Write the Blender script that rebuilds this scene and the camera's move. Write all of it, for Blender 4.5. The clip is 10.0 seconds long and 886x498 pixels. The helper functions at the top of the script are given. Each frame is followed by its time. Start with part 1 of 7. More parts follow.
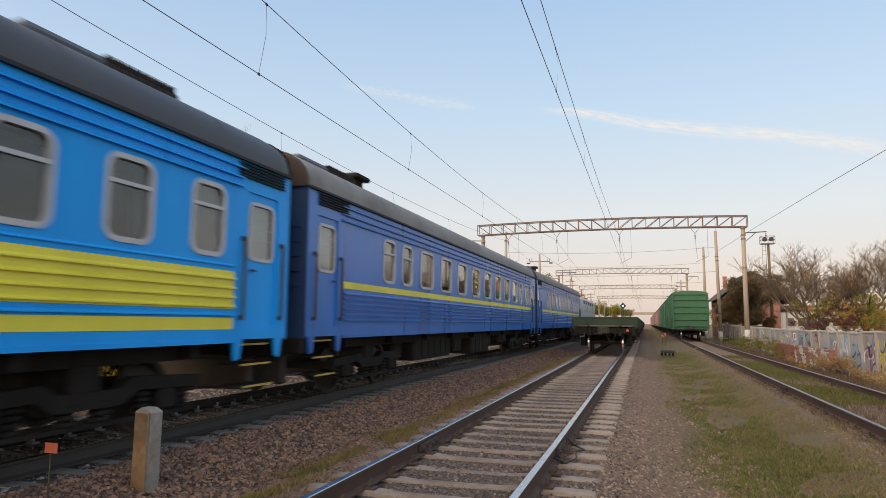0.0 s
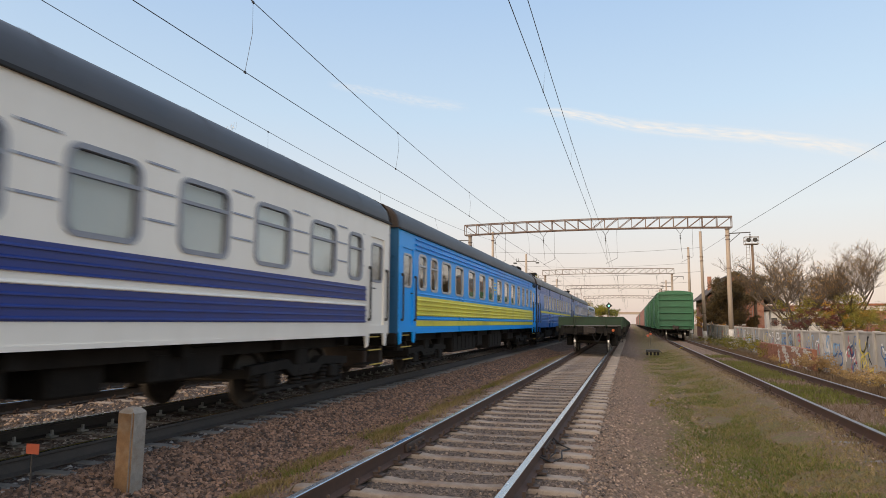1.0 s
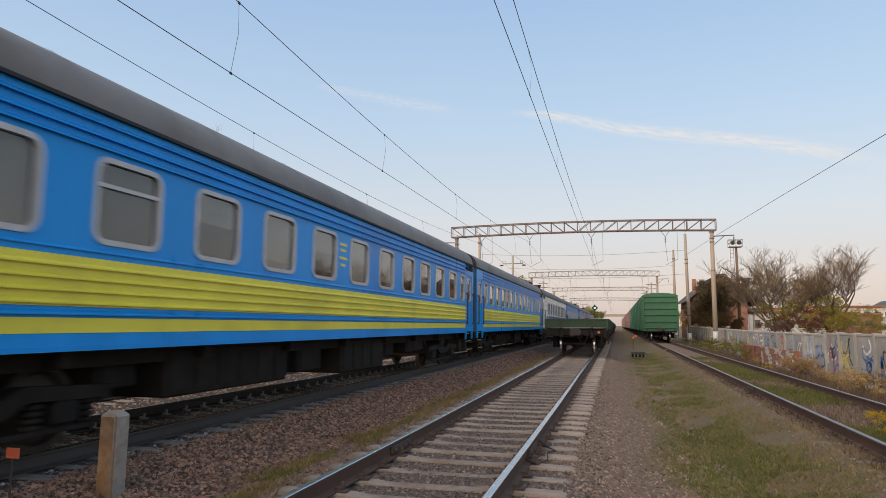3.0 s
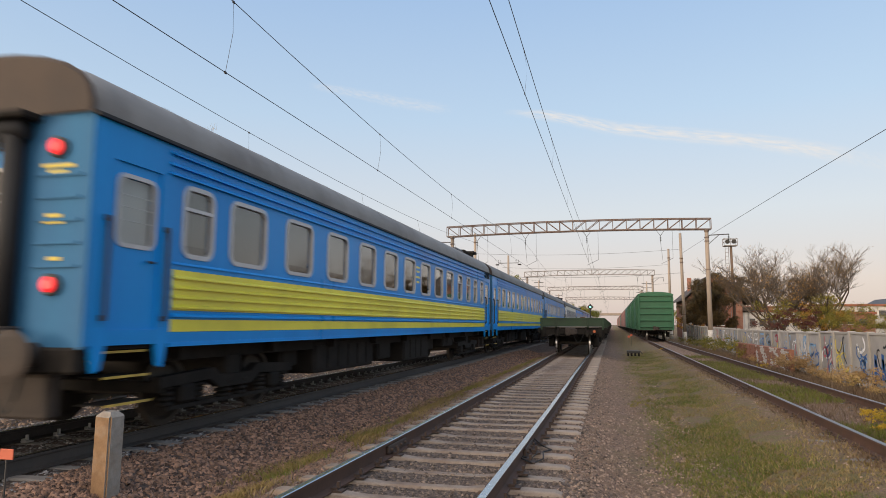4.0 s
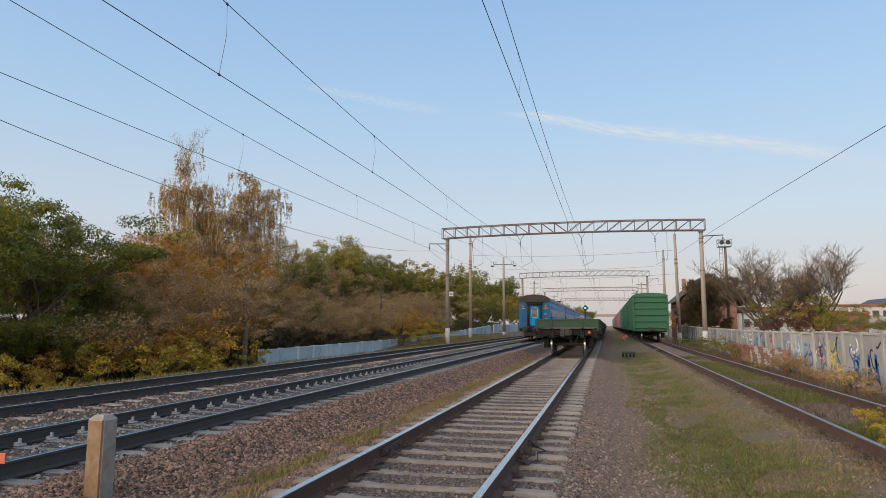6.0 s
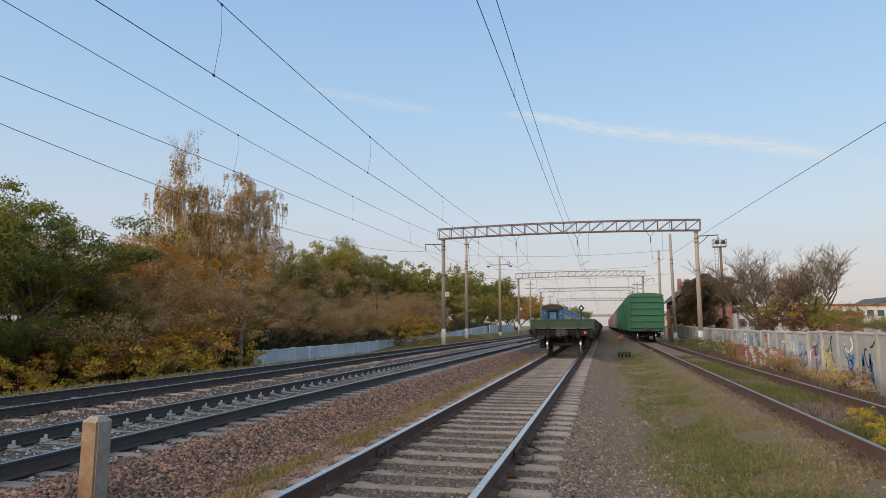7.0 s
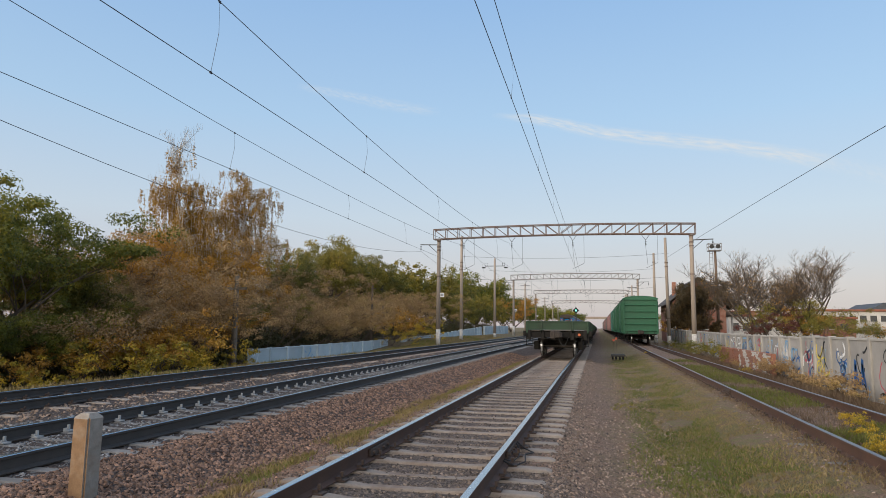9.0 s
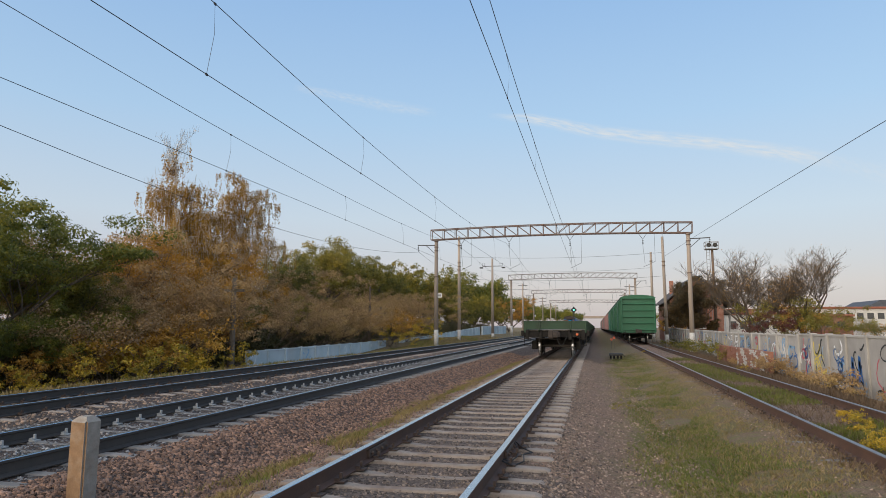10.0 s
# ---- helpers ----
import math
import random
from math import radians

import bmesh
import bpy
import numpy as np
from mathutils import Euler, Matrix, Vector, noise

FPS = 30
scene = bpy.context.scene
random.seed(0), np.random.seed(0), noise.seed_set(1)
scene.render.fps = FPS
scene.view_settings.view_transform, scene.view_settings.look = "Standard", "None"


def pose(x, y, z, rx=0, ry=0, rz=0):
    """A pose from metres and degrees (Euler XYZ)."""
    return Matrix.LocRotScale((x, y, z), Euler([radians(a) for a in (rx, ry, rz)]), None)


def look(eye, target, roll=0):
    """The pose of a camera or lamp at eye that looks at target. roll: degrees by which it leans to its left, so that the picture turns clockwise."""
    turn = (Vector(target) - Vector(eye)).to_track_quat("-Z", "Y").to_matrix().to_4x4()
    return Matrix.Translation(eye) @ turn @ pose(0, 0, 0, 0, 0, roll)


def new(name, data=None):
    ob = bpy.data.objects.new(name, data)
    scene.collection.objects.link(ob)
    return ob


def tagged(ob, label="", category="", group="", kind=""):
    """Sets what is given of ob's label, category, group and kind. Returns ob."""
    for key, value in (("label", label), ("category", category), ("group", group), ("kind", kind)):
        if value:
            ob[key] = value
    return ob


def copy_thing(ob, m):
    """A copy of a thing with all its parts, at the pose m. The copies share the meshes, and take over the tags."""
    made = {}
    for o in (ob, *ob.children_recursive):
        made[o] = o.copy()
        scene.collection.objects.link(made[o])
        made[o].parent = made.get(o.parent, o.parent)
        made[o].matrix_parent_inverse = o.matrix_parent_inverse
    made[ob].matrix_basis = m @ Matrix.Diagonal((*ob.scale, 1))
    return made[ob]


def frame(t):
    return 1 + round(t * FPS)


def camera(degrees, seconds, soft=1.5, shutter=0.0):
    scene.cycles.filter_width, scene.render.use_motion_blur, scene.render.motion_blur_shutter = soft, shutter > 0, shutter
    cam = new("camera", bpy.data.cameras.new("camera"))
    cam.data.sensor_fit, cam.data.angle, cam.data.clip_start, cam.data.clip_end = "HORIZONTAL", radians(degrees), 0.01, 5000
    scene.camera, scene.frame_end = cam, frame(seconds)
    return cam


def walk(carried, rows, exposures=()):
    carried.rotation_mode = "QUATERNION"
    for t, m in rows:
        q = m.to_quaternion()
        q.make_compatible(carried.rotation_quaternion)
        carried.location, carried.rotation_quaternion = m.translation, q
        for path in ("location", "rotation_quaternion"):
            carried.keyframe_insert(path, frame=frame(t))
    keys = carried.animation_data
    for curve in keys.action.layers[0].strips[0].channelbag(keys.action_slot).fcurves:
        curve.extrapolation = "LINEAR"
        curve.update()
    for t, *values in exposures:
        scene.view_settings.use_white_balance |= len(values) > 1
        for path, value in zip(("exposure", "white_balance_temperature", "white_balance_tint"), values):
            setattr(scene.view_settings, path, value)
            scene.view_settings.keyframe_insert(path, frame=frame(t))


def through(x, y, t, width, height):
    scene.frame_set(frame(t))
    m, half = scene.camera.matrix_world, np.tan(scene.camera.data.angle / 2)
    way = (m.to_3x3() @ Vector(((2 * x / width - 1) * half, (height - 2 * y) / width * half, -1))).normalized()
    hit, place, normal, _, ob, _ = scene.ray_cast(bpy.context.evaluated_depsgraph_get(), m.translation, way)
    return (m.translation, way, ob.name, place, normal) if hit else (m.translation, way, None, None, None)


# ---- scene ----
# ---------------------------------------------------------------- camera
EYE_Z = 1.40          # above the rail heads, which lie at z = 0


def aim(x, yaw, pitch, roll):
    """A hand-held pose: yaw to the left of the tracks, pitch upwards."""
    y, p = radians(yaw), radians(pitch)
    eye = Vector((x, 0, EYE_Z))
    return look(eye, eye + Vector((-math.sin(y) * math.cos(p), math.cos(y) * math.cos(p), math.sin(p))), roll)


cam = camera(67.72, 10.0, soft=0.55, shutter=0.14)
walk(cam, [
    (0.0, aim(-0.050, 16.992, 6.348, 0.361)), (0.5, aim(-0.050, 16.301, 6.278, 0.520)),
    (1.0, aim(-0.048, 15.854, 6.325, 0.385)), (1.5, aim(-0.046, 15.496, 6.430, 0.418)),
    (2.0, aim(-0.045, 15.228, 6.492, 0.560)), (2.5, aim(-0.045, 14.929, 6.523, 0.462)),
    (4.0, aim(-0.040, 14.320, 6.477, 0.204)), (4.5, aim(-0.038, 14.097, 6.450, 0.102)),
    (5.0, aim(-0.033, 13.956, 6.510, 0.064)), (5.5, aim(-0.030, 13.978, 6.586, 0.056)),
    (7.0, aim(-0.012, 13.561, 6.657, -0.150)), (7.5, aim(-0.010, 13.389, 6.660, -0.039)),
    (8.0, aim(-0.012, 13.356, 6.679, 0.359)), (8.5, aim(-0.010, 13.295, 6.680, 0.325)),
    (9.0, aim(-0.005, 13.176, 6.704, 0.540)), (9.5, aim(-0.002, 13.022, 6.723, 0.234)),
    (10.0, aim(0.0, 12.955, 6.747, 0.100))],
    [(0.0, 0.11, 7250, 10), (1.0, 0.14, 7300, 10), (1.6, -0.02, 7050, 10), (2.5, -0.02, 6950, 10), (4.5, 0.0, 7000, 10), (5.5, -0.12, 6350, 6), (10.0, -0.14, 6250, 5)])

# ---------------------------------------------------------------- light
SUN_ELEV, SUN_TURN = radians(5.0), radians(215)     # low evening sun, behind the camera to its left, thinned by haze
world = bpy.data.worlds.new("evening_sky")
scene.world = world
world.use_nodes = True
wn, wl = world.node_tree.nodes, world.node_tree.links
sky = wn.new("ShaderNodeTexSky")
sky.sky_type, sky.sun_disc = 'NISHITA', False
sky.sun_elevation, sky.sun_rotation = SUN_ELEV, SUN_TURN
sky.air_density, sky.dust_density, sky.ozone_density, sky.altitude = 1.0, 0.6, 2.0, 0
SKY_STRENGTH = 0.42
haze = wn.new("ShaderNodeValToRGB")        # dusk haze: pinkish near the horizon, clear blue above
geo = wn.new("ShaderNodeNewGeometry")
sep = wn.new("ShaderNodeSeparateXYZ")
mixs = wn.new("ShaderNodeMixRGB")
coord = wn.new("ShaderNodeTexCoord")
wl.new(coord.outputs["Generated"], sep.inputs[0])
wl.new(sep.outputs["Z"], haze.inputs[0])
stops = [(0.0, (0.60, 0.53, 0.57)), (0.06, (0.71, 0.62, 0.65)), (0.16, (0.67, 0.72, 0.82)), (0.30, (0.50, 0.67, 0.90)), (0.50, (0.34, 0.53, 0.86)), (1.0, (0.24, 0.42, 0.76))]
while len(haze.color_ramp.elements) < len(stops):
    haze.color_ramp.elements.new(0.5)
for e, (p, c) in zip(haze.color_ramp.elements, stops):
    e.position, e.color = p, (*c, 1)
skys = wn.new("ShaderNodeMixRGB")
skys.blend_type, skys.inputs[0].default_value = 'MULTIPLY', 1.0
skys.inputs[2].default_value = (SKY_STRENGTH,) * 3 + (1,)
wl.new(sky.outputs[0], skys.inputs[1])
mixs.inputs[0].default_value = 0.9
wl.new(skys.outputs[0], mixs.inputs[1])
wl.new(haze.outputs[0], mixs.inputs[2])
# the western sky, behind the camera, still glows after the sun's last light
dot = wn.new("ShaderNodeVectorMath"); dot.operation = 'DOT_PRODUCT'
dot.inputs[1].default_value = (math.sin(SUN_TURN) * 0.97, math.cos(SUN_TURN) * 0.97, 0.24)
wl.new(coord.outputs["Generated"], dot.inputs[0])
west = wn.new("ShaderNodeMapRange"); west.interpolation_type = 'SMOOTHSTEP'
west.inputs["From Min"].default_value, west.inputs["From Max"].default_value = 0.0, 1.0
wl.new(dot.outputs["Value"], west.inputs[0])
glow = wn.new("ShaderNodeMixRGB"); glow.blend_type = 'ADD'
glow.inputs[2].default_value = (2.3, 1.8, 1.3, 1)
wl.new(west.outputs[0], glow.inputs[0]); wl.new(mixs.outputs[0], glow.inputs[1])
wl.new(glow.outputs[0], wn["Background"].inputs[0])
wn["Background"].inputs[1].default_value = 1.0
sun = new("sun", bpy.data.lights.new("sun", 'SUN'))
sun.data.energy, sun.data.angle, sun.data.color = 1.4, radians(14), (1.0, 0.84, 0.68)
_d = Vector((math.sin(SUN_TURN) * math.cos(SUN_ELEV), math.cos(SUN_TURN) * math.cos(SUN_ELEV), math.sin(SUN_ELEV)))
sun.matrix_world = look(_d * 50, (0, 0, 0))

# ---------------------------------------------------------------- materials
MATS = {}


def surface(name, c1, c2, scale=6.0, rough=0.7, metal=0.0, bump=0.0, fine=60.0, stain=None, stain_amount=0.0, vary=0.0, streak=False, island=0.0):
    """Two-tone surface with broad and fine variation, optional stains, relief and piece-to-piece change."""
    m = bpy.data.materials.new(name)
    m.use_nodes = True
    n, l = m.node_tree.nodes, m.node_tree.links
    b = n["Principled BSDF"]
    b.inputs["Metallic"].default_value = metal
    tc = n.new("ShaderNodeTexCoord")
    mp = n.new("ShaderNodeMapping")
    l.new(tc.outputs["Object"], mp.inputs[0])
    if streak:
        mp.inputs["Scale"].default_value = (1, 1, 0.12)
    n1, n2 = n.new("ShaderNodeTexNoise"), n.new("ShaderNodeTexNoise")
    n1.inputs["Scale"].default_value, n2.inputs["Scale"].default_value = scale, fine
    n1.inputs["Detail"].default_value, n2.inputs["Detail"].default_value = 6, 3
    for x in (n1, n2):
        l.new(mp.outputs[0], x.inputs["Vector"])
    add = n.new("ShaderNodeMath"); add.operation = 'MULTIPLY_ADD'
    l.new(n2.outputs[0], add.inputs[0]); add.inputs[1].default_value = 0.45
    l.new(n1.outputs[0], add.inputs[2])
    ramp = n.new("ShaderNodeValToRGB")
    ramp.color_ramp.elements[0].position, ramp.color_ramp.elements[1].position = 0.45, 0.98
    ramp.color_ramp.elements[0].color, ramp.color_ramp.elements[1].color = (*c1, 1), (*c2, 1)
    l.new(add.outputs[0], ramp.inputs[0])
    out = ramp.outputs[0]
    if stain:
        n3 = n.new("ShaderNodeTexNoise"); n3.inputs["Scale"].default_value = scale * 0.35; n3.inputs["Detail"].default_value = 8
        n3.inputs["Roughness"].default_value = 0.65
        l.new(mp.outputs[0], n3.inputs["Vector"])
        r3 = n.new("ShaderNodeValToRGB"); r3.color_ramp.elements[0].position, r3.color_ramp.elements[1].position = 0.48, 0.72
        r3.color_ramp.elements[1].color = (stain_amount,) * 3 + (1,)
        r3.color_ramp.elements[0].color = (0, 0, 0, 1)
        l.new(n3.outputs[0], r3.inputs[0])
        mx = n.new("ShaderNodeMixRGB"); l.new(r3.outputs[0], mx.inputs[0]); l.new(out, mx.inputs[1]); mx.inputs[2].default_value = (*stain, 1)
        out = mx.outputs[0]
    for amount, node, sock in ((vary, "ShaderNodeObjectInfo", "Random"), (island, "ShaderNodeNewGeometry", "Random Per Island")):
        if amount:
            oi = n.new(node); hs = n.new("ShaderNodeHueSaturation"); mr = n.new("ShaderNodeMapRange")
            mr.inputs["To Min"].default_value, mr.inputs["To Max"].default_value = 1 - amount, 1 + amount
            l.new(oi.outputs[sock], mr.inputs[0]); l.new(mr.outputs[0], hs.inputs["Value"]); l.new(out, hs.inputs["Color"])
            out = hs.outputs[0]
    l.new(out, b.inputs["Base Color"])
    rr = n.new("ShaderNodeMapRange")
    rr.inputs["To Min"].default_value, rr.inputs["To Max"].default_value = max(0, rough - 0.12), min(1, rough + 0.12)
    l.new(n1.outputs[0], rr.inputs[0]); l.new(rr.outputs[0], b.inputs["Roughness"])
    if bump:
        bp = n.new("ShaderNodeBump"); bp.inputs["Strength"].default_value = 0.6; bp.inputs["Distance"].default_value = bump
        l.new(add.outputs[0], bp.inputs["Height"]); l.new(bp.outputs[0], b.inputs["Normal"])
    MATS[name] = m
    return m


def plain(name, c, rough=0.5, metal=0.0, emit=0.0):
    m = bpy.data.materials.new(name)
    m.use_nodes = True
    b = m.node_tree.nodes["Principled BSDF"]
    b.inputs["Base Color"].default_value, b.inputs["Roughness"].default_value, b.inputs["Metallic"].default_value = (*c, 1), rough, metal
    if emit:
        b.inputs["Emission Color"].default_value, b.inputs["Emission Strength"].default_value = (*c, 1), emit
    MATS[name] = m
    return m


def leafy(name, cols, through=0.35):
    """Leaves: each one takes its own tone, light shines partly through."""
    m = bpy.data.materials.new(name)
    m.use_nodes = True
    n, l = m.node_tree.nodes, m.node_tree.links
    b, o = n["Principled BSDF"], n["Material Output"]
    g = n.new("ShaderNodeNewGeometry"); r = n.new("ShaderNodeValToRGB"); oi = n.new("ShaderNodeObjectInfo")
    # tone: the leaf itself, the clump it belongs to, and the plant as a whole
    tc = n.new("ShaderNodeTexCoord"); ns = n.new("ShaderNodeTexNoise")
    ns.inputs["Scale"].default_value, ns.inputs["Detail"].default_value = 1.1, 3
    l.new(tc.outputs["Object"], ns.inputs["Vector"])
    cl = n.new("ShaderNodeMapRange"); cl.inputs["From Min"].default_value, cl.inputs["From Max"].default_value = 0.32, 0.68
    l.new(ns.outputs[0], cl.inputs[0])
    last = None
    for sock, amount in ((g.outputs["Random Per Island"], 0.26), (cl.outputs[0], 0.46), (oi.outputs["Random"], 0.28)):
        ma = n.new("ShaderNodeMath"); ma.operation = 'MULTIPLY_ADD'; ma.inputs[1].default_value = amount
        l.new(sock, ma.inputs[0])
        ma.inputs[2].default_value = 0.0
        if last:
            l.new(last, ma.inputs[2])
        last = ma.outputs[0]
    l.new(last, r.inputs[0])
    while len(r.color_ramp.elements) < len(cols):
        r.color_ramp.elements.new(0.5)
    for i, (e, c) in enumerate(zip(r.color_ramp.elements, cols)):
        e.position, e.color = i / max(1, len(cols) - 1), (*c, 1)
    l.new(r.outputs[0], b.inputs["Base Color"]); b.inputs["Roughness"].default_value = 0.6
    t = n.new("ShaderNodeBsdfTranslucent"); l.new(r.outputs[0], t.inputs[0])
    mx = n.new("ShaderNodeMixShader"); mx.inputs[0].default_value = through
    l.new(b.outputs[0], mx.inputs[1]); l.new(t.outputs[0], mx.inputs[2]); l.new(mx.outputs[0], o.inputs[0])
    MATS[name] = m
    return m


BLUE = surface("blue_coach_paint", (0.0, 0.25, 0.67), (0.0, 0.31, 0.79), 1.2, 0.32, bump=0.0008, stain=(0.005, 0.12, 0.42), stain_amount=0.55, vary=0.10, streak=True)
BLUE_B = surface("bright_blue_coach_paint", (0.0, 0.335, 0.87), (0.0, 0.39, 0.94), 1.2, 0.32, bump=0.0008, stain=(0.0, 0.19, 0.62), stain_amount=0.4, streak=True)
INDIGO = surface("faded_indigo_coach_paint", (0.008, 0.125, 0.45), (0.022, 0.19, 0.58), 1.2, 0.30, bump=0.0008, stain=(0.07, 0.17, 0.46), stain_amount=0.5, vary=0.08, streak=True)
WHITE = surface("cream_white_coach_paint", (0.82, 0.785, 0.70), (0.88, 0.85, 0.77), 1.2, 0.36, bump=0.0008, stain=(0.70, 0.655, 0.57), stain_amount=0.5, streak=True)
YELLOW = surface("yellow_coach_stripe", (0.70, 0.63, 0.05), (0.84, 0.76, 0.075), 1.5, 0.4, stain=(0.42, 0.38, 0.06), stain_amount=0.5)
NAVY = surface("navy_coach_stripe", (0.008, 0.024, 0.16), (0.013, 0.038, 0.22), 1.5, 0.4)
END_BLUE = surface("dusty_coach_end_paint", (0.010, 0.092, 0.215), (0.025, 0.145, 0.29), 1.4, 0.75, stain=(0.045, 0.037, 0.031), stain_amount=0.95, streak=True)
# grime, and base tones darkened for the deep shade between coaches
END_INDIGO = surface("shaded_grimy_indigo_coach_end", (0.008, 0.030, 0.095), (0.016, 0.055, 0.15), 1.4, 0.8, stain=(0.03, 0.026, 0.024), stain_amount=0.9, streak=True)
# rust stains on cream, the cream itself darkened to paint the gap's shadow
END_WHITE = surface("shaded_rusty_cream_coach_end", (0.22, 0.175, 0.13), (0.36, 0.31, 0.25), 1.4, 0.75, stain=(0.10, 0.055, 0.032), stain_amount=0.9, streak=True)
ROOF_GREY = surface("sooty_grey_roof", (0.17, 0.165, 0.155), (0.25, 0.245, 0.23), 1.0, 0.7, stain=(0.07, 0.055, 0.045), stain_amount=0.7, vary=0.12, bump=0.002)
ROOF_DARK = surface("dark_grey_roof", (0.045, 0.047, 0.052), (0.075, 0.078, 0.085), 1.0, 0.55, bump=0.002)
ROOF_END = surface("sooty_brown_roof_end", (0.035, 0.024, 0.018), (0.075, 0.055, 0.042), 1.6, 0.8, stain=(0.035, 0.028, 0.025), stain_amount=0.8)
UNDER = surface("oily_black_underframe", (0.011, 0.0105, 0.010), (0.030, 0.027, 0.024), 3.0, 0.75, bump=0.004)
RUSTY = surface("grimy_brown_buffer_steel", (0.022, 0.017, 0.014), (0.055, 0.042, 0.034), 4.0, 0.8, stain=(0.07, 0.038, 0.024), stain_amount=0.7)
RUBBER = surface("black_gangway_rubber", (0.008, 0.008, 0.009), (0.02, 0.02, 0.02), 4.0, 0.7)
WFRAME = surface("dull_aluminium_window_frame", (0.40, 0.41, 0.42), (0.52, 0.53, 0.54), 4.0, 0.45, metal=0.3)
WFRAME_D = surface("grey_blue_window_frame", (0.20, 0.22, 0.26), (0.30, 0.32, 0.36), 4.0, 0.5)
STEP = surface("worn_yellow_step_edge", (0.42, 0.28, 0.05), (0.55, 0.40, 0.08), 8.0, 0.6, stain=(0.1, 0.07, 0.04), stain_amount=0.6)
CURTAIN = surface("drawn_window_blind", (0.09, 0.08, 0.068), (0.15, 0.135, 0.118), 3.0, 0.8, vary=0.6)
# pale teal stands in for sky reflected in the white coach's windows
BLIND_SKY = surface("sky_pale_window_blind", (0.72, 0.78, 0.77), (0.80, 0.85, 0.84), 3.0, 0.8, vary=0.2)
DOOR_BLIND = surface("pale_door_window_blind", (0.30, 0.32, 0.33), (0.42, 0.44, 0.44), 3.0, 0.8)
CABIN = surface("brown_cabin_lining", (0.09, 0.07, 0.055), (0.14, 0.12, 0.10), 2.0, 0.6)
TAIL = plain("red_tail_lamp", (1.0, 0.02, 0.03), 0.3, 0, 0.7)
WHEEL = surface("greasy_wheel_steel", (0.03, 0.026, 0.022), (0.07, 0.06, 0.05), 5.0, 0.6, metal=0.6)
TREAD = surface("polished_wheel_tread", (0.42, 0.42, 0.42), (0.55, 0.55, 0.54), 9.0, 0.3, metal=1.0)
for _m, _gloss in ((BLUE, 0.18), (BLUE_B, 0.12), (INDIGO, 0.5), (UNDER, 0.1)):
    _m.node_tree.nodes["Principled BSDF"].inputs["Specular IOR Level"].default_value = _gloss
GLASS = plain("window_glass", (0.9, 0.93, 0.92), 0.02)
GLASS.node_tree.nodes["Principled BSDF"].inputs["Transmission Weight"].default_value = 1.0
GLASS.node_tree.nodes["Principled BSDF"].inputs["IOR"].default_value = 1.5
RAILTOP = surface("bright_rail_head", (0.50, 0.49, 0.48), (0.66, 0.65, 0.63), 7.0, 0.24, metal=1.0)
RAILSIDE = surface("dark_oiled_rail_web", (0.030, 0.027, 0.025), (0.058, 0.049, 0.043), 4.0, 0.7)
RAILRUST = surface("rusty_rail_web", (0.055, 0.028, 0.018), (0.10, 0.052, 0.034), 5.0, 0.8, bump=0.002)
RAILTOP_R = surface("dull_rail_head", (0.20, 0.17, 0.15), (0.34, 0.31, 0.29), 7.0, 0.42, metal=0.9, stain=(0.10, 0.05, 0.03), stain_amount=0.5)
SLEEPER = surface("weathered_concrete_sleeper", (0.205, 0.165, 0.13), (0.34, 0.285, 0.235), 5.0, 0.85, bump=0.004, stain=(0.15, 0.085, 0.052), stain_amount=0.8, vary=0.16)
SLEEPER_G = surface("grey_concrete_sleeper", (0.13, 0.122, 0.112), (0.22, 0.207, 0.19), 5.0, 0.85, bump=0.004, stain=(0.10, 0.08, 0.06), stain_amount=0.7, vary=0.16)
CLIP = surface("rusty_rail_clip", (0.045, 0.03, 0.024), (0.09, 0.06, 0.045), 9.0, 0.8)
CLIP_L = surface("pale_spring_clip", (0.30, 0.30, 0.29), (0.42, 0.42, 0.41), 9.0, 0.6)
CONCRETE = surface("mast_concrete", (0.235, 0.19, 0.15), (0.33, 0.275, 0.225), 2.0, 0.9, bump=0.003, stain=(0.20, 0.17, 0.14), stain_amount=0.6, streak=True, vary=0.12)
BROWNMAST = surface("brown_weathered_mast", (0.10, 0.068, 0.048), (0.18, 0.125, 0.09), 2.0, 0.9, bump=0.003, streak=True)
POSTC = surface("marker_post_concrete", (0.20, 0.185, 0.16), (0.32, 0.295, 0.26), 14.0, 0.9, bump=0.006, stain=(0.20, 0.12, 0.06), stain_amount=0.6)
WHITEWASH = surface("whitewash", (0.42, 0.40, 0.37), (0.60, 0.58, 0.54), 7.0, 0.9, stain=(0.22, 0.19, 0.16), stain_amount=0.85)
STEEL = surface("rusty_lattice_steel", (0.075, 0.045, 0.036), (0.15, 0.10, 0.08), 2.0, 0.75, stain=(0.24, 0.23, 0.22), stain_amount=0.7)
STEEL_G = surface("grey_lattice_steel", (0.17, 0.16, 0.155), (0.26, 0.245, 0.235), 2.0, 0.7, stain=(0.16, 0.09, 0.06), stain_amount=0.6)
DARKMETAL = surface("dark_painted_metal", (0.018, 0.018, 0.018), (0.045, 0.043, 0.04), 6.0, 0.6)
WIRE = plain("dark_copper_wire", (0.035, 0.03, 0.03), 0.6, 0.3)
GREENW = surface("green_wagon_paint", (0.015, 0.088, 0.042), (0.024, 0.130, 0.062), 0.9, 0.55, stain=(0.045, 0.075, 0.04), stain_amount=0.6, streak=True, bump=0.002)
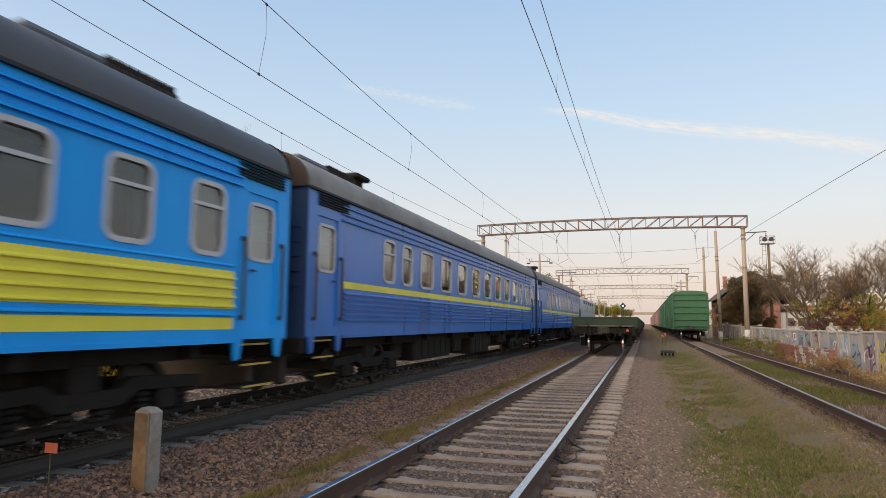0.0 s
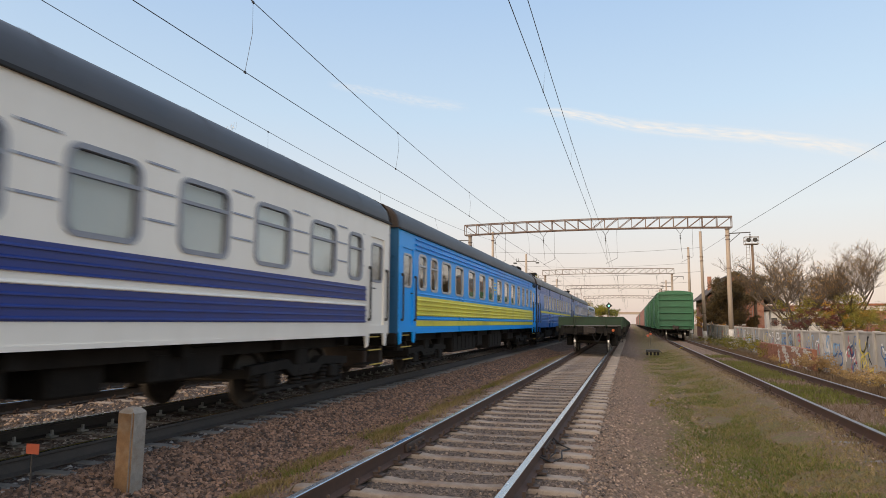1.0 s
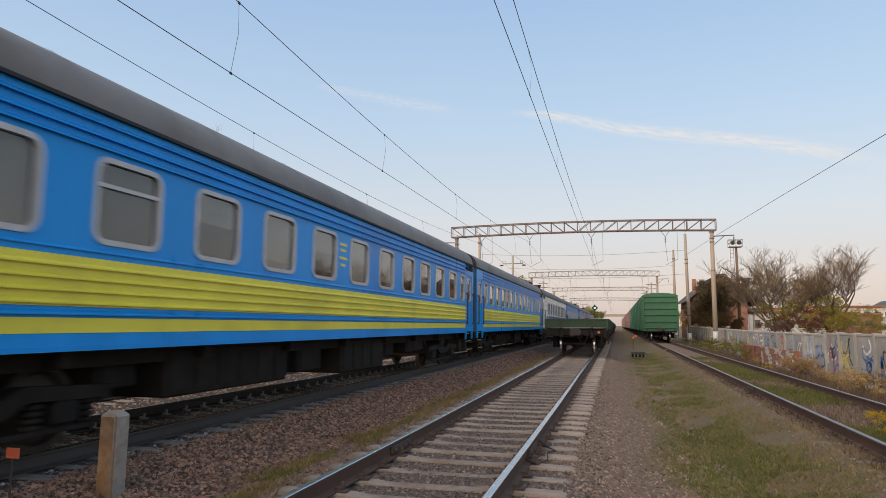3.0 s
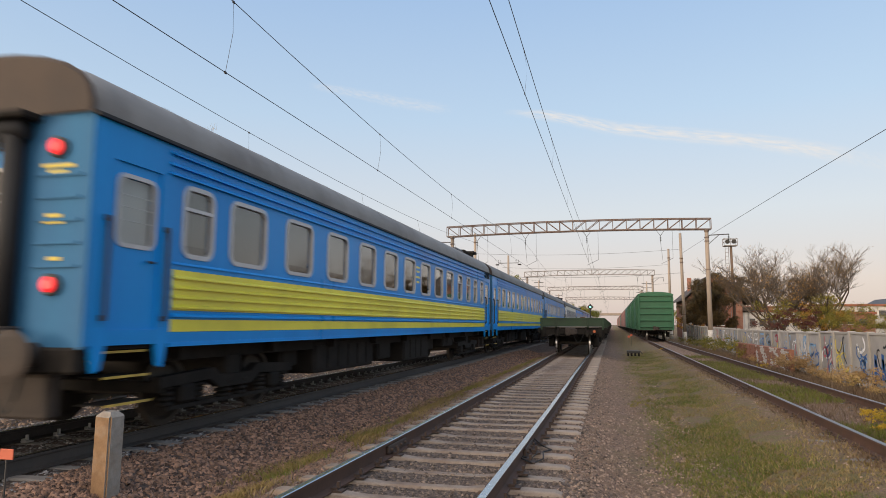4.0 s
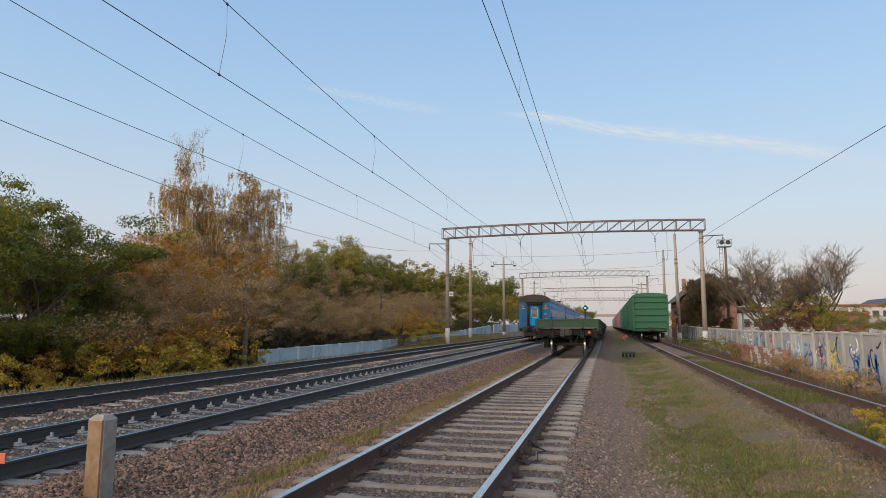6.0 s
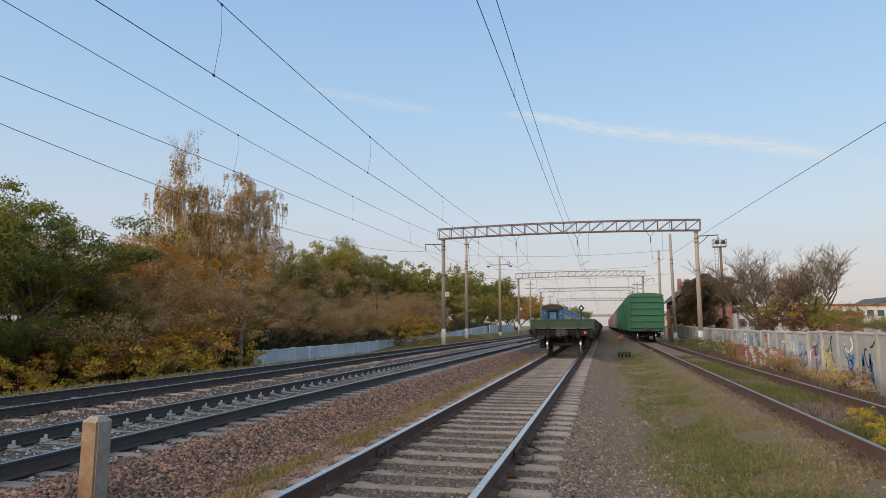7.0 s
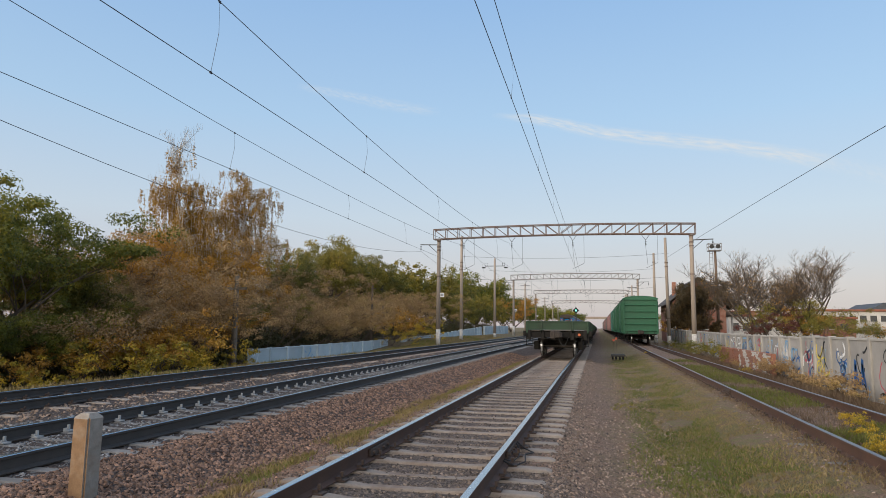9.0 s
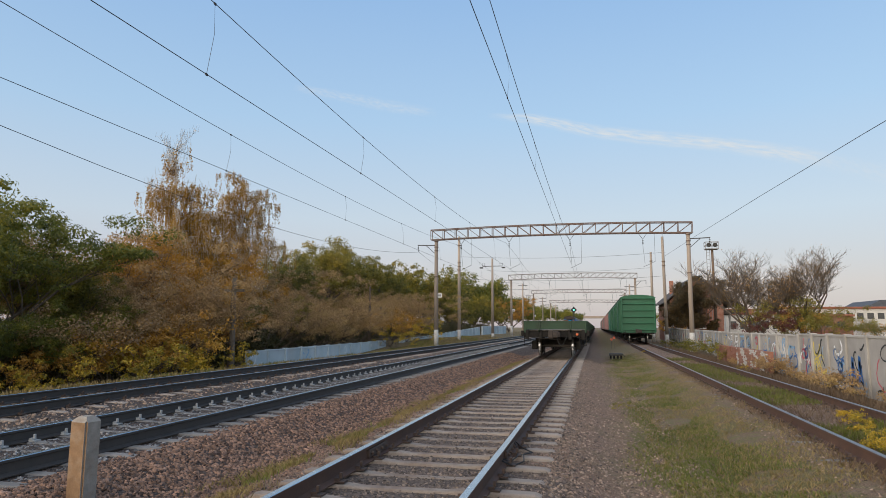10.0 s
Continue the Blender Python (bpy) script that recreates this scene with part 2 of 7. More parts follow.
GREEN_OLD = surface("faded_dark_green_wagon_paint", (0.018, 0.040, 0.022), (0.036, 0.068, 0.037), 1.5, 0.8, stain=(0.03, 0.027, 0.02), stain_amount=0.8, bump=0.004)
TEALW = surface("teal_wagon_paint", (0.03, 0.12, 0.10), (0.05, 0.17, 0.14), 1.2, 0.6, streak=True)
# red-brown lightened towards pinkish grey: distance haze painted into the colour
REDW = surface("hazed_red_brown_wagon_paint", (0.22, 0.105, 0.095), (0.34, 0.19, 0.175), 1.2, 0.7, stain=(0.25, 0.17, 0.15), stain_amount=0.6, vary=0.25)
WOOD = surface("grey_wagon_boards", (0.10, 0.085, 0.065), (0.18, 0.15, 0.12), 3.0, 0.85)
RUSTLOAD = surface("rusty_load", (0.08, 0.04, 0.03), (0.14, 0.075, 0.05), 2.0, 0.9)
FENCE = surface("grey_fence_concrete", (0.245, 0.232, 0.218), (0.355, 0.34, 0.32), 1.6, 0.9, bump=0.003, stain=(0.22, 0.21, 0.19), stain_amount=0.65, vary=0.12)
FENCE_P = surface("buff_fence_post_concrete", (0.29, 0.275, 0.25), (0.40, 0.38, 0.35), 1.6, 0.9, bump=0.003, vary=0.08)
FENCE_BL = surface("pale_blue_fence_paint", (0.36, 0.44, 0.48), (0.52, 0.59, 0.62), 1.2, 0.85, stain=(0.50, 0.53, 0.54), stain_amount=0.8, vary=0.14, bump=0.003)
BRICK = surface("red_brick", (0.19, 0.075, 0.045), (0.30, 0.135, 0.09), 3.0, 0.9, vary=0.2, stain=(0.42, 0.36, 0.30), stain_amount=0.35)
PLASTER = surface("pale_plaster", (0.48, 0.46, 0.43), (0.62, 0.60, 0.56), 1.0, 0.9, stain=(0.36, 0.33, 0.30), stain_amount=0.5)
ROOF_BROWN = surface("dark_brown_roofing", (0.045, 0.036, 0.032), (0.085, 0.068, 0.058), 2.0, 0.85)
SLATE = surface("dark_roofing", (0.05, 0.055, 0.065), (0.09, 0.10, 0.115), 2.0, 0.8)
ROOFRED = surface("rust_red_roofing", (0.20, 0.07, 0.04), (0.30, 0.11, 0.065), 1.5, 0.8)
DARKGLASS = plain("dark_window_glass", (0.03, 0.035, 0.04), 0.08)
BARK = surface("brown_bark", (0.065, 0.048, 0.035), (0.12, 0.092, 0.068), 6.0, 0.9, bump=0.01, streak=True)
BIRCHBARK = surface("white_birch_bark", (0.40, 0.37, 0.33), (0.58, 0.55, 0.50), 4.0, 0.8, stain=(0.06, 0.05, 0.04), stain_amount=0.8)
LEAF_GREEN = leafy("dark_green_leaves", [(0.020, 0.034, 0.006), (0.095, 0.115, 0.014), (0.24, 0.215, 0.022), (0.46, 0.35, 0.030)])
# shade between the crowns is put into these dark leaf colours
LEAF_UNDER = leafy("shade_dark_undergrowth_leaves", [(0.014, 0.020, 0.006), (0.036, 0.042, 0.010), (0.07, 0.06, 0.015), (0.12, 0.085, 0.022)], 0.2)
LEAF_OLIVE = leafy("olive_autumn_leaves", [(0.034, 0.042, 0.009), (0.120, 0.118, 0.020), (0.26, 0.215, 0.028), (0.46, 0.30, 0.034)])
LEAF_ORANGE = leafy("orange_autumn_leaves", [(0.12, 0.070, 0.016), (0.38, 0.195, 0.028), (0.50, 0.255, 0.030), (0.48, 0.31, 0.045)])
LEAF_BROWN = leafy("reddish_brown_leaves", [(0.11, 0.078, 0.038), (0.32, 0.205, 0.095), (0.46, 0.30, 0.125), (0.42, 0.32, 0.085)])
LEAF_BIRCH = leafy("golden_birch_leaves", [(0.15, 0.085, 0.013), (0.34, 0.185, 0.018), (0.50, 0.30, 0.028)])
LEAF_YELLOW = leafy("yellow_shrub_leaves", [(0.07, 0.062, 0.010), (0.28, 0.22, 0.020), (0.58, 0.37, 0.026), (0.38, 0.33, 0.04)])
LEAF_DULL = leafy("dull_brown_green_leaves", [(0.022, 0.022, 0.009), (0.065, 0.048, 0.017), (0.13, 0.080, 0.025), (0.17, 0.12, 0.032)])
LEAF_RED = leafy("dark_red_leaves", [(0.06, 0.016, 0.012), (0.11, 0.028, 0.018), (0.08, 0.04, 0.02)])
GRASS = leafy("dry_grass", [(0.12, 0.105, 0.030), (0.22, 0.165, 0.055), (0.33, 0.24, 0.10), (0.16, 0.145, 0.038)], 0.3)
GRASS_G = leafy("green_grass", [(0.085, 0.105, 0.018), (0.15, 0.165, 0.028), (0.24, 0.215, 0.045)], 0.3)
DRYWEED = leafy("dry_brown_weeds", [(0.085, 0.05, 0.03), (0.14, 0.088, 0.05), (0.20, 0.135, 0.08), (0.11, 0.085, 0.04)], 0.3)
STONE = surface("ballast_stone", (0.145, 0.098, 0.068), (0.31, 0.222, 0.160), 9.0, 0.9, island=0.65)
STONE_D = surface("dirty_gravel_stone", (0.092, 0.068, 0.050), (0.235, 0.18, 0.14), 9.0, 0.9, island=0.7)
STONE_R = surface("reddish_ballast_stone", (0.110, 0.062, 0.040), (0.255, 0.155, 0.105), 9.0, 0.9, island=0.75)
STONE_G = surface("grey_ballast_stone", (0.13, 0.125, 0.12), (0.25, 0.24, 0.23), 9.0, 0.9, island=0.65)
ORANGE = plain("orange_marker_paint", (0.46, 0.10, 0.05), 0.6)
ENAMEL = plain("white_enamel", (0.75, 0.75, 0.72), 0.4)
BLACKP = plain("black_paint", (0.012, 0.012, 0.014), 0.6)
BLUEP = plain("blue_spray_paint", (0.02, 0.10, 0.30), 0.6)
LBLUEP = plain("pale_blue_spray_paint", (0.20, 0.36, 0.55), 0.6)
REDP = plain("red_spray_paint", (0.45, 0.06, 0.09), 0.6)
WHITEP = plain("white_spray_paint", (0.72, 0.72, 0.72), 0.7)
YELLOWP = plain("yellow_spray_paint", (0.60, 0.48, 0.08), 0.6)
LOCO = surface("grey_blue_locomotive_paint", (0.36, 0.40, 0.44), (0.48, 0.52, 0.55), 1.2, 0.5, streak=True)
LAMPG = plain("amber_reflector_glass", (0.5, 0.12, 0.04), 0.3)

# ---------------------------------------------------------------- mesh helpers


def quads(bm, pts, faces):
    vs = [bm.verts.new(p) for p in pts]
    for f in faces:
        try:
            bm.faces.new([vs[i] for i in f])
        except ValueError:
            pass
    return vs


BOXF = ((0, 3, 2, 1), (4, 5, 6, 7), (0, 1, 5, 4), (1, 2, 6, 5), (2, 3, 7, 6), (3, 0, 4, 7))


def box(bm, x0, x1, y0, y1, z0, z1, m=None):
    p = [Vector(v) for v in ((x0, y0, z0), (x1, y0, z0), (x1, y1, z0), (x0, y1, z0), (x0, y0, z1), (x1, y0, z1), (x1, y1, z1), (x0, y1, z1))]
    if m:
        p = [m @ v for v in p]
    quads(bm, p, BOXF)


def bevelbox(bm, x0, x1, y0, y1, z0, z1, b=0.01):
    """A box with its long edges chamfered."""
    t = bmesh.new()
    box(t, x0, x1, y0, y1, z0, z1)
    bmesh.ops.bevel(t, geom=t.edges[:], offset=b, segments=1, affect='EDGES')
    merge(bm, t)


def merge(bm, t, m=None):
    t.verts.index_update()
    vs = [bm.verts.new(m @ v.co if m else v.co) for v in t.verts]
    for f in t.faces:
        bm.faces.new([vs[v.index] for v in f.verts])
    t.free()


def bar(bm, a, b, w, h=None):
    """A straight square bar from a to b."""
    a, b = Vector(a), Vector(b)
    d = b - a
    q = d.to_track_quat('Y', 'Z').to_matrix().to_4x4()
    h = h or w
    box(bm, -w / 2, w / 2, 0, d.length, -h / 2, h / 2, Matrix.Translation(a) @ q)


def tube(bm, a, b, r0, r1=None, n=10, caps=True):
    a, b = Vector(a), Vector(b)
    r1 = r0 if r1 is None else r1
    q = (b - a).to_track_quat('Z', 'Y')
    ring = [Vector((math.cos(2 * math.pi * i / n), math.sin(2 * math.pi * i / n), 0)) for i in range(n)]
    va = [bm.verts.new(a + q @ (v * r0)) for v in ring]
    vb = [bm.verts.new(b + q @ (v * r1)) for v in ring]
    for i in range(n):
        bm.faces.new((va[i], va[(i + 1) % n], vb[(i + 1) % n], vb[i]))
    if caps:
        bm.faces.new(va[::-1]), bm.faces.new(vb)


def lathe(bm, prof, m, n=20):
    """Turns a profile of (radius, height) about the local z axis of m."""
    rows = [[bm.verts.new(m @ Vector((r * math.cos(2 * math.pi * i / n), r * math.sin(2 * math.pi * i / n), z))) for i in range(n)] for r, z in prof]
    for a, b in zip(rows, rows[1:]):
        for i in range(n):
            bm.faces.new((a[i], a[(i + 1) % n], b[(i + 1) % n], b[i]))
    bm.faces.new(rows[0][::-1]), bm.faces.new(rows[-1])


def prism(bm, prof, y0, y1, caps=True):
    """Extrudes a profile of (x, z) along y."""
    a = [bm.verts.new((x, y0, z)) for x, z in prof]
    b = [bm.verts.new((x, y1, z)) for x, z in prof]
    n = len(prof)
    for i in range(n):
        bm.faces.new((a[i], a[(i + 1) % n], b[(i + 1) % n], b[i]))
    if caps:
        bm.faces.new(a[::-1]), bm.faces.new(b)


def pipe(bm, pts, r, n=6):
    """A bent round bar through the points."""
    pts = [Vector(p) for p in pts]
    rows = []
    for i, p in enumerate(pts):
        d = (pts[min(i + 1, len(pts) - 1)] - pts[max(i - 1, 0)]).normalized()
        a = d.orthogonal().normalized() if abs(d.z) > 0.9 else d.cross(Vector((0, 0, 1))).normalized()
        b = a.cross(d)
        rows.append([bm.verts.new(p + r * (a * math.cos(6.2832 * (k + 0.5) / n) + b * math.sin(6.2832 * (k + 0.5) / n))) for k in range(n)])
    for a, b in zip(rows, rows[1:]):
        for k in range(n):
            bm.faces.new((a[k], a[(k + 1) % n], b[(k + 1) % n], b[k]))
    bm.faces.new(rows[0][::-1]), bm.faces.new(rows[-1])


def mesh_of(name, bm, material, smooth=False):
    bmesh.ops.recalc_face_normals(bm, faces=bm.faces[:])
    me = bpy.data.meshes.new(name)
    bm.to_mesh(me)
    bm.free()
    me.materials.append(material)
    if smooth:
        me.polygons.foreach_set("use_smooth", [True] * len(me.polygons))
    return me


def part(name, bm, material, parent, label="", smooth=False):
    ob = new(name, bm if isinstance(bm, bpy.types.Mesh) else mesh_of(name, bm, material, smooth))
    ob.parent = parent
    if label:
        tagged(ob, label)
    return ob


def thing(name, label, category, m=None, group="", kind=""):
    ob = new(name)
    ob.empty_display_size = 0.2
    if m is not None:
        ob.matrix_basis = m
    return tagged(ob, label, category, group, kind)


def solid(name, bm, material, label, category, m=None, group="", kind="", smooth=False):
    ob = new(name, mesh_of(name, bm, material, smooth))
    if m is not None:
        ob.matrix_basis = m
    return tagged(ob, label, category, group, kind)


def raw(name, verts, faces, material):
    me = bpy.data.meshes.new(name)
    me.from_pydata(verts, [], faces)
    me.materials.append(material)
    return me


def rrect(w, h, r, n=4):
    """Rounded rectangle, as (u, v) about its centre."""
    out = []
    for cx, cy, a0 in ((w / 2 - r, h / 2 - r, 0), (-w / 2 + r, h / 2 - r, 90), (-w / 2 + r, -h / 2 + r, 180), (w / 2 - r, -h / 2 + r, 270)):
        for i in range(n + 1):
            a = radians(a0 + 90 * i / n)
            out.append((cx + r * math.cos(a), cy + r * math.sin(a)))
    return out


def ringframe(bm, cy, cz, w, h, x0, x1, t, r=0.12):
    """A rounded window frame in the plane x, between depths x0 and x1."""
    o, i = rrect(w, h, r), rrect(w - 2 * t, h - 2 * t, max(0.02, r - t))
    n = len(o)
    loops = [[bm.verts.new((x, cy + u, cz + v)) for u, v in pts] for x, pts in ((x0, o), (x1, o), (x1, i), (x0, i))]
    for a, b in zip(loops, loops[1:] + loops[:1]):
        for k in range(n):
            bm.faces.new((a[k], a[(k + 1) % n], b[(k + 1) % n], b[k]))

# ---------------------------------------------------------------- ground
X_MAIN, X_FAR, X_NEAR, X_SIDE = -6.94, -11.04, -1.90, 3.86      # track centres


def ramp01(v, a, b):
    t = min(1.0, max(0.0, (v - a) / (b - a)))
    return t * t * (3 - 2 * t)


def ground_z(x, y):
    """Height of the ground: ballast beds, the path, the grass strip, the sunken verge on either side."""
    left = -0.9 + 1.15 * ramp01(y, 34, 66)
    z = -0.40
    z += 0.198 * ramp01(x, -4.30, -5.50)                       # main ballast shoulder
    z += (left + 0.202) * ramp01(x, -13.0, -15.5)
    z += 0.178 * ramp01(abs(x - X_NEAR), 2.2, 1.45)            # near track bed
    z += 0.09 * math.exp(-((x - 2.0) / 0.55) ** 2) * ramp01(y, 2, 8)
    z += 0.215 * ramp01(abs(x - X_SIDE), 2.1, 1.1)
    z += -0.30 * ramp01(x, 5.6, 7.2) + 0.5 * ramp01(x, 8.1, 16) * ramp01(y, 20, 70)
    rough = 1 - 0.75 * max(ramp01(abs(x - X_NEAR), 1.9, 1.4), ramp01(abs(x - X_MAIN), 1.9, 1.4))       # packed level between the sleepers
    z += rough * 0.03 * noise.noise((x * 1.3, y * 0.9, 0)) + rough * 0.012 * noise.noise((x * 5, y * 4, 3))
    return z


def ground_material():
    m = bpy.data.materials.new("railway_ground")
    m.use_nodes = True
    n, l = m.node_tree.nodes, m.node_tree.links
    b = n["Principled BSDF"]
    b.inputs["Roughness"].default_value = 0.95
    tc = n.new("ShaderNodeTexCoord"); sx = n.new("ShaderNodeSeparateXYZ")
    l.new(tc.outputs["Object"], sx.inputs[0])
    big, mid, fin = (n.new("ShaderNodeTexNoise") for _ in range(3))
    for t, s, d in ((big, 0.8, 6), (mid, 6.0, 6), (fin, 70.0, 5)):
        t.inputs["Scale"].default_value, t.inputs["Detail"].default_value = s, d
        l.new(tc.outputs["Object"], t.inputs["Vector"])
    vor = n.new("ShaderNodeTexVoronoi"); vor.inputs["Scale"].default_value = 34
    l.new(tc.outputs["Object"], vor.inputs["Vector"])

    def ramp(src, p0, p1, c0, c1):
        r = n.new("ShaderNodeValToRGB")
        r.color_ramp.elements[0].position, r.color_ramp.elements[1].position = p0, p1
        r.color_ramp.elements[0].color, r.color_ramp.elements[1].color = (*c0, 1), (*c1, 1)
        l.new(src, r.inputs[0])
        return r.outputs[0]

    def mix(f, a, c):
        x = n.new("ShaderNodeMixRGB"); l.new(f, x.inputs[0]); l.new(a, x.inputs[1]); l.new(c, x.inputs[2])
        return x.outputs[0]

    gravel = ramp(vor.outputs["Color"], 0.1, 0.9, (0.060, 0.036, 0.024), (0.38, 0.25, 0.175))
    dirt = ramp(fin.outputs[0], 0.3, 0.75, (0.105, 0.062, 0.038), (0.34, 0.215, 0.14))
    turf = mix(ramp(mid.outputs[0], 0.42, 0.60, (0, 0, 0), (1, 1, 1)), ramp(fin.outputs[0], 0.32, 0.70, (0.060, 0.056, 0.016), (0.25, 0.205, 0.070)), ramp(fin.outputs[0], 0.32, 0.70, (0.075, 0.046, 0.026), (0.30, 0.195, 0.115)))
    soil = mix(ramp(mid.outputs[0], 0.40, 0.62, (0, 0, 0), (1, 1, 1)), gravel, dirt)
    # wobbling band of turf between the near track and the siding
    wob = n.new("ShaderNodeMath"); wob.operation = 'MULTIPLY_ADD'; wob.inputs[1].default_value = 2.6
    l.new(big.outputs[0], wob.inputs[0]); l.new(sx.outputs[0], wob.inputs[2])

    def band(a, c, w):
        lo, hi, mu = n.new("ShaderNodeMapRange"), n.new("ShaderNodeMapRange"), n.new("ShaderNodeMath")
        for r, e0, e1 in ((lo, a - w, a + w), (hi, c + w, c - w)):
            r.inputs["From Min"].default_value, r.inputs["From Max"].default_value = e0, e1
            l.new(wob.outputs[0], r.inputs[0])
        mu.operation = 'MULTIPLY'
        l.new(lo.outputs[0], mu.inputs[0]); l.new(hi.outputs[0], mu.inputs[1])
        return mu.outputs[0]

    col = mix(band(1.75, 4.1, 0.55), soil, turf)
    grit = ramp(vor.outputs["Color"], 0.1, 0.9, (0.026, 0.019, 0.016), (0.12, 0.085, 0.068))
    col = mix(band(-60, -2.7, 0.4), col, grit)
    bed = ramp(vor.outputs["Color"], 0.1, 0.9, (0.050, 0.037, 0.029), (0.20, 0.15, 0.12))
    col = mix(band(-1.75, 0.55, 0.3), col, bed)
    verge = mix(ramp(mid.outputs[0], 0.4, 0.62, (0, 0, 0), (1, 1, 1)), turf, dirt)
    col = mix(band(6.0, 900, 0.6), col, verge)
    col = mix(band(-900, -12.0, 0.5), col, turf)
    l.new(col, b.inputs["Base Color"])
    bp = n.new("ShaderNodeBump"); bp.inputs["Strength"].default_value, bp.inputs["Distance"].default_value = 0.9, 0.035
    ad = n.new("ShaderNodeMath"); ad.operation = 'ADD'
    l.new(vor.outputs["Distance"], ad.inputs[0]); l.new(fin.outputs[0], ad.inputs[1])
    l.new(ad.outputs[0], bp.inputs["Height"]); l.new(bp.outputs[0], b.inputs["Normal"])
    return m


def build_ground():
    xs = [-900, -400, -150, -80, -50, -36, -28, -22, -18, -16, -15, -14, -13.3, -12.8] + list(np.arange(-12.4, 9.0, 0.16)) + [9.5, 10.5, 12, 14, 17, 21, 27, 36, 60, 120, 400, 900]
    ys = [-120, -60, -25, -8, 0] + list(np.arange(1.0, 16, 0.2)) + list(np.arange(16, 40, 0.6)) + list(np.arange(40, 120, 4)) + [130, 160, 220, 320, 500, 900, 1600, 3000]
    v = [(x, y, ground_z(x, y)) for y in ys for x in xs]
    w = len(xs)
    f = [(j * w + i, j * w + i + 1, (j + 1) * w + i + 1, (j + 1) * w + i) for j in range(len(ys) - 1) for i in range(w - 1)]
    me = raw("ground", v, f, ground_material())
    me.polygons.foreach_set("use_smooth", [True] * len(me.polygons))
    tagged(new("ground", me), "gravelly railway yard ground with dry grass strips", "ground", kind="structure")


build_ground()

# ---------------------------------------------------------------- tracks
RAIL = [(-0.075, -0.18), (0.075, -0.18), (0.075, -0.168), (0.012, -0.145), (0.010, -0.045), (0.036, -0.034), (0.036, -0.006), (0.028, 0.0), (-0.028, 0.0), (-0.036, -0.006), (-0.036, -0.034), (-0.010, -0.045), (-0.012, -0.145), (-0.075, -0.168)]


def near_x(y):
    """The near track sways a little before it runs straight."""
    return X_NEAR + float(np.interp(y, [-10, 4, 9, 14, 20, 34], [-0.06, -0.012, 0.006, 0.0, -0.025, -0.05]))


def straight(x):
    return lambda y: x


def rail_mesh(cx, off, web, head):
    """One rail along its track, its running surface polished."""
    ys = [-40, -20, -5, 0, 4, 8, 12, 16, 20, 25, 30, 34, 45, 80, 150, 300, 700]
    v, f, mats = [], [], []
    n = len(RAIL)
    for y in ys:
        v += [(cx(y) + off + x, y, z) for x, z in RAIL]
    for j in range(len(ys) - 1):
        for i in range(n):
            f.append((j * n + i, j * n + (i + 1) % n, (j + 1) * n + (i + 1) % n, (j + 1) * n + i))
            mats.append(1 if RAIL[i][1] > -0.01 and RAIL[(i + 1) % n][1] > -0.01 else 0)
    me = raw("rail", v, f, web)
    me.materials.append(head)
    me.polygons.foreach_set("material_index", mats)
    return me


def sleeper_bm():
    """Prestressed sleeper: high rail seats, lower waisted middle, tapered flanks."""
    bm = bmesh.new()
    xs = [(-1.36, -0.205), (-1.30, -0.185), (-0.98, -0.180), (-0.62, -0.183), (-0.42, -0.198), (0.42, -0.198), (0.62, -0.183), (0.98, -0.180), (1.30, -0.185), (1.36, -0.205)]
    rows = []
    for x, z in xs:
        top, bot = (0.085 if abs(x) > 0.5 else 0.07), 0.14
        if abs(x) > 1.33:
            top = 0.07
        rows.append([bm.verts.new(p) for p in ((x, -bot, -0.36), (x, -top, z - 0.012), (x, -top + 0.018, z), (x, top - 0.018, z), (x, top, z - 0.012), (x, bot, -0.36))])
    for a, b in zip(rows, rows[1:]):
        for i in range(5):
            bm.faces.new((a[i], a[i + 1], b[i + 1], b[i]))
    bm.faces.new(rows[0]), bm.faces.new(rows[-1][::-1])
    return bm


def clip_pair(v, f, x, y, s, tall):
    """Fastening beside a rail foot: a plate, a curved clip and a bolt."""
    for x0, x1, y0, y1, z0, z1 in ((0.07, 0.17, -0.06, 0.06, -0.178, -0.160), (0.055, 0.115, -0.035, 0.035, -0.160, -0.135), (0.10, 0.13, -0.015, 0.015, -0.14, -0.085 if tall else -0.105)):
        k = len(v)
        for xx, yy, zz in ((x0, y0, z0), (x1, y0, z0), (x1, y1, z0), (x0, y1, z0), (x0, y0, z1), (x1, y0, z1), (x1, y1, z1), (x0, y1, z1)):
            v.append((x + s * xx, y + yy, zz))
        f += [tuple(k + i for i in q) for q in BOXF]


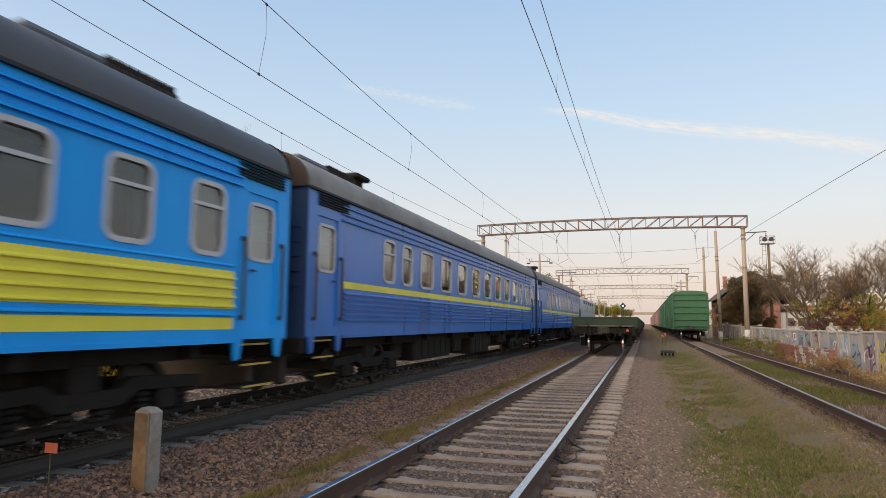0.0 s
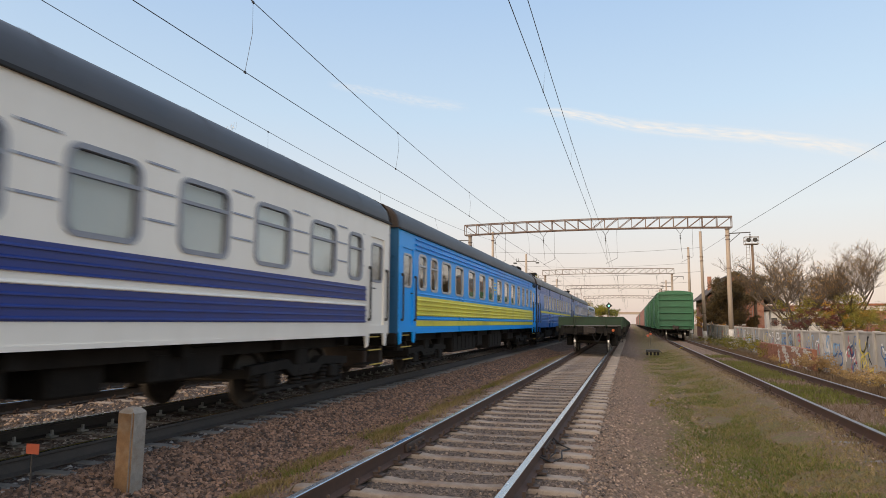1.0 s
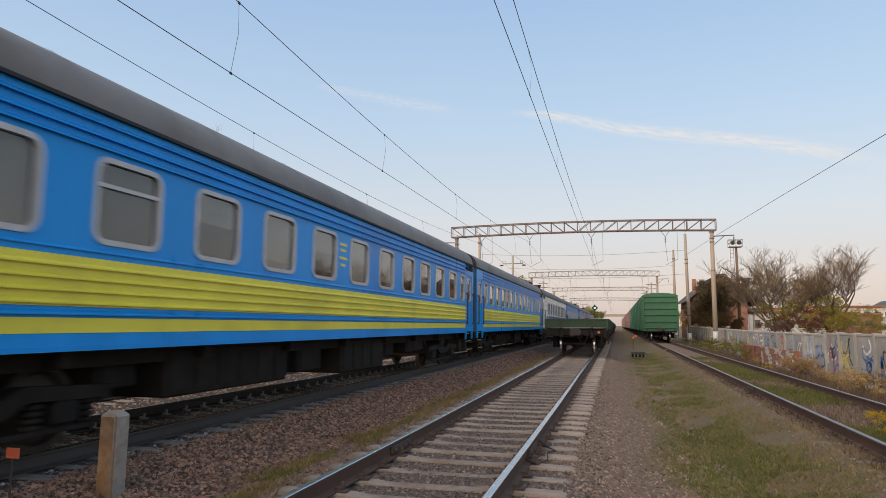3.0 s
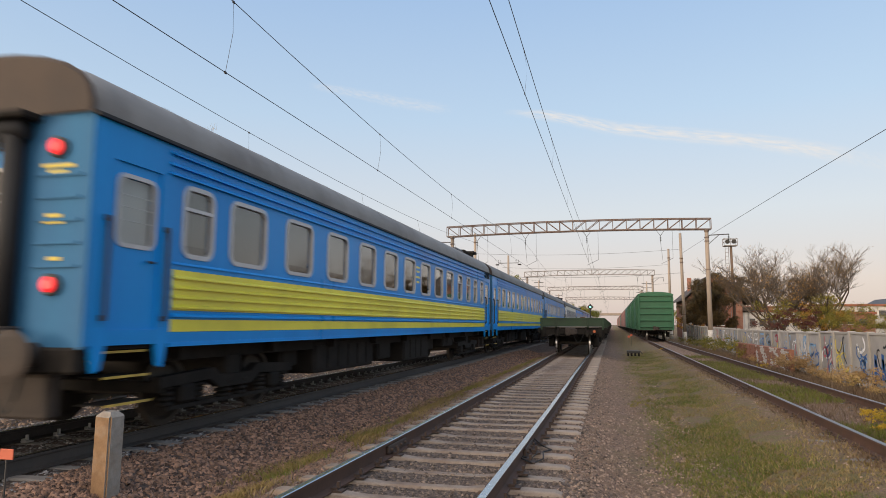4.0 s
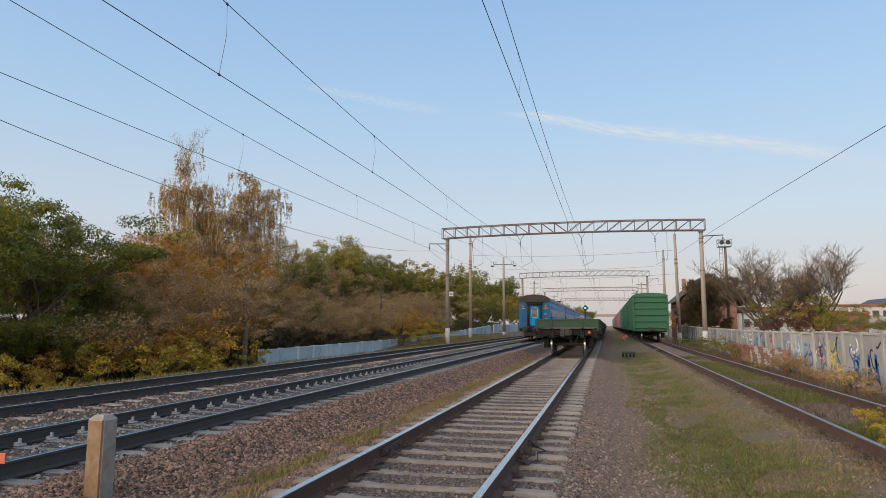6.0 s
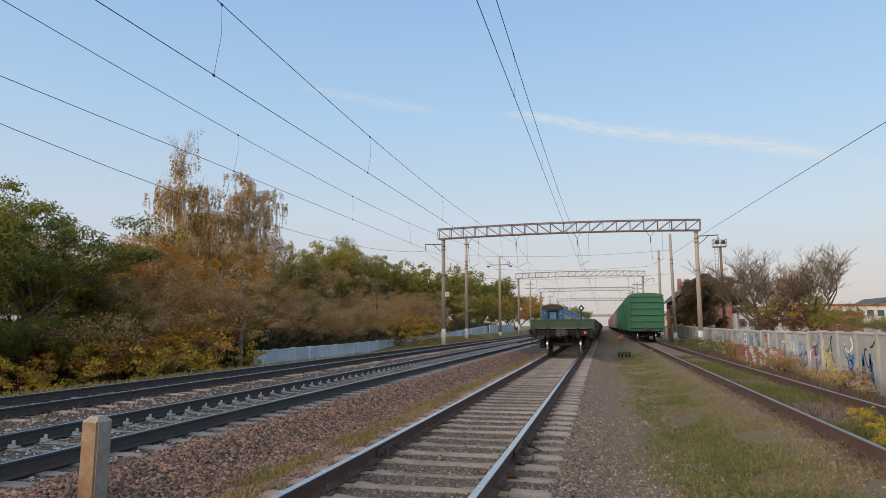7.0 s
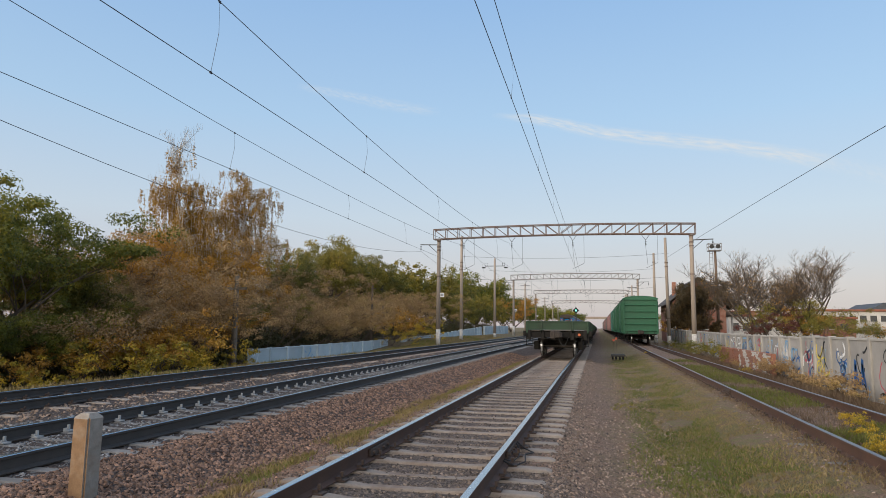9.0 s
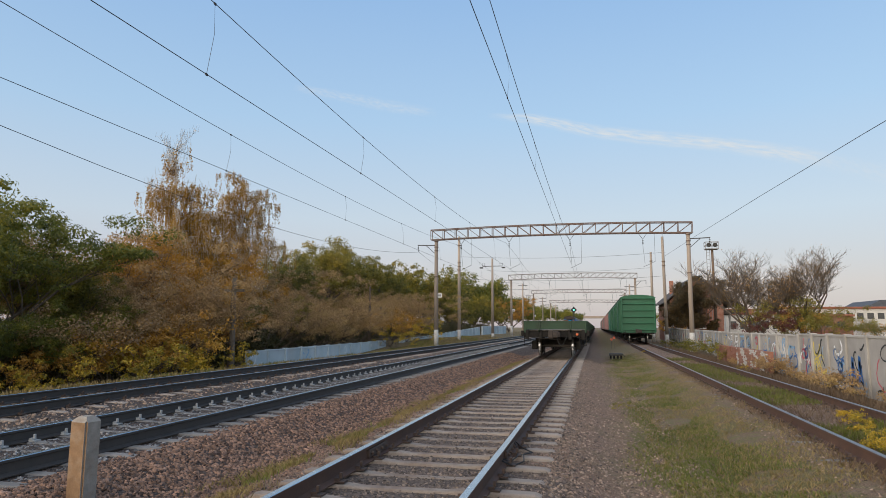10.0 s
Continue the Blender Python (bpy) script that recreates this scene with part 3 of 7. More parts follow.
def track(label, cx, web, smat, pitch, y0, y_parts, y_end, clipmat, tall=False, clip_sides=(1, -1), head=RAILTOP):
    t = thing("railway_track", label, "railway track", kind="structure")
    for s in (-1, 1):
        part("rail", rail_mesh(cx, s * 0.796, web, head), web, t)
    sm = mesh_of("sleeper", sleeper_bm(), smat)
    v, f, cv, cf = [], [], [], []
    rng = random.Random(int(pitch * 1000))
    base = [(p.co.x, p.co.y, p.co.z) for p in sm.vertices]
    bf = [tuple(p.vertices) for p in sm.polygons]
    y = y0
    while y < y_end:
        yy = y + rng.uniform(-0.02, 0.02)
        if yy < y_parts:
            ob = part("sleeper", sm, smat, t)
            ob.matrix_basis = pose(cx(yy), yy, rng.uniform(-0.014, 0.006) if smat is SLEEPER else rng.uniform(-0.004, 0.003), 0, rng.uniform(-0.4, 0.4), rng.uniform(-1.1, 1.1))
        else:
            k = len(v)
            v += [(a + cx(yy), b + yy, c) for a, b, c in base]
            f += [tuple(k + i for i in q) for q in bf]
        if yy < 60:
            for r in ((-0.796, 0.796) if len(clip_sides) > 1 else (-0.796,)):
                for s in clip_sides:
                    clip_pair(cv, cf, cx(yy) + r, yy, s, tall)
        y += pitch
    if v:
        tagged(part("distant_sleepers", raw("distant_sleepers", v, f, smat), smat, t), kind="stuff")
    tagged(part("rail_fastenings", raw("rail_fastenings", cv, cf, clipmat), clipmat, t), kind="stuff")
    return t


track("railway track on worn brownish concrete sleepers beside the path", near_x, RAILRUST, SLEEPER, 0.60, -3, 36, 70, CLIP, True)
track("main line track on grey concrete sleepers, oily dark rails", straight(X_MAIN), RAILSIDE, SLEEPER_G, 0.545, -3, 60, 160, CLIP_L, True, (1,))
track("second main line track behind, on pale concrete sleepers", straight(X_FAR), RAILSIDE, SLEEPER, 0.545, 2, 60, 160, CLIP)
track("overgrown siding track with rusty rails", straight(X_SIDE), RAILRUST, SLEEPER_G, 0.62, 6, 40, 80, CLIP, head=RAILTOP_R)


def fishplate(x, y, s):
    bm = bmesh.new()
    bevelbox(bm, -0.012, 0.022, -0.35, 0.35, -0.14, -0.05, 0.006)
    for k in range(4):
        tube(bm, (0.02, -0.27 + 0.18 * k, -0.095), (0.05, -0.27 + 0.18 * k, -0.095), 0.018, n=6)
    solid("fishplate", bm, CLIP, "rusty bolted fishplate joining two rails", "rail joint", pose(x + s * 0.025, y, 0, 0, 0, 0 if s > 0 else 180), group="rail joints")


fishplate(near_x(8.3) + 0.796, 8.3, 1)
fishplate(near_x(8.0) - 0.796, 8.0, 1)
fishplate(X_SIDE - 0.796, 17.5, -1)
q = bmesh.new()
xr = near_x(8.3) + 0.796
pipe(q, [(xr + 0.03, 7.65, -0.10), (xr + 0.14, 7.75, -0.17), (xr + 0.24, 8.0, -0.165), (xr + 0.20, 8.35, -0.15), (xr + 0.28, 8.6, -0.165), (xr + 0.15, 8.85, -0.17), (xr + 0.03, 8.95, -0.10)], 0.009)
pipe(q, [(xr + 0.03, 7.75, -0.10), (xr + 0.10, 7.9, -0.155), (xr + 0.13, 8.3, -0.165), (xr + 0.09, 8.7, -0.16), (xr + 0.03, 8.85, -0.10)], 0.008)
solid("bond_cable", q, RUBBER, "dark looped bond cable beside the rail joint", "cable")

# ---------------------------------------------------------------- the passenger train
PITCH = 24.54         # coupling to coupling
HALF = 1.53
SIDE_BOTTOM, EAVE = 1.15, 3.68
ROOF_ARC = [(1.53, 3.68), (1.525, 3.82), (1.47, 3.99), (1.35, 4.13), (1.12, 4.27), (0.80, 4.37), (0.40, 4.43), (0, 4.45)]
WIN_Z, WIN_H = 2.72, 0.86      # middle and height of the side windows
ROOF_PROF = ROOF_ARC + [(-x, z) for x, z in ROOF_ARC[-2::-1]]


def pierced_wall(bm, s, y0, y1, z0, z1, holes, thick=0.07):
    """A side wall at x = s * HALF with real window openings (yc, zc, w, h)."""
    yb = sorted({y0, y1, *[h[0] - h[2] / 2 for h in holes], *[h[0] + h[2] / 2 for h in holes]})
    zb = sorted({z0, z1, *[h[1] - h[3] / 2 for h in holes], *[h[1] + h[3] / 2 for h in holes]})
    xo, xi = s * HALF, s * (HALF - thick)
    for a, b in zip(yb, yb[1:]):
        for c, d in zip(zb, zb[1:]):
            my, mz = (a + b) / 2, (c + d) / 2
            if any(abs(my - h[0]) < h[2] / 2 and abs(mz - h[1]) < h[3] / 2 for h in holes):
                continue
            quads(bm, [(xo, a, c), (xo, b, c), (xo, b, d), (xo, a, d)], ((0, 1, 2, 3),))
            quads(bm, [(xi, a, c), (xi, b, c), (xi, b, d), (xi, a, d)], ((3, 2, 1, 0),))
    for y, z, w, h in holes:
        p = [(y - w / 2, z - h / 2), (y + w / 2, z - h / 2), (y + w / 2, z + h / 2), (y - w / 2, z + h / 2)]
        for (a, c), (b, d) in zip(p, p[1:] + p[:1]):
            quads(bm, [(xo, a, c), (xo, b, d), (xi, b, d), (xi, a, c)], ((0, 1, 2, 3),))
    quads(bm, [(xo, y0, z0), (xo, y1, z0), (xi, y1, z0), (xi, y0, z0)], ((0, 1, 2, 3),))


def bogie(coach, y):
    """A two-axle passenger bogie with springs and axle boxes."""
    bm = bmesh.new()
    bevelbox(bm, -1.2, 1.2, y - 0.22, y + 0.22, 0.5, 0.95, 0.04)
    b = part("bogie", bm, UNDER, coach)
    for s in (-1, 1):
        f = bmesh.new()          # side frame, dropped in the middle
        pts = [(y - 1.8, 0.56), (y - 0.7, 0.60), (y - 0.45, 0.46), (y + 0.45, 0.46), (y + 0.7, 0.60), (y + 1.8, 0.56), (y + 1.8, 0.70), (y + 0.62, 0.76), (y + 0.40, 0.64), (y - 0.40, 0.64), (y - 0.62, 0.76), (y - 1.8, 0.70)]
        n = len(pts)
        quads(f, [(s * 1.10, a, z) for a, z in pts] + [(s * 1.25, a, z) for a, z in pts], [(i, (i + 1) % n, n + (i + 1) % n, n + i) for i in range(n)] + [(0, 1, 10, 11), (1, 2, 9, 10), (2, 3, 8, 9), (3, 4, 7, 8), (4, 5, 6, 7), (12, 13, 22, 23), (13, 14, 21, 22), (14, 15, 20, 21), (15, 16, 19, 20), (16, 17, 18, 19)])
        part("side_frame", f, UNDER, b)
        for k in (-1, 1):
            f = bmesh.new()
            bevelbox(f, min(s * 0.95, s * 1.27), max(s * 0.95, s * 1.27), y + k * 1.2 - 0.17, y + k * 1.2 + 0.17, 0.32, 0.58, 0.04)
            part("axle_box", f, UNDER, b)
        f = bmesh.new()
        box(f, *sorted((s * 1.20, s * 1.24)), y - 1.6, y + 1.6, 0.26, 0.31)
        part("spring_plank", f, UNDER, b)
    for k in (-1, 1):
        f = bmesh.new()
        box(f, -1.2, 1.2, y + k * 1.7 - 0.06, y + k * 1.7 + 0.06, 0.5, 0.64)
        part("end_beam", f, UNDER, b)
    for s in (-1, 1):
        for dy in (-1.55, -0.85, -0.22, 0.22, 0.85, 1.55):
            sp = bmesh.new()
            r = 0.10 if abs(dy) > 0.5 else 0.13
            for i in range(4):
                lathe(sp, [(r * 0.8, 0), (r, 0.02), (r, 0.04), (r * 0.8, 0.06)], Matrix.Translation((s * 1.14, y + dy, 0.30 + 0.07 * i)), 10)
            part("spring", sp, UNDER, b)
    for k in (-1, 1):
        for s in (-1, 1):
            w = bmesh.new()
            m = Matrix.Translation((s * 0.735, y + k * 1.2, 0.475)) @ Matrix.Rotation(radians(90 * s), 4, 'Y')
            lathe(w, [(0.12, 0.02), (0.36, -0.0), (0.40, 0.03), (0.475, 0.03), (0.475, 0.13), (0.40, 0.13), (0.36, 0.07), (0.12, 0.10)], m, 24)
            part("wheel", w, WHEEL, b, smooth=False)
        ax = bmesh.new()
        tube(ax, (-1.15, y + k * 1.2, 0.475), (1.15, y + k * 1.2, 0.475), 0.08, n=10)
        part("axle", ax, WHEEL, b)


def window(coach, s, y, z, w, h, frame_mat, blind, transom, rng, r=0.13):
    bm = bmesh.new()
    xs = sorted((s * (HALF - 0.05), s * (HALF + 0.018)))
    ringframe(bm, y, z, w + 0.11, h + 0.11, xs[0], xs[1], 0.062, r + 0.05)
    if transom:
        box(bm, *sorted((s * (HALF - 0.04), s * (HALF + 0.010))), y - w / 2, y + w / 2, z + h * 0.17, z + h * 0.17 + 0.045)
    win = part("window", bm, frame_mat, coach)
    p = bmesh.new()
    box(p, *sorted((s * (HALF - 0.032), s * (HALF - 0.026))), y - w / 2, y + w / 2, z - h / 2, z + h / 2)
    g = part("pane", p, GLASS, win)
    g.visible_shadow = False
    if blind:
        c = bmesh.new()
        # white coach: full drop, so the painted sky reflection fills each pane
        drop = h * (rng.choice((1.0, 1.0, 0.85, 0.45)) if frame_mat is WFRAME else 1.0)
        n = 14
        for i in range(n):          # gathered folds
            a, b = y - w / 2 + w * i / n, y - w / 2 + w * (i + 1) / n
            xa, xb = s * (HALF - 0.09 - 0.018 * (i % 2)), s * (HALF - 0.09 - 0.018 * ((i + 1) % 2))
            quads(c, [(xa, a, z + h / 2 - drop), (xb, b, z + h / 2 - drop), (xb, b, z + h / 2), (xa, a, z + h / 2)], ((0, 1, 2, 3),))
        part("blind", c, BLIND_SKY if frame_mat is WFRAME_D else CURTAIN, win)


def end_door_set(coach, s, y, d, paint, frame_mat, skirt):
    """A boarding door near a coach end (y: its middle, d: +1 towards the front), grab rails and steps."""
    bm = bmesh.new()
    x0, x1 = sorted((s * (HALF - 0.055), s * (HALF - 0.03)))
    box(bm, x0, x1, y - 0.40, y + 0.40, 1.32, 2.31)
    box(bm, x0, x1, y - 0.40, y + 0.40, 3.07, 3.24)
    for k in (-1, 1):
        box(bm, x0, x1, *sorted((y + k * 0.40, y + k * 0.30)), 2.31, 3.07)
    door = part("door", bm, paint, coach)
    f = bmesh.new()
    a, b = sorted((s * (HALF - 0.04), s * (HALF - 0.012)))
    ringframe(f, y, 2.69, 0.68, 0.86, a, b, 0.05, 0.14)
    part("door_window_frame", f, frame_mat, door)
    g = bmesh.new()
    box(g, *sorted((s * (HALF - 0.045), s * (HALF - 0.040))), y - 0.30, y + 0.30, 2.30, 3.08)
    part("pane", g, GLASS, door).visible_shadow = False
    c = bmesh.new()
    box(c, *sorted((s * (HALF - 0.12), s * (HALF - 0.10))), y - 0.30, y + 0.30, 2.30, 3.08)
    part("blind", c, DOOR_BLIND, door)
    for z in (2.58, 2.74, 2.88):
        r = bmesh.new()
        tube(r, (s * (HALF - 0.06), y - 0.3, z), (s * (HALF - 0.06), y + 0.3, z), 0.006, n=6)
        part("window_bar", r, frame_mat, door)
    h = bmesh.new()
    tube(h, (s * (HALF + 0.02), y - d * 0.30, 2.12), (s * (HALF + 0.02), y - d * 0.18, 2.12), 0.016, n=8)
    part("door_handle", h, DARKMETAL, door)
    for k in (-1, 1):
        r = bmesh.new()
        yy = y + k * 0.50
        tube(r, (s * (HALF + 0.05), yy, 1.45), (s * (HALF + 0.05), yy, 2.55), 0.022, n=8)
        for z in (1.45, 2.55):
            bar(r, (s * (HALF - 0.01), yy, z), (s * (HALF + 0.05), yy, z), 0.06)
        part("grab_rail", r, DARKMETAL, coach)
    for i, z in enumerate((1.08, 0.80, 0.50)):
        t = bmesh.new()
        box(t, *sorted((s * (HALF - 0.55 + 0.08 * i), s * (HALF - 0.10 + 0.05 * i))), y - 0.36, y + 0.36, z - 0.015, z)
        st = part("step", t, UNDER, coach)
        e = bmesh.new()
        box(e, *sorted((s * (HALF - 0.10 + 0.05 * i), s * (HALF - 0.085 + 0.05 * i))), y - 0.37, y + 0.37, z - 0.022, z + 0.006)
        part("step_edge", e, STEP, st)
    for k in (-1, 1):        # skirts that taper down beside the steps
        q = bmesh.new()
        a, b = y + k * 0.42, y + k * 0.62
        xs = (s * HALF, s * (HALF - 0.05))
        pts = [(x, yy, zz) for x in xs for yy, zz in ((a, SIDE_BOTTOM + 0.20), (b, SIDE_BOTTOM + 0.20), (b, SIDE_BOTTOM - 0.02), (b - k * 0.06, skirt), (a + k * 0.05, skirt + 0.03), (a, SIDE_BOTTOM - 0.02))]
        quads(q, pts, [tuple(range(6)), tuple(range(11, 5, -1))] + [(i, (i + 1) % 6, 6 + (i + 1) % 6, 6 + i) for i in range(6)])
        part("skirt", q, paint, coach)


STYLES = {
    "blue": dict(paint=BLUE, end=END_BLUE, frame=WFRAME, roof=ROOF_GREY),
    "bright": dict(paint=BLUE_B, end=END_BLUE, frame=WFRAME, roof=ROOF_DARK),
    "white": dict(paint=WHITE, end=END_WHITE, frame=WFRAME_D, roof=ROOF_DARK),
    "indigo": dict(paint=INDIGO, end=END_INDIGO, frame=WFRAME, roof=ROOF_GREY),
}


def coach(style, label, seed, unit=True, chimney=False, all_wide=False, tail=False):
    """A sleeping coach; its origin is the rear coupling at rail height, its front towards +y."""
    st = STYLES[style]
    paint, frame_mat = st["paint"], st["frame"]
    rng = random.Random(seed)
    c = thing("railway_coach", label, "railway coach", group="coaches of the passenger train")
    ya, yb = 0.30, PITCH - 0.30
    if style == "indigo":
        wins = [(4.0, 0.62), (5.15, 0.62)] + [(6.65 + 1.72 * k, 0.98) for k in range(8)] + [(20.1, 0.60), (21.5, 0.60), (22.5, 0.5)]
    elif style == "white":
        wins = [(4.25, 0.58), (5.37, 0.58)] + [(6.92 + 1.73 * k, 0.98) for k in range(8)] + [(20.8, 0.95), (22.25, 0.6)]
    else:
        wins = [(2.22, 0.60)]
        if all_wide:
            wins += [(3.62 + 1.755 * k, 0.98) for k in range(8)] + [(17.5, 0.98), (19.15, 0.98), (20.85, 0.98), (22.35, 0.6)]
        else:
            spots = {"bright": (3.3, 4.6, 6.2, 7.95, 9.65, 11.3, 13.0, 14.7, 16.4), "blue": (3.6, 5.2, 6.8, 8.1, 9.45, 11.1, 12.95, 14.6, 16.25)}[style]
            if tail:
                spots = (3.5, 5.2, 6.9, 8.6, 10.25, 11.85, 13.45, 15.0, 16.5)
            wins += [(y, 0.62 if y == 3.3 else 0.96) for y in spots] + [(18.05, 0.66), (19.5, 0.62), (20.85, 0.62), (22.22, 0.60)]
    doors = [(1.05, -1), (PITCH - 1.05, 1)]
    for s in (-1, 1):
        bm = bmesh.new()
        holes = [(y, WIN_Z, w, WIN_H) for y, w in wins] + [(d, 2.28, 0.80, 1.92) for d, _ in doors]
        pierced_wall(bm, s, ya, yb, SIDE_BOTTOM, EAVE, holes)
        part("side_wall", bm, paint, c)
        for i, (y, w) in enumerate(wins):
            window(c, s, y, WIN_Z, w, WIN_H, frame_mat, rng.random() < (0.8 if style != "white" else 1.1), (w < 0.7 or rng.random() < 0.12) if style != "white" else True, rng)
        for d, dd in doors:
            end_door_set(c, s, d, dd, paint, frame_mat, 0.86)
        y0, y1 = 1.72, PITCH - 1.72

        def strip(name, z0, z1, m, a=y0, b=y1, proud=0.006):
            q = bmesh.new()
            if name == "rib":        # rolled into the sheet: sloping above, undercut below
                x0, x1, zc = s * (HALF - 0.002), s * (HALF + proud), (z0 + z1) / 2
                quads(q, [(x, y_, z) for y_ in (a, b) for x, z in ((x0, z0 + 0.006), (x1, z0 - 0.002), (x1, zc), (x0, z1 + 0.020))], ((0, 1, 2, 3), (7, 6, 5, 4), (0, 4, 5, 1), (1, 5, 6, 2), (2, 6, 7, 3), (3, 7, 4, 0)))
            else:
                box(q, *sorted((s * (HALF - 0.002), s * (HALF + proud))), a, b, z0, z1)
            part(name, q, m, c)

        for z, w in ((2.98, 0.34), (2.86, 0.26), (2.70, 0.38), (2.56, 0.22)):       # coach data, too small to read
            ym = (11.52 if all_wide else 12.65 if tail else 12.16) if style in ("blue", "bright") else 11.82
            strip("marking_bar", z, z + 0.055, YELLOW if style != "white" else WFRAME_D, ym - w / 2, ym + w / 2, 0.003)
        if style in ("blue", "bright"):
            strip("yellow_band", 1.56, 2.075, YELLOW)
            strip("yellow_stripe", 1.29, 1.445, YELLOW)
            for k in range(4):
                strip("rib", 1.585 + 0.125 * k, 1.615 + 0.125 * k, YELLOW, proud=0.042)
            strip("rib", 1.475, 1.505, paint, proud=0.04)
            strip("rib", 2.14, 2.155, paint, proud=0.02)
        elif style == "indigo":
            strip("yellow_stripe", 2.02, 2.15, YELLOW)
            for k in range(6):
                strip("rib", 1.42 + 0.098 * k, 1.45 + 0.098 * k, paint, proud=0.045)
        else:
            strip("navy_stripe", 1.84, 2.14, NAVY, 4.5, y1)
            strip("navy_stripe", 1.38, 1.72, NAVY, 4.5, y1)
            for k in range(7):
                strip("rib", 1.40 + 0.11 * k, 1.42 + 0.11 * k, NAVY if k not in (3,) else paint, 4.5, y1, 0.026)
                strip("rib", 1.40 + 0.11 * k, 1.42 + 0.11 * k, paint, y0, 2.85, 0.026)
            for a, b, z0, z1 in ((3.66, 4.12, 1.82, 2.14), (3.66, 4.12, 1.40, 1.72)):        # plain blocks for the emblem
                strip("emblem", z0, z1, NAVY, a, b, 0.007)
            for ya_, za_, yb_, zb_ in ((2.92, 2.14, 3.12, 1.40), (3.26, 2.14, 3.46, 1.40)):        # slanted strokes of the emblem
                q = bmesh.new()
                x0, x1 = s * (HALF - 0.002), s * (HALF + 0.0075)
                quads(q, [(x, y_, z) for x in (x0, x1) for y_, z in ((ya_, za_), (ya_ + 0.19, za_), (yb_ + 0.19, zb_), (yb_, zb_))], ((0, 1, 2, 3), (7, 6, 5, 4), (0, 4, 5, 1), (1, 5, 6, 2), (2, 6, 7, 3), (3, 7, 4, 0)))
                part("emblem", q, NAVY, c)
            for z in (2.55, 2.90, 3.22):
                for (wa, ww), (wb, wc) in zip([(1.72, 0)] + wins, wins + [(y1, 0)]):
                    strip("rib", z, z + 0.016, WFRAME_D, wa + ww / 2 + 0.12, wb - wc / 2 - 0.12, 0.010)
        for z in (3.27, 3.39, 3.53):
            if style != "white":
                strip("rib", z, z + 0.03, paint, ya + 1.3, yb - 1.3, 0.045)
        strip("gutter", 3.65, 3.69, RUBBER, ya, yb, 0.05)
        strip("sole_bar", 1.105, 1.16, paint, 1.7, PITCH - 1.7, 0.010)
    # roof, domed down at the ends
    bm = bmesh.new()
    secs = [(ya - 0.02, 0.80), (ya + 0.05, 0.93), (ya + 0.28, 1.0)] + [(y, 1.0) for y in np.linspace(3, PITCH - 3, 7)] + [(yb - 0.28, 1.0), (yb - 0.05, 0.93), (yb + 0.02, 0.80)]
    rows = [[bm.verts.new((x * (1 if k == 1.0 else 1 - (1 - k) * 0.12), y, EAVE + (z - EAVE) * k)) for x, z in ROOF_PROF] for y, k in secs]
    for a, b in zip(rows, rows[1:]):
        for i in range(len(ROOF_PROF) - 1):
            bm.faces.new((a[i], a[i + 1], b[i + 1], b[i]))
    bm.faces.new(rows[0]), bm.faces.new(rows[-1][::-1])
    part("roof", bm, st["roof"], c, smooth=True)
    for y in np.linspace(2.0, PITCH - 2.0, 9):       # roof seams
        q = bmesh.new()
        for (xa, za), (xb, zb) in zip(ROOF_PROF, ROOF_PROF[1:]):
            quads(q, [(xa, y - 0.02, za + 0.012), (xb, y - 0.02, zb + 0.012), (xb, y + 0.02, zb + 0.012), (xa, y + 0.02, za + 0.012)], ((0, 1, 2, 3),))
        part("roof_seam", q, st["roof"], c)
    for y in (5.0, 9.5, 14.0, 18.5):
        q = bmesh.new()
        lathe(q, [(0.16, 0), (0.16, 0.10), (0.22, 0.12), (0.18, 0.18), (0.05, 0.20)], Matrix.Translation((0, y, 4.38)), 12)
        part("roof_ventilator", q, st["roof"], c)
    # air-conditioning hump and stove chimney at the forward end for the blue and white coaches, grilles by the eaves
    fy = 1 if style in ("blue", "bright") else 0
    yy = PITCH - 3.4 if fy else 2.2
    if unit:
        q = bmesh.new()
        bevelbox(q, -1.02, 1.02, yy - 1.3, yy + 1.1, 4.02, 4.44, 0.08)
        part("roof_unit", q, ROOF_DARK, c)
        for k in range(8):
            q = bmesh.new()
            box(q, -1.04, 1.04, yy - 0.2 + 0.15 * k, yy - 0.13 + 0.15 * k, 4.15, 4.455)
            part("roof_slat", q, UNDER, c)
    else:
        q = bmesh.new()
        bevelbox(q, -0.7, 0.7, PITCH - 3.0, PITCH - 1.6, 4.25, 4.44, 0.06)
        part("roof_hatch", q, st["roof"], c)
    if chimney:
        q = bmesh.new()
        yc = PITCH - 1.15 if fy else 3.7
        box(q, 0.50, 0.90, yc - 0.2, yc + 0.2, 4.1, 4.52)
        bevelbox(q, 0.40, 1.02, yc - 0.36, yc + 0.36, 4.52, 4.62, 0.02)
        part("chimney", q, UNDER, c)
    for s in (-1, 1):
        yg = PITCH - 1.1 if fy else 1.25
        q = bmesh.new()
        for k in range(5):
            box(q, *sorted((s * (HALF - 0.02), s * (HALF + 0.03))), yg - 0.6, yg + 0.6, 3.42 + 0.045 * k, 3.445 + 0.045 * k)
        part("air_grille", q, UNDER, c)
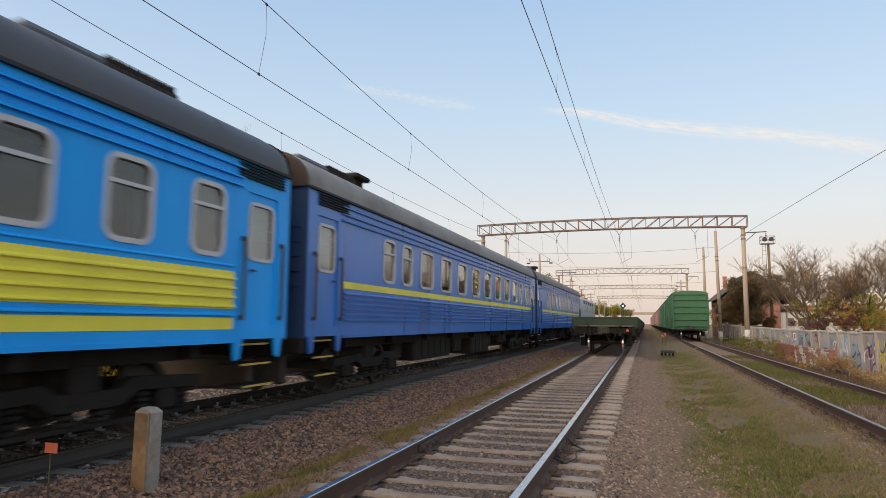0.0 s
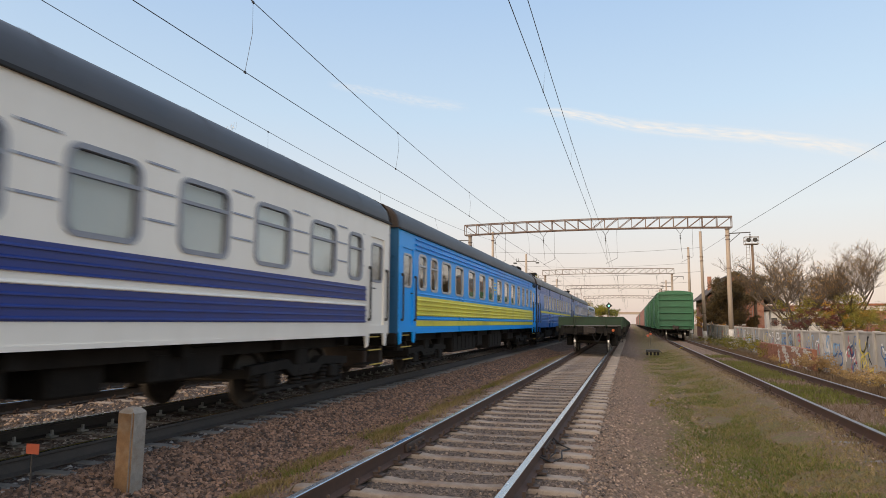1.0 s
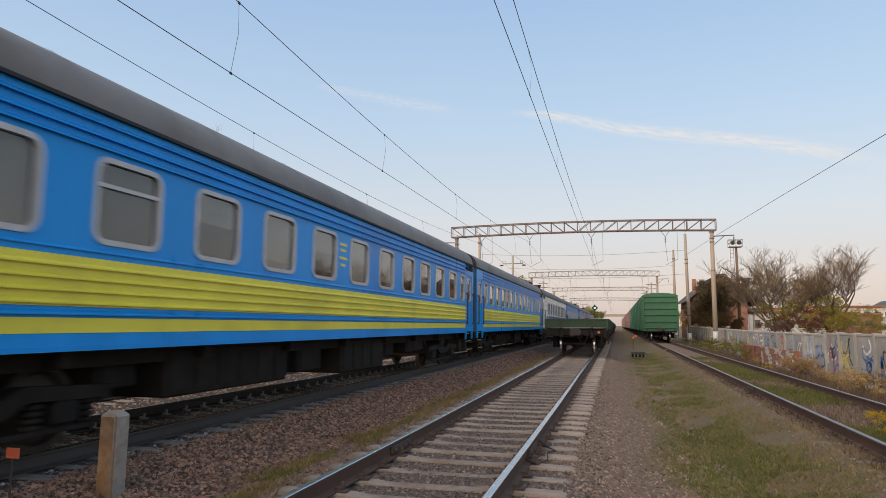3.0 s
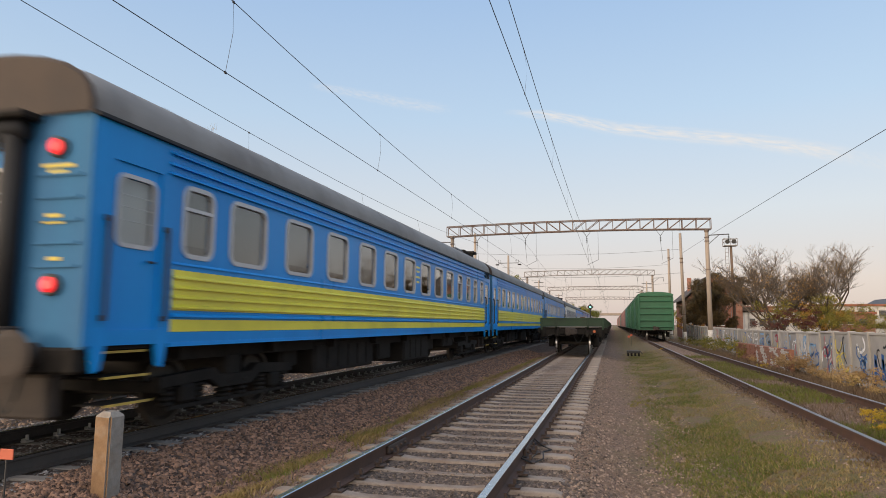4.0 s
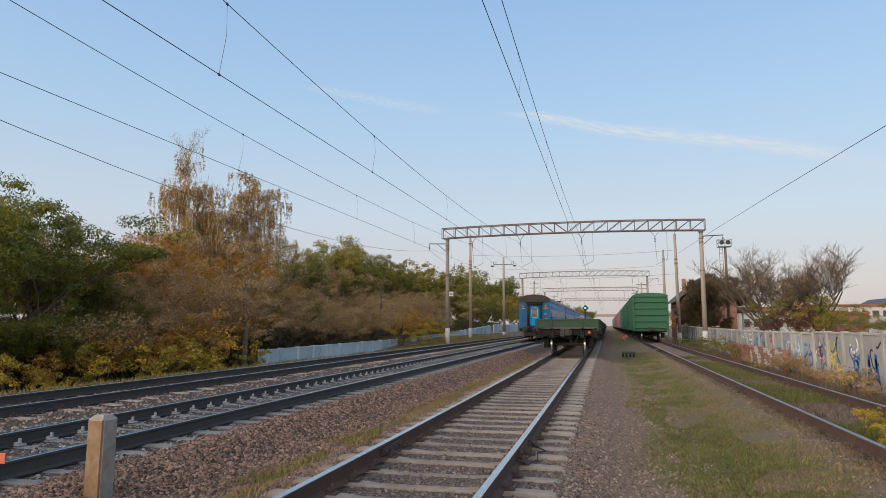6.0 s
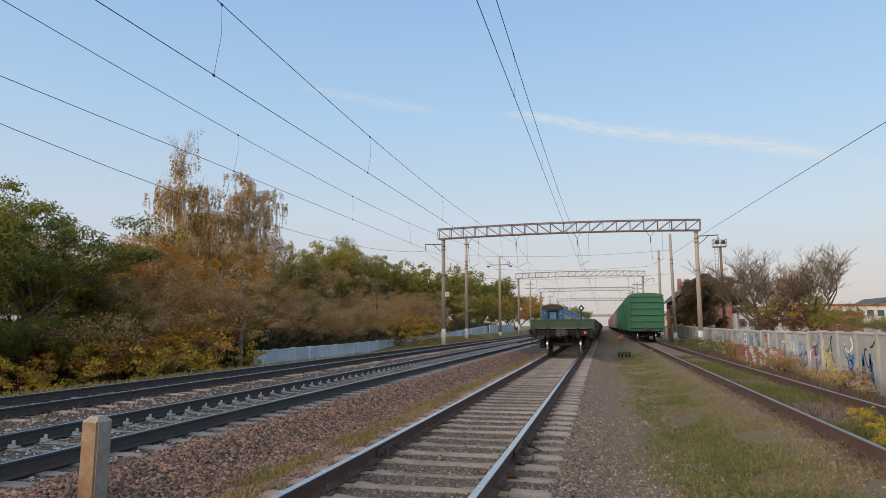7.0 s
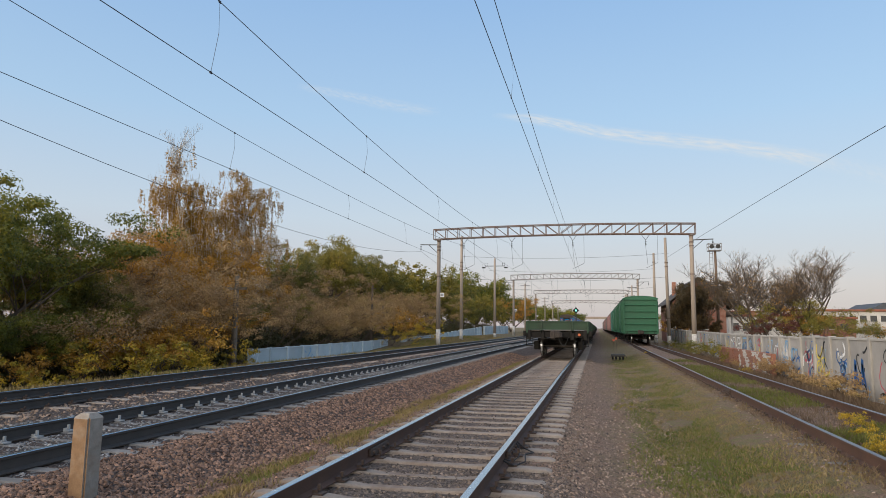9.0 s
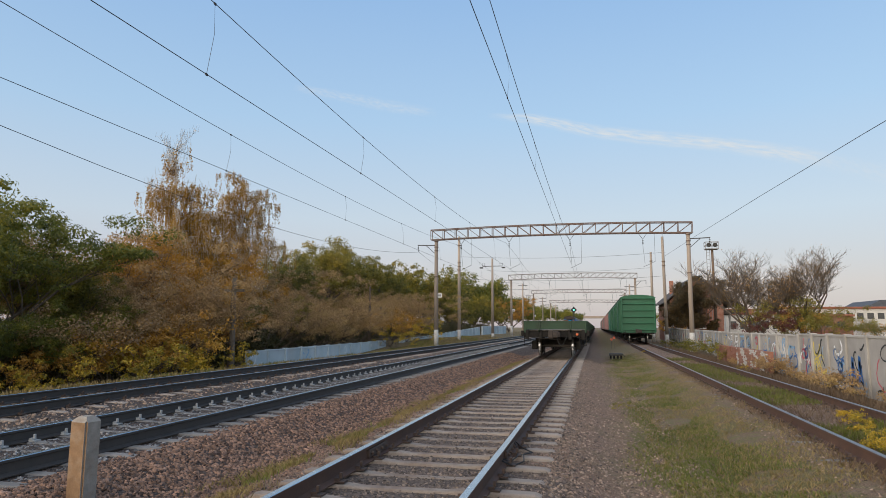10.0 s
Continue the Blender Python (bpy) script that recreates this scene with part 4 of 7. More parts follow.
    # end walls with the gangway
    for y, d in ((ya, -1), (yb, 1)):
        bm = bmesh.new()
        y0, y1 = sorted((y, y + d * -0.06))
        for a, b, z0, z1 in ((-HALF, -0.46, 1.12, EAVE), (0.46, HALF, 1.12, EAVE), (-0.46, 0.46, 3.36, EAVE), (-0.46, 0.46, 1.12, 1.42)):
            box(bm, a, b, y0, y1, z0, z1)
        e = part("end_wall", bm, st["end"], c)
        cap = bmesh.new()
        vs = [cap.verts.new((x, y + d * 0.008, z)) for x, z in ROOF_PROF]
        ws = [cap.verts.new((x * 0.985, y + d * 0.05, EAVE + (z - EAVE) * 0.93)) for x, z in ROOF_PROF]
        cap.faces.new(ws)
        for i in range(len(ROOF_PROF)):
            j = (i + 1) % len(ROOF_PROF)
            cap.faces.new((vs[i], vs[j], ws[j], ws[i]))
        part("roof_end", cap, ROOF_END, c)
        for s in (-1, 1):
            for k in range(5):
                r = bmesh.new()
                bar(r, (s * 0.85, y + d * 0.012, 3.0 - 0.25 * k), (s * 1.42, y + d * 0.012, 3.0 - 0.25 * k), 0.03)
                part("rib", r, st["end"], e)
        dr = bmesh.new()
        yd = y - d * 0.10
        for a, b, z0, z1 in ((-0.46, 0.46, 1.42, 2.22), (-0.46, -0.26, 2.22, 3.12), (0.26, 0.46, 2.22, 3.12), (-0.46, 0.46, 3.12, 3.36)):
            box(dr, a, b, *sorted((yd, yd - d * 0.04)), z0, z1)
        door = part("gangway_door", dr, BLUE if style != "white" else WHITE, c)
        f = bmesh.new()
        ringframe(f, 0, 0, 0.62, 0.98, -0.02, 0.02, 0.045, 0.16)
        bmesh.ops.transform(f, matrix=Matrix.Translation((0, yd + d * 0.01, 2.67)) @ Matrix.Rotation(radians(90), 4, 'Z'), verts=f.verts[:])
        part("door_window_frame", f, WFRAME, door)
        g = bmesh.new()
        box(g, -0.28, 0.28, yd - 0.01, yd - 0.004, 2.2, 3.14)
        part("pane", g, CURTAIN, door)
        for z in (2.56, 2.66, 2.76, 2.86):
            g = bmesh.new()
            bar(g, (-0.28, yd + d * 0.02, z), (0.28, yd + d * 0.02, z), 0.016)
            part("window_bar", g, WFRAME, door)
        g = bmesh.new()
        tube(g, (-0.40, yd + d * 0.05, 2.12), (-0.28, yd + d * 0.05, 2.12), 0.015, n=8)
        part("door_handle", g, DARKMETAL, door)
        for a, b in (((-0.60, 1.30), (-0.60, 3.42)), ((0.60, 1.30), (0.60, 3.42)), ((-0.74, 3.50), (0.74, 3.50))):
            g = bmesh.new()          # rubber gangway rolls
            tube(g, (a[0], y + d * 0.13, a[1]), (b[0], y + d * 0.13, b[1]), 0.115, n=12)
            part("gangway_roll", g, RUBBER, c, smooth=True)
        if not (tail and d < 0):          # bellows that meet the next coach
            for a, b, z0, z1 in ((-0.74, -0.50, 1.36, 3.40), (0.50, 0.74, 1.36, 3.40), (-0.74, 0.74, 3.40, 3.60)):
                g = bmesh.new()
                box(g, a, b, *sorted((y, y + d * 0.29)), z0, z1)
                part("gangway_bellows", g, RUBBER, c)
        g = bmesh.new()
        bevelbox(g, -0.85, 0.85, *sorted((y, y + d * 0.30)), 3.60, 3.68, 0.02)
        part("gangway_hood", g, UNDER, c)
        g = bmesh.new()
        bevelbox(g, -0.75, 0.75, *sorted((y, y + d * 0.28)), 1.28, 1.36, 0.02)
        part("gangway_plate", g, RUSTY, c)
        g = bmesh.new()
        bevelbox(g, -HALF + 0.05, HALF - 0.05, *sorted((y - d * 0.15, y + d * 0.03)), 0.86, 1.14, 0.03)
        part("buffer_beam", g, UNDER, c)
        for s in (-1, 1):
            g = bmesh.new()
            m = Matrix.Translation((s * 0.93, y, 1.06)) @ Matrix.Rotation(radians(-90 * d), 4, 'X')
            lathe(g, [(0.13, 0), (0.13, 0.20), (0.09, 0.21), (0.09, 0.27), (0.26, 0.28), (0.27, 0.31), (0.20, 0.335), (0.03, 0.34)], m, 24)
            part("buffer", g, RUSTY, c, smooth=False)
        g = bmesh.new()
        bevelbox(g, -0.16, 0.16, *sorted((y - d * 0.1, y + d * 0.40)), 0.90, 1.20, 0.04)
        bevelbox(g, -0.24, -0.05, *sorted((y + d * 0.2, y + d * 0.42)), 0.86, 1.24, 0.04)
        part("coupler", g, RUSTY, c)
        g = bmesh.new()
        bevelbox(g, -1.05, 1.05, *sorted((y - d * 0.3, y - d * 0.10)), 0.36, 0.84, 0.03)
        part("end_tank", g, RUSTY, c)
        g = bmesh.new()
        pipe(g, [(0.95 - 0.06 * k, y + d * 0.12, 0.95 - 0.5 * math.sin(math.pi * k / 8)) for k in range(9)], 0.02)
        part("brake_hose", g, RUBBER, c)
    # floor, lining, underframe, boxes
    q = bmesh.new()
    box(q, -HALF + 0.08, HALF - 0.08, ya + 0.1, yb - 0.1, 1.10, 1.22)
    part("floor", q, UNDER, c)
    q = bmesh.new()          # centre sill and cross members over the bogies
    box(q, -1.18, 1.18, 1.9, PITCH - 1.9, 0.90, 1.10)
    for k in range(9):
        box(q, -1.36, 1.36, 2.2 + 2.5 * k, 2.36 + 2.5 * k, 0.93, 1.09)
    part("underframe", q, UNDER, c)
    q = bmesh.new()
    box(q, -0.35, -0.31, 1.7, PITCH - 1.7, 1.22, 3.7)
    for k in range(10):
        box(q, -0.31, HALF - 0.14, 2.7 + 1.79 * k, 2.74 + 1.79 * k, 1.22, 3.7)
    part("compartment_partition", q, CABIN, c)
    q = bmesh.new()
    box(q, -HALF + 0.08, HALF - 0.08, ya + 0.1, yb - 0.1, 3.56, 3.6)
    part("ceiling_lining", q, CABIN, c)
    for a, b, z0, w in ((6.6, 9.9, 0.42, 1.2), (10.4, 11.4, 0.50, 1.15), (12.2, 14.8, 0.36, 1.25), (15.5, 16.3, 0.55, 1.0), (5.6, 6.3, 0.60, 1.0), (16.8, 18.3, 0.62, 1.2)):
        q = bmesh.new()
        bevelbox(q, -w, w, a, b, z0, 1.06, 0.03)
        box_ob = part("equipment_box", q, UNDER, c)
        for s in (-1, 1):
            for k in range(int((b - a) / 0.55)):
                g = bmesh.new()
                box(g, *sorted((s * w, s * (w + 0.02))), a + 0.08 + 0.55 * k, a + 0.50 + 0.55 * k, z0 + 0.08, 0.96)
                part("cover", g, UNDER, box_ob)
    for y in (3.77, PITCH - 3.77):
        bogie(c, y)
    return c


def tail_lamps(c):
    for x, z in ((-1.10, 3.27), (1.10, 3.30), (1.12, 1.80)):
        g = bmesh.new()
        lathe(g, [(0.12, 0), (0.12, 0.05), (0.105, 0.06)], Matrix.Translation((x, 0.30, z)) @ Matrix.Rotation(radians(90), 4, 'X'), 16)
        h = part("tail_lamp", g, DARKMETAL, c)
        g = bmesh.new()
        lathe(g, [(0.085, 0.055), (0.085, 0.075), (0.05, 0.09)], Matrix.Translation((x, 0.30, z)) @ Matrix.Rotation(radians(90), 4, 'X'), 16)
        part("lens", g, TAIL, h)
    for x, z, w in ((-1.1, 3.08, 0.32), (1.1, 3.10, 0.42), (1.1, 3.03, 0.25), (1.08, 2.55, 0.2), (1.08, 2.48, 0.26), (1.12, 2.08, 0.16)):
        g = bmesh.new()
        box(g, x - w / 2, x + w / 2, 0.284, 0.294, z - 0.02, z + 0.02)
        part("marking_bar", g, YELLOWP, c)


def locomotive():
    """Six-axle electric locomotive at the head of the train; origin at its rear coupling."""
    L = 19.0
    c = thing("electric_locomotive", "grey-blue electric locomotive with raised pantograph hauling the train", "locomotive")
    bm = bmesh.new()
    prof = [(1.47, 1.1), (1.47, 3.55), (1.30, 3.78), (0.9, 3.92), (0, 3.98), (-0.9, 3.92), (-1.30, 3.78), (-1.47, 3.55), (-1.47, 1.1)]
    secs = [(0.6, 0.90), (1.2, 1.0), (L - 1.2, 1.0), (L - 0.6, 0.9)]
    rows = [[bm.verts.new((x * k, y, 1.1 + (z - 1.1) * k)) for x, z in prof] for y, k in secs]
    for a, b in zip(rows, rows[1:]):
        for i in range(len(prof)):
            bm.faces.new((a[i], a[(i + 1) % len(prof)], b[(i + 1) % len(prof)], b[i]))
    bm.faces.new(rows[0]), bm.faces.new(rows[-1][::-1])
    part("body", bm, LOCO, c)
    for s in (-1, 1):
        for z0, z1, m in ((1.3, 1.75, INDIGO), (1.8, 1.9, WHITE)):
            q = bmesh.new()
            box(q, *sorted((s * 1.465, s * 1.478)), 1.4, L - 1.4, z0, z1)
            part("stripe", q, m, c)
        for k in range(6):
            q = bmesh.new()
            tube(q, (s * 1.44, 4.0 + 2.0 * k, 2.75), (s * 1.485, 4.0 + 2.0 * k, 2.75), 0.30, n=16)
            part("porthole", q, DARKGLASS, c)
        for k in range(5):
            q = bmesh.new()
            box(q, *sorted((s * 1.46, s * 1.49)), 3.6 + 2.4 * k, 4.9 + 2.4 * k, 3.2, 3.5)
            part("air_grille", q, DARKMETAL, c)
        for y in (1.9, L - 1.9):
            q = bmesh.new()
            box(q, *sorted((s * 1.46, s * 1.482)), y - 0.4, y + 0.4, 2.4, 3.2)
            part("cab_window", q, DARKGLASS, c)
    for y in (0.78, L - 0.78):
        for s in (-1, 1):
            q = bmesh.new()
            box(q, *sorted((s * 0.08, s * 1.05)), y - 0.14, y + 0.14, 2.45, 3.15)
            part("windscreen", q, DARKGLASS, c)
    for y in (3.2, L - 3.2):
        q = bmesh.new()
        box(q, -0.8, 0.8, y - 0.9, y + 0.9, 4.10, 4.16)
        for x in (-0.7, 0.7):
            for k in (-0.8, 0.8):
                tube(q, (x, y + k, 3.85), (x, y + k, 4.14), 0.06, n=8)
        p = part("pantograph", q, ROOFRED, c)
        top = 6.05 if y < 5 else 4.5
        q = bmesh.new()
        for x in (-0.6, 0.6):
            bar(q, (x, y - 0.8, 4.16), (x * 0.8, y + 0.9, (4.16 + top) / 2), 0.05)
            bar(q, (x * 0.8, y + 0.9, (4.16 + top) / 2), (x * 0.6, y - 0.1, top), 0.04)
        part("arm", q, ROOFRED, p)
        q = bmesh.new()
        for k in (-0.15, 0.15):
            bar(q, (-0.9, y - 0.1 + k, top), (0.9, y - 0.1 + k, top), 0.04)
        part("collector", q, DARKMETAL, p)
    q = bmesh.new()
    box(q, -1.3, 1.3, 0.7, L - 0.7, 0.75, 1.12)
    part("underframe", q, UNDER, c)
    for y in (4.2, L - 4.2):
        bogie(c, y)
    return c


TRAIN = []
LABEL = "blue sleeping coach with wide yellow band, sooty grey roof"
first = coach("blue", "blue rear coach with yellow band and red tail lamps", 3, True, True, False, True)
tail_lamps(first)
TRAIN.append(first)
TRAIN.append(coach("blue", LABEL, 8, False, False, True))
TRAIN.append(coach("blue", LABEL, 9, True, False))
TRAIN.append(coach("white", "cream white sleeping coach with navy stripes and emblem", 5, True, True))
TRAIN.append(coach("bright", "bright blue sleeping coach with wide yellow band, dark roof", 6, True, False))
ind = coach("indigo", "faded indigo coach with thin yellow stripe, ribbed sides", 7, True, True)
TRAIN += [ind, copy_thing(ind, Matrix())]
TRAIN.append(locomotive())
# place of the rear coupling along the line, second by second
TRAIN_AT = [(0.0, -113.2), (0.5, -98.3), (1.0, -83.5), (1.5, -67.95), (2.0, -52.9), (2.5, -38.05), (3.25, -16.0), (4.0, 5.5), (4.5, 21.1), (5.0, 35.7), (5.5, 50.2), (6.0, 65.0), (7.0, 94.6), (8.0, 124.2), (9.0, 153.8), (10.0, 183.4)]


def motions():
    for k, c in enumerate(TRAIN):
        walk(c, [(t, pose(X_MAIN, s + k * PITCH, 0.0)) for t, s in TRAIN_AT])

# ---------------------------------------------------------------- standing freight wagons


def freight_bogie(w, y, near=True):
    bm = bmesh.new()
    for s in (-1, 1):
        prism(bm, [(s * 0.98, 0.28), (s * 1.20, 0.28), (s * 1.20, 0.70), (s * 0.98, 0.70)], y - 0.45, y + 0.45)
        for k in (-1, 1):
            bevelbox(bm, *sorted((s * 0.94, s * 1.22)), y + k * 0.925 - 0.20, y + k * 0.925 + 0.20, 0.30, 0.74, 0.04)
            bar(bm, (s * 1.02, y + k * 0.45, 0.42), (s * 1.02, y + k * 0.80, 0.58), 0.12)
    box(bm, -1.1, 1.1, y - 0.2, y + 0.2, 0.45, 0.85)
    b = part("bogie", bm, UNDER, w)
    for k in (-1, 1):
        for s in (-1, 1):
            q = bmesh.new()
            m = Matrix.Translation((s * 0.735, y + k * 0.925, 0.475)) @ Matrix.Rotation(radians(90 * s), 4, 'Y')
            lathe(q, [(0.12, 0.02), (0.36, 0.0), (0.40, 0.03), (0.50, -0.01), (0.50, 0.02), (0.475, 0.03), (0.475, 0.13), (0.40, 0.13), (0.36, 0.07), (0.12, 0.10)], m, 28)
            wh = part("wheel", q, WHEEL, b)
            if not near:
                continue
            q = bmesh.new()
            lathe(q, [(0.476, 0.035), (0.4775, 0.04), (0.4775, 0.115), (0.476, 0.12)], m, 28)
            part("tread", q, TREAD, wh)
        q = bmesh.new()
        tube(q, (-1.1, y + k * 0.925, 0.475), (1.1, y + k * 0.925, 0.475), 0.075, n=10)
        part("axle", q, WHEEL, b)


def wagon_end_gear(w, y, d):
    q = bmesh.new()
    bevelbox(q, -0.18, 0.18, *sorted((y, y + d * 0.55)), 0.90, 1.22, 0.04)
    bevelbox(q, -0.30, -0.06, *sorted((y + d * 0.30, y + d * 0.58)), 0.86, 1.26, 0.05)
    bevelbox(q, 0.12, 0.26, *sorted((y + d * 0.25, y + d * 0.50)), 0.92, 1.18, 0.04)
    part("coupler", q, RUSTY, w)
    q = bmesh.new()
    pipe(q, [(0.55 - 0.0625 * k, y + d * 0.14, 0.95 - 0.42 * math.sin(math.pi * k / 8)) for k in range(9)], 0.024)
    part("brake_hose", q, RUBBER, w)
    q = bmesh.new()
    tube(q, (-1.35, y + d * 0.12, 0.93), (0.2, y + d * 0.14, 0.80), 0.018, n=6)
    part("uncoupling_lever", q, UNDER, w)
    for s in (-1, 1):
        q = bmesh.new()
        for z in (0.52, 0.86):
            bar(q, (s * 1.18, y + d * 0.05, z), (s * 1.50, y + d * 0.05, z), 0.035)
        for x in (1.18, 1.50):
            bar(q, (s * x, y + d * 0.05, 0.5), (s * x, y + d * 0.05, 1.1), 0.03)
        part("step_ladder", q, UNDER, w)


def flat_wagon(m, label, loaded, near=True):
    """Drop-sided flat wagon, rear end at y = 0."""
    L = 13.4
    w = thing("flat_wagon", label, "flat wagon", m, group="standing flat wagons")
    q = bmesh.new()
    box(q, -1.5, 1.5, 0.0, L, 1.20, 1.27)
    part("deck", q, WOOD, w)
    q = bmesh.new()
    for s in (-1, 1):
        prism(q, [(s * 1.34, 0.98), (s * 1.46, 0.98), (s * 1.46, 1.20), (s * 1.34, 1.20)], 0.05, L - 0.05)
    box(q, -0.25, 0.25, 0.1, L - 0.1, 0.78, 1.2)
    for y in (0.0, L - 0.16):
        bevelbox(q, -1.52, 1.52, y, y + 0.16, 0.92, 1.26, 0.015)
    for x in (-1.36, -0.72, 0.72, 1.36):
        bevelbox(q, x - 0.09, x + 0.09, -0.09, 0.0, 0.80, 1.28, 0.02)
    for s in (-1, 1):
        bevelbox(q, *sorted((s * 1.52, s * 1.66)), -0.06, 0.10, 0.98, 1.24, 0.02)
    part("underframe", q, UNDER, w)
    for y, d in ((-0.05, -1), (L, 1)):
        q = bmesh.new()
        bevelbox(q, -1.52, 1.52, y, y + 0.05, 1.31, 1.72, 0.01)
        e = part("end_board", q, GREEN_OLD, w)
        for x in (-1.46, -0.75, 0.75, 1.46):
            q = bmesh.new()
            bevelbox(q, x - 0.05, x + 0.05, *sorted((y + (0 if d < 0 else 0.05), y + (0 if d < 0 else 0.05) + d * 0.04)), 1.14, 1.72, 0.01)
            part("stanchion", q, GREEN_OLD, e)
        for z in (1.30, 1.66):
            q = bmesh.new()
            box(q, -1.40, 1.40, *sorted((y + (0 if d < 0 else 0.05), y + (0 if d < 0 else 0.05) + d * 0.025)), z, z + 0.05)
            part("rail", q, GREEN_OLD, e)
        wagon_end_gear(w, 0 if d < 0 else L, d)
    for s in (-1, 1):
        for k in range(4):
            a = 0.1 + k * 3.32
            q = bmesh.new()
            bevelbox(q, *sorted((s * 1.50, s * 1.55)), a, a + 3.22, 1.25, 1.72, 0.008)
            sb = part("side_board", q, GREEN_OLD, w)
            for j in range(3 if near else 1):
                q = bmesh.new()
                box(q, *sorted((s * 1.55, s * 1.585)), a + 0.4 + 1.1 * j, a + 0.5 + 1.1 * j, 1.10, 1.70)
                part("strap", q, GREEN_OLD, sb)
    if loaded:
        q = bmesh.new()
        rng = random.Random(4)
        for _ in range(26):
            x, y = rng.uniform(-1.1, 0.8), rng.uniform(0.3, L - 1.6)
            box(q, x, x + rng.uniform(0.2, 0.5), y, y + rng.uniform(0.6, 1.4), 1.27, 1.4 + rng.random() * 0.6)
        tagged(part("scrap_load", q, RUSTLOAD, w, "rusty scrap load"), kind="stuff")
    for y in (1.95, L - 1.95):
        freight_bogie(w, y, near)
    q = bmesh.new()
    lathe(q, [(0.07, 0), (0.07, 0.05), (0.05, 0.07)], Matrix.Translation((1.06, -0.0, 1.06)) @ Matrix.Rotation(radians(90), 4, 'X'), 14)
    part("reflector", q, LAMPG, w)
    return w


fw = flat_wagon(pose(near_x(34), 33.0, 0), "faded green drop-sided flat wagon standing on worn track", False)
fw2 = flat_wagon(pose(near_x(34), 33.0 + 14.6, 0), "drop-sided flat wagon with rusty load", True, False)
for k in range(2, 13):
    copy_thing(fw2, pose(near_x(34), 33.0 + 14.6 * k, 0))


def box_wagon(m, paint, label, detail=True):
    """Covered goods wagon with ribbed steel ends and an arched roof, rear end at y = 0."""
    L = 14.0
    w = thing("covered_goods_wagon", label, "goods wagon", m, group="standing goods wagons")
    q = bmesh.new()
    box(q, -1.55, 1.55, 0, L, 0.92, 4.14)
    part("body", q, paint, w)
    arc = [(1.60 * math.cos(radians(a)), 4.12 + 0.30 * math.sin(radians(a))) for a in range(0, 181, 12)]
    q = bmesh.new()
    prism(q, arc, -0.04, L + 0.04)
    part("roof", q, paint, w, smooth=False)
    for y, d in ((0, -1), (L, 1)):
        for z in (1.15, 1.74, 2.33, 2.92, 3.51, 4.02):
            q = bmesh.new()
            bevelbox(q, -1.5, 1.5, *sorted((y, y + d * 0.15)), z, z + 0.10, 0.03)
            part("end_rib", q, paint, w)
        for x in (-1.52, 1.42):
            q = bmesh.new()
            bevelbox(q, x, x + 0.10, *sorted((y, y + d * 0.17)), 0.92, 4.16, 0.012)
            part("corner_post", q, paint, w)
        wagon_end_gear(w, y, d)
    for s in (-1, 1):
        for k in range(13):
            if 5 <= k <= 7 or (not detail and k % 2):
                continue
            q = bmesh.new()
            box(q, *sorted((s * 1.55, s * 1.62)), 0.5 + 1.08 * k, 0.58 + 1.08 * k, 1.02, 3.9)
            part("side_post", q, paint, w)
        q = bmesh.new()
        bevelbox(q, *sorted((s * 1.56, s * 1.64)), L / 2 - 1.9, L / 2 + 1.9, 1.06, 3.75, 0.02)
        dr = part("sliding_door", q, paint, w)
        for k in range(4 if detail else 0):
            q = bmesh.new()
            box(q, *sorted((s * 1.64, s * 1.68)), L / 2 - 1.8, L / 2 + 1.8, 1.3 + 0.65 * k, 1.36 + 0.65 * k)
            part("door_rib", q, paint, dr)
        if detail:
            q = bmesh.new()
            for z in (1.3, 1.65, 2.0, 2.35, 2.7, 3.05, 3.4):
                bar(q, (s * 1.66, 0.9, z), (s * 1.66, 1.3, z), 0.03)
            part("ladder", q, paint, w)
    q = bmesh.new()
    box(q, -1.4, 1.4, 0.05, L - 0.05, 0.80, 1.02)
    part("underframe", q, UNDER, w)
    for y in (2.0, L - 2.0):
        freight_bogie(w, y, detail)
    return w


bw = box_wagon(pose(X_SIDE, 64.0, 0), GREENW, "green steel covered goods wagon standing on siding")
copy_thing(bw, pose(X_SIDE, 64.0 + 15.2, 0))
copy_thing(bw, pose(X_SIDE, 64.0 + 30.4, 0))
tw = box_wagon(pose(X_SIDE, 64.0 + 45.6, 0), TEALW, "teal covered goods wagon standing in a row", False)
rw = box_wagon(pose(X_SIDE, 64.0 + 60.8, 0), REDW, "red-brown covered goods wagon standing in a row", False)
for k in range(5, 18):
    copy_thing(tw if k in (8, 13) else rw, pose(X_SIDE, 64.0 + 15.2 * k, 0))

# ---------------------------------------------------------------- overhead line


def concrete_mast(x, y, z0, z1, r0, r1, label, plinth=True, lean=0.0, collars=(), name="overhead_line_mast", wash=1.3):
    t = thing(name, label, "mast", pose(x, y, 0), group="concrete line masts")
    q = bmesh.new()
    tube(q, (0, 0, z0), (lean, 0, z1), r0, r1, n=18)
    part("shaft", q, CONCRETE, t, smooth=True)
    if plinth:
        q = bmesh.new()
        tube(q, (0, 0, z0), (lean * wash / (z1 - z0), 0, z0 + wash), r0 + 0.006, r0 + 0.004 - (r0 - r1) * wash / (z1 - z0), n=18)
        part("whitewashed_foot", q, WHITEWASH, t, smooth=True)
    for z in collars:
        q = bmesh.new()
        tube(q, (lean * (z - z0) / (z1 - z0), 0, z), (lean * (z - z0) / (z1 - z0), 0, z + 0.09), r0 * 0.98, n=18)
        part("collar", q, STEEL, t)
    return t


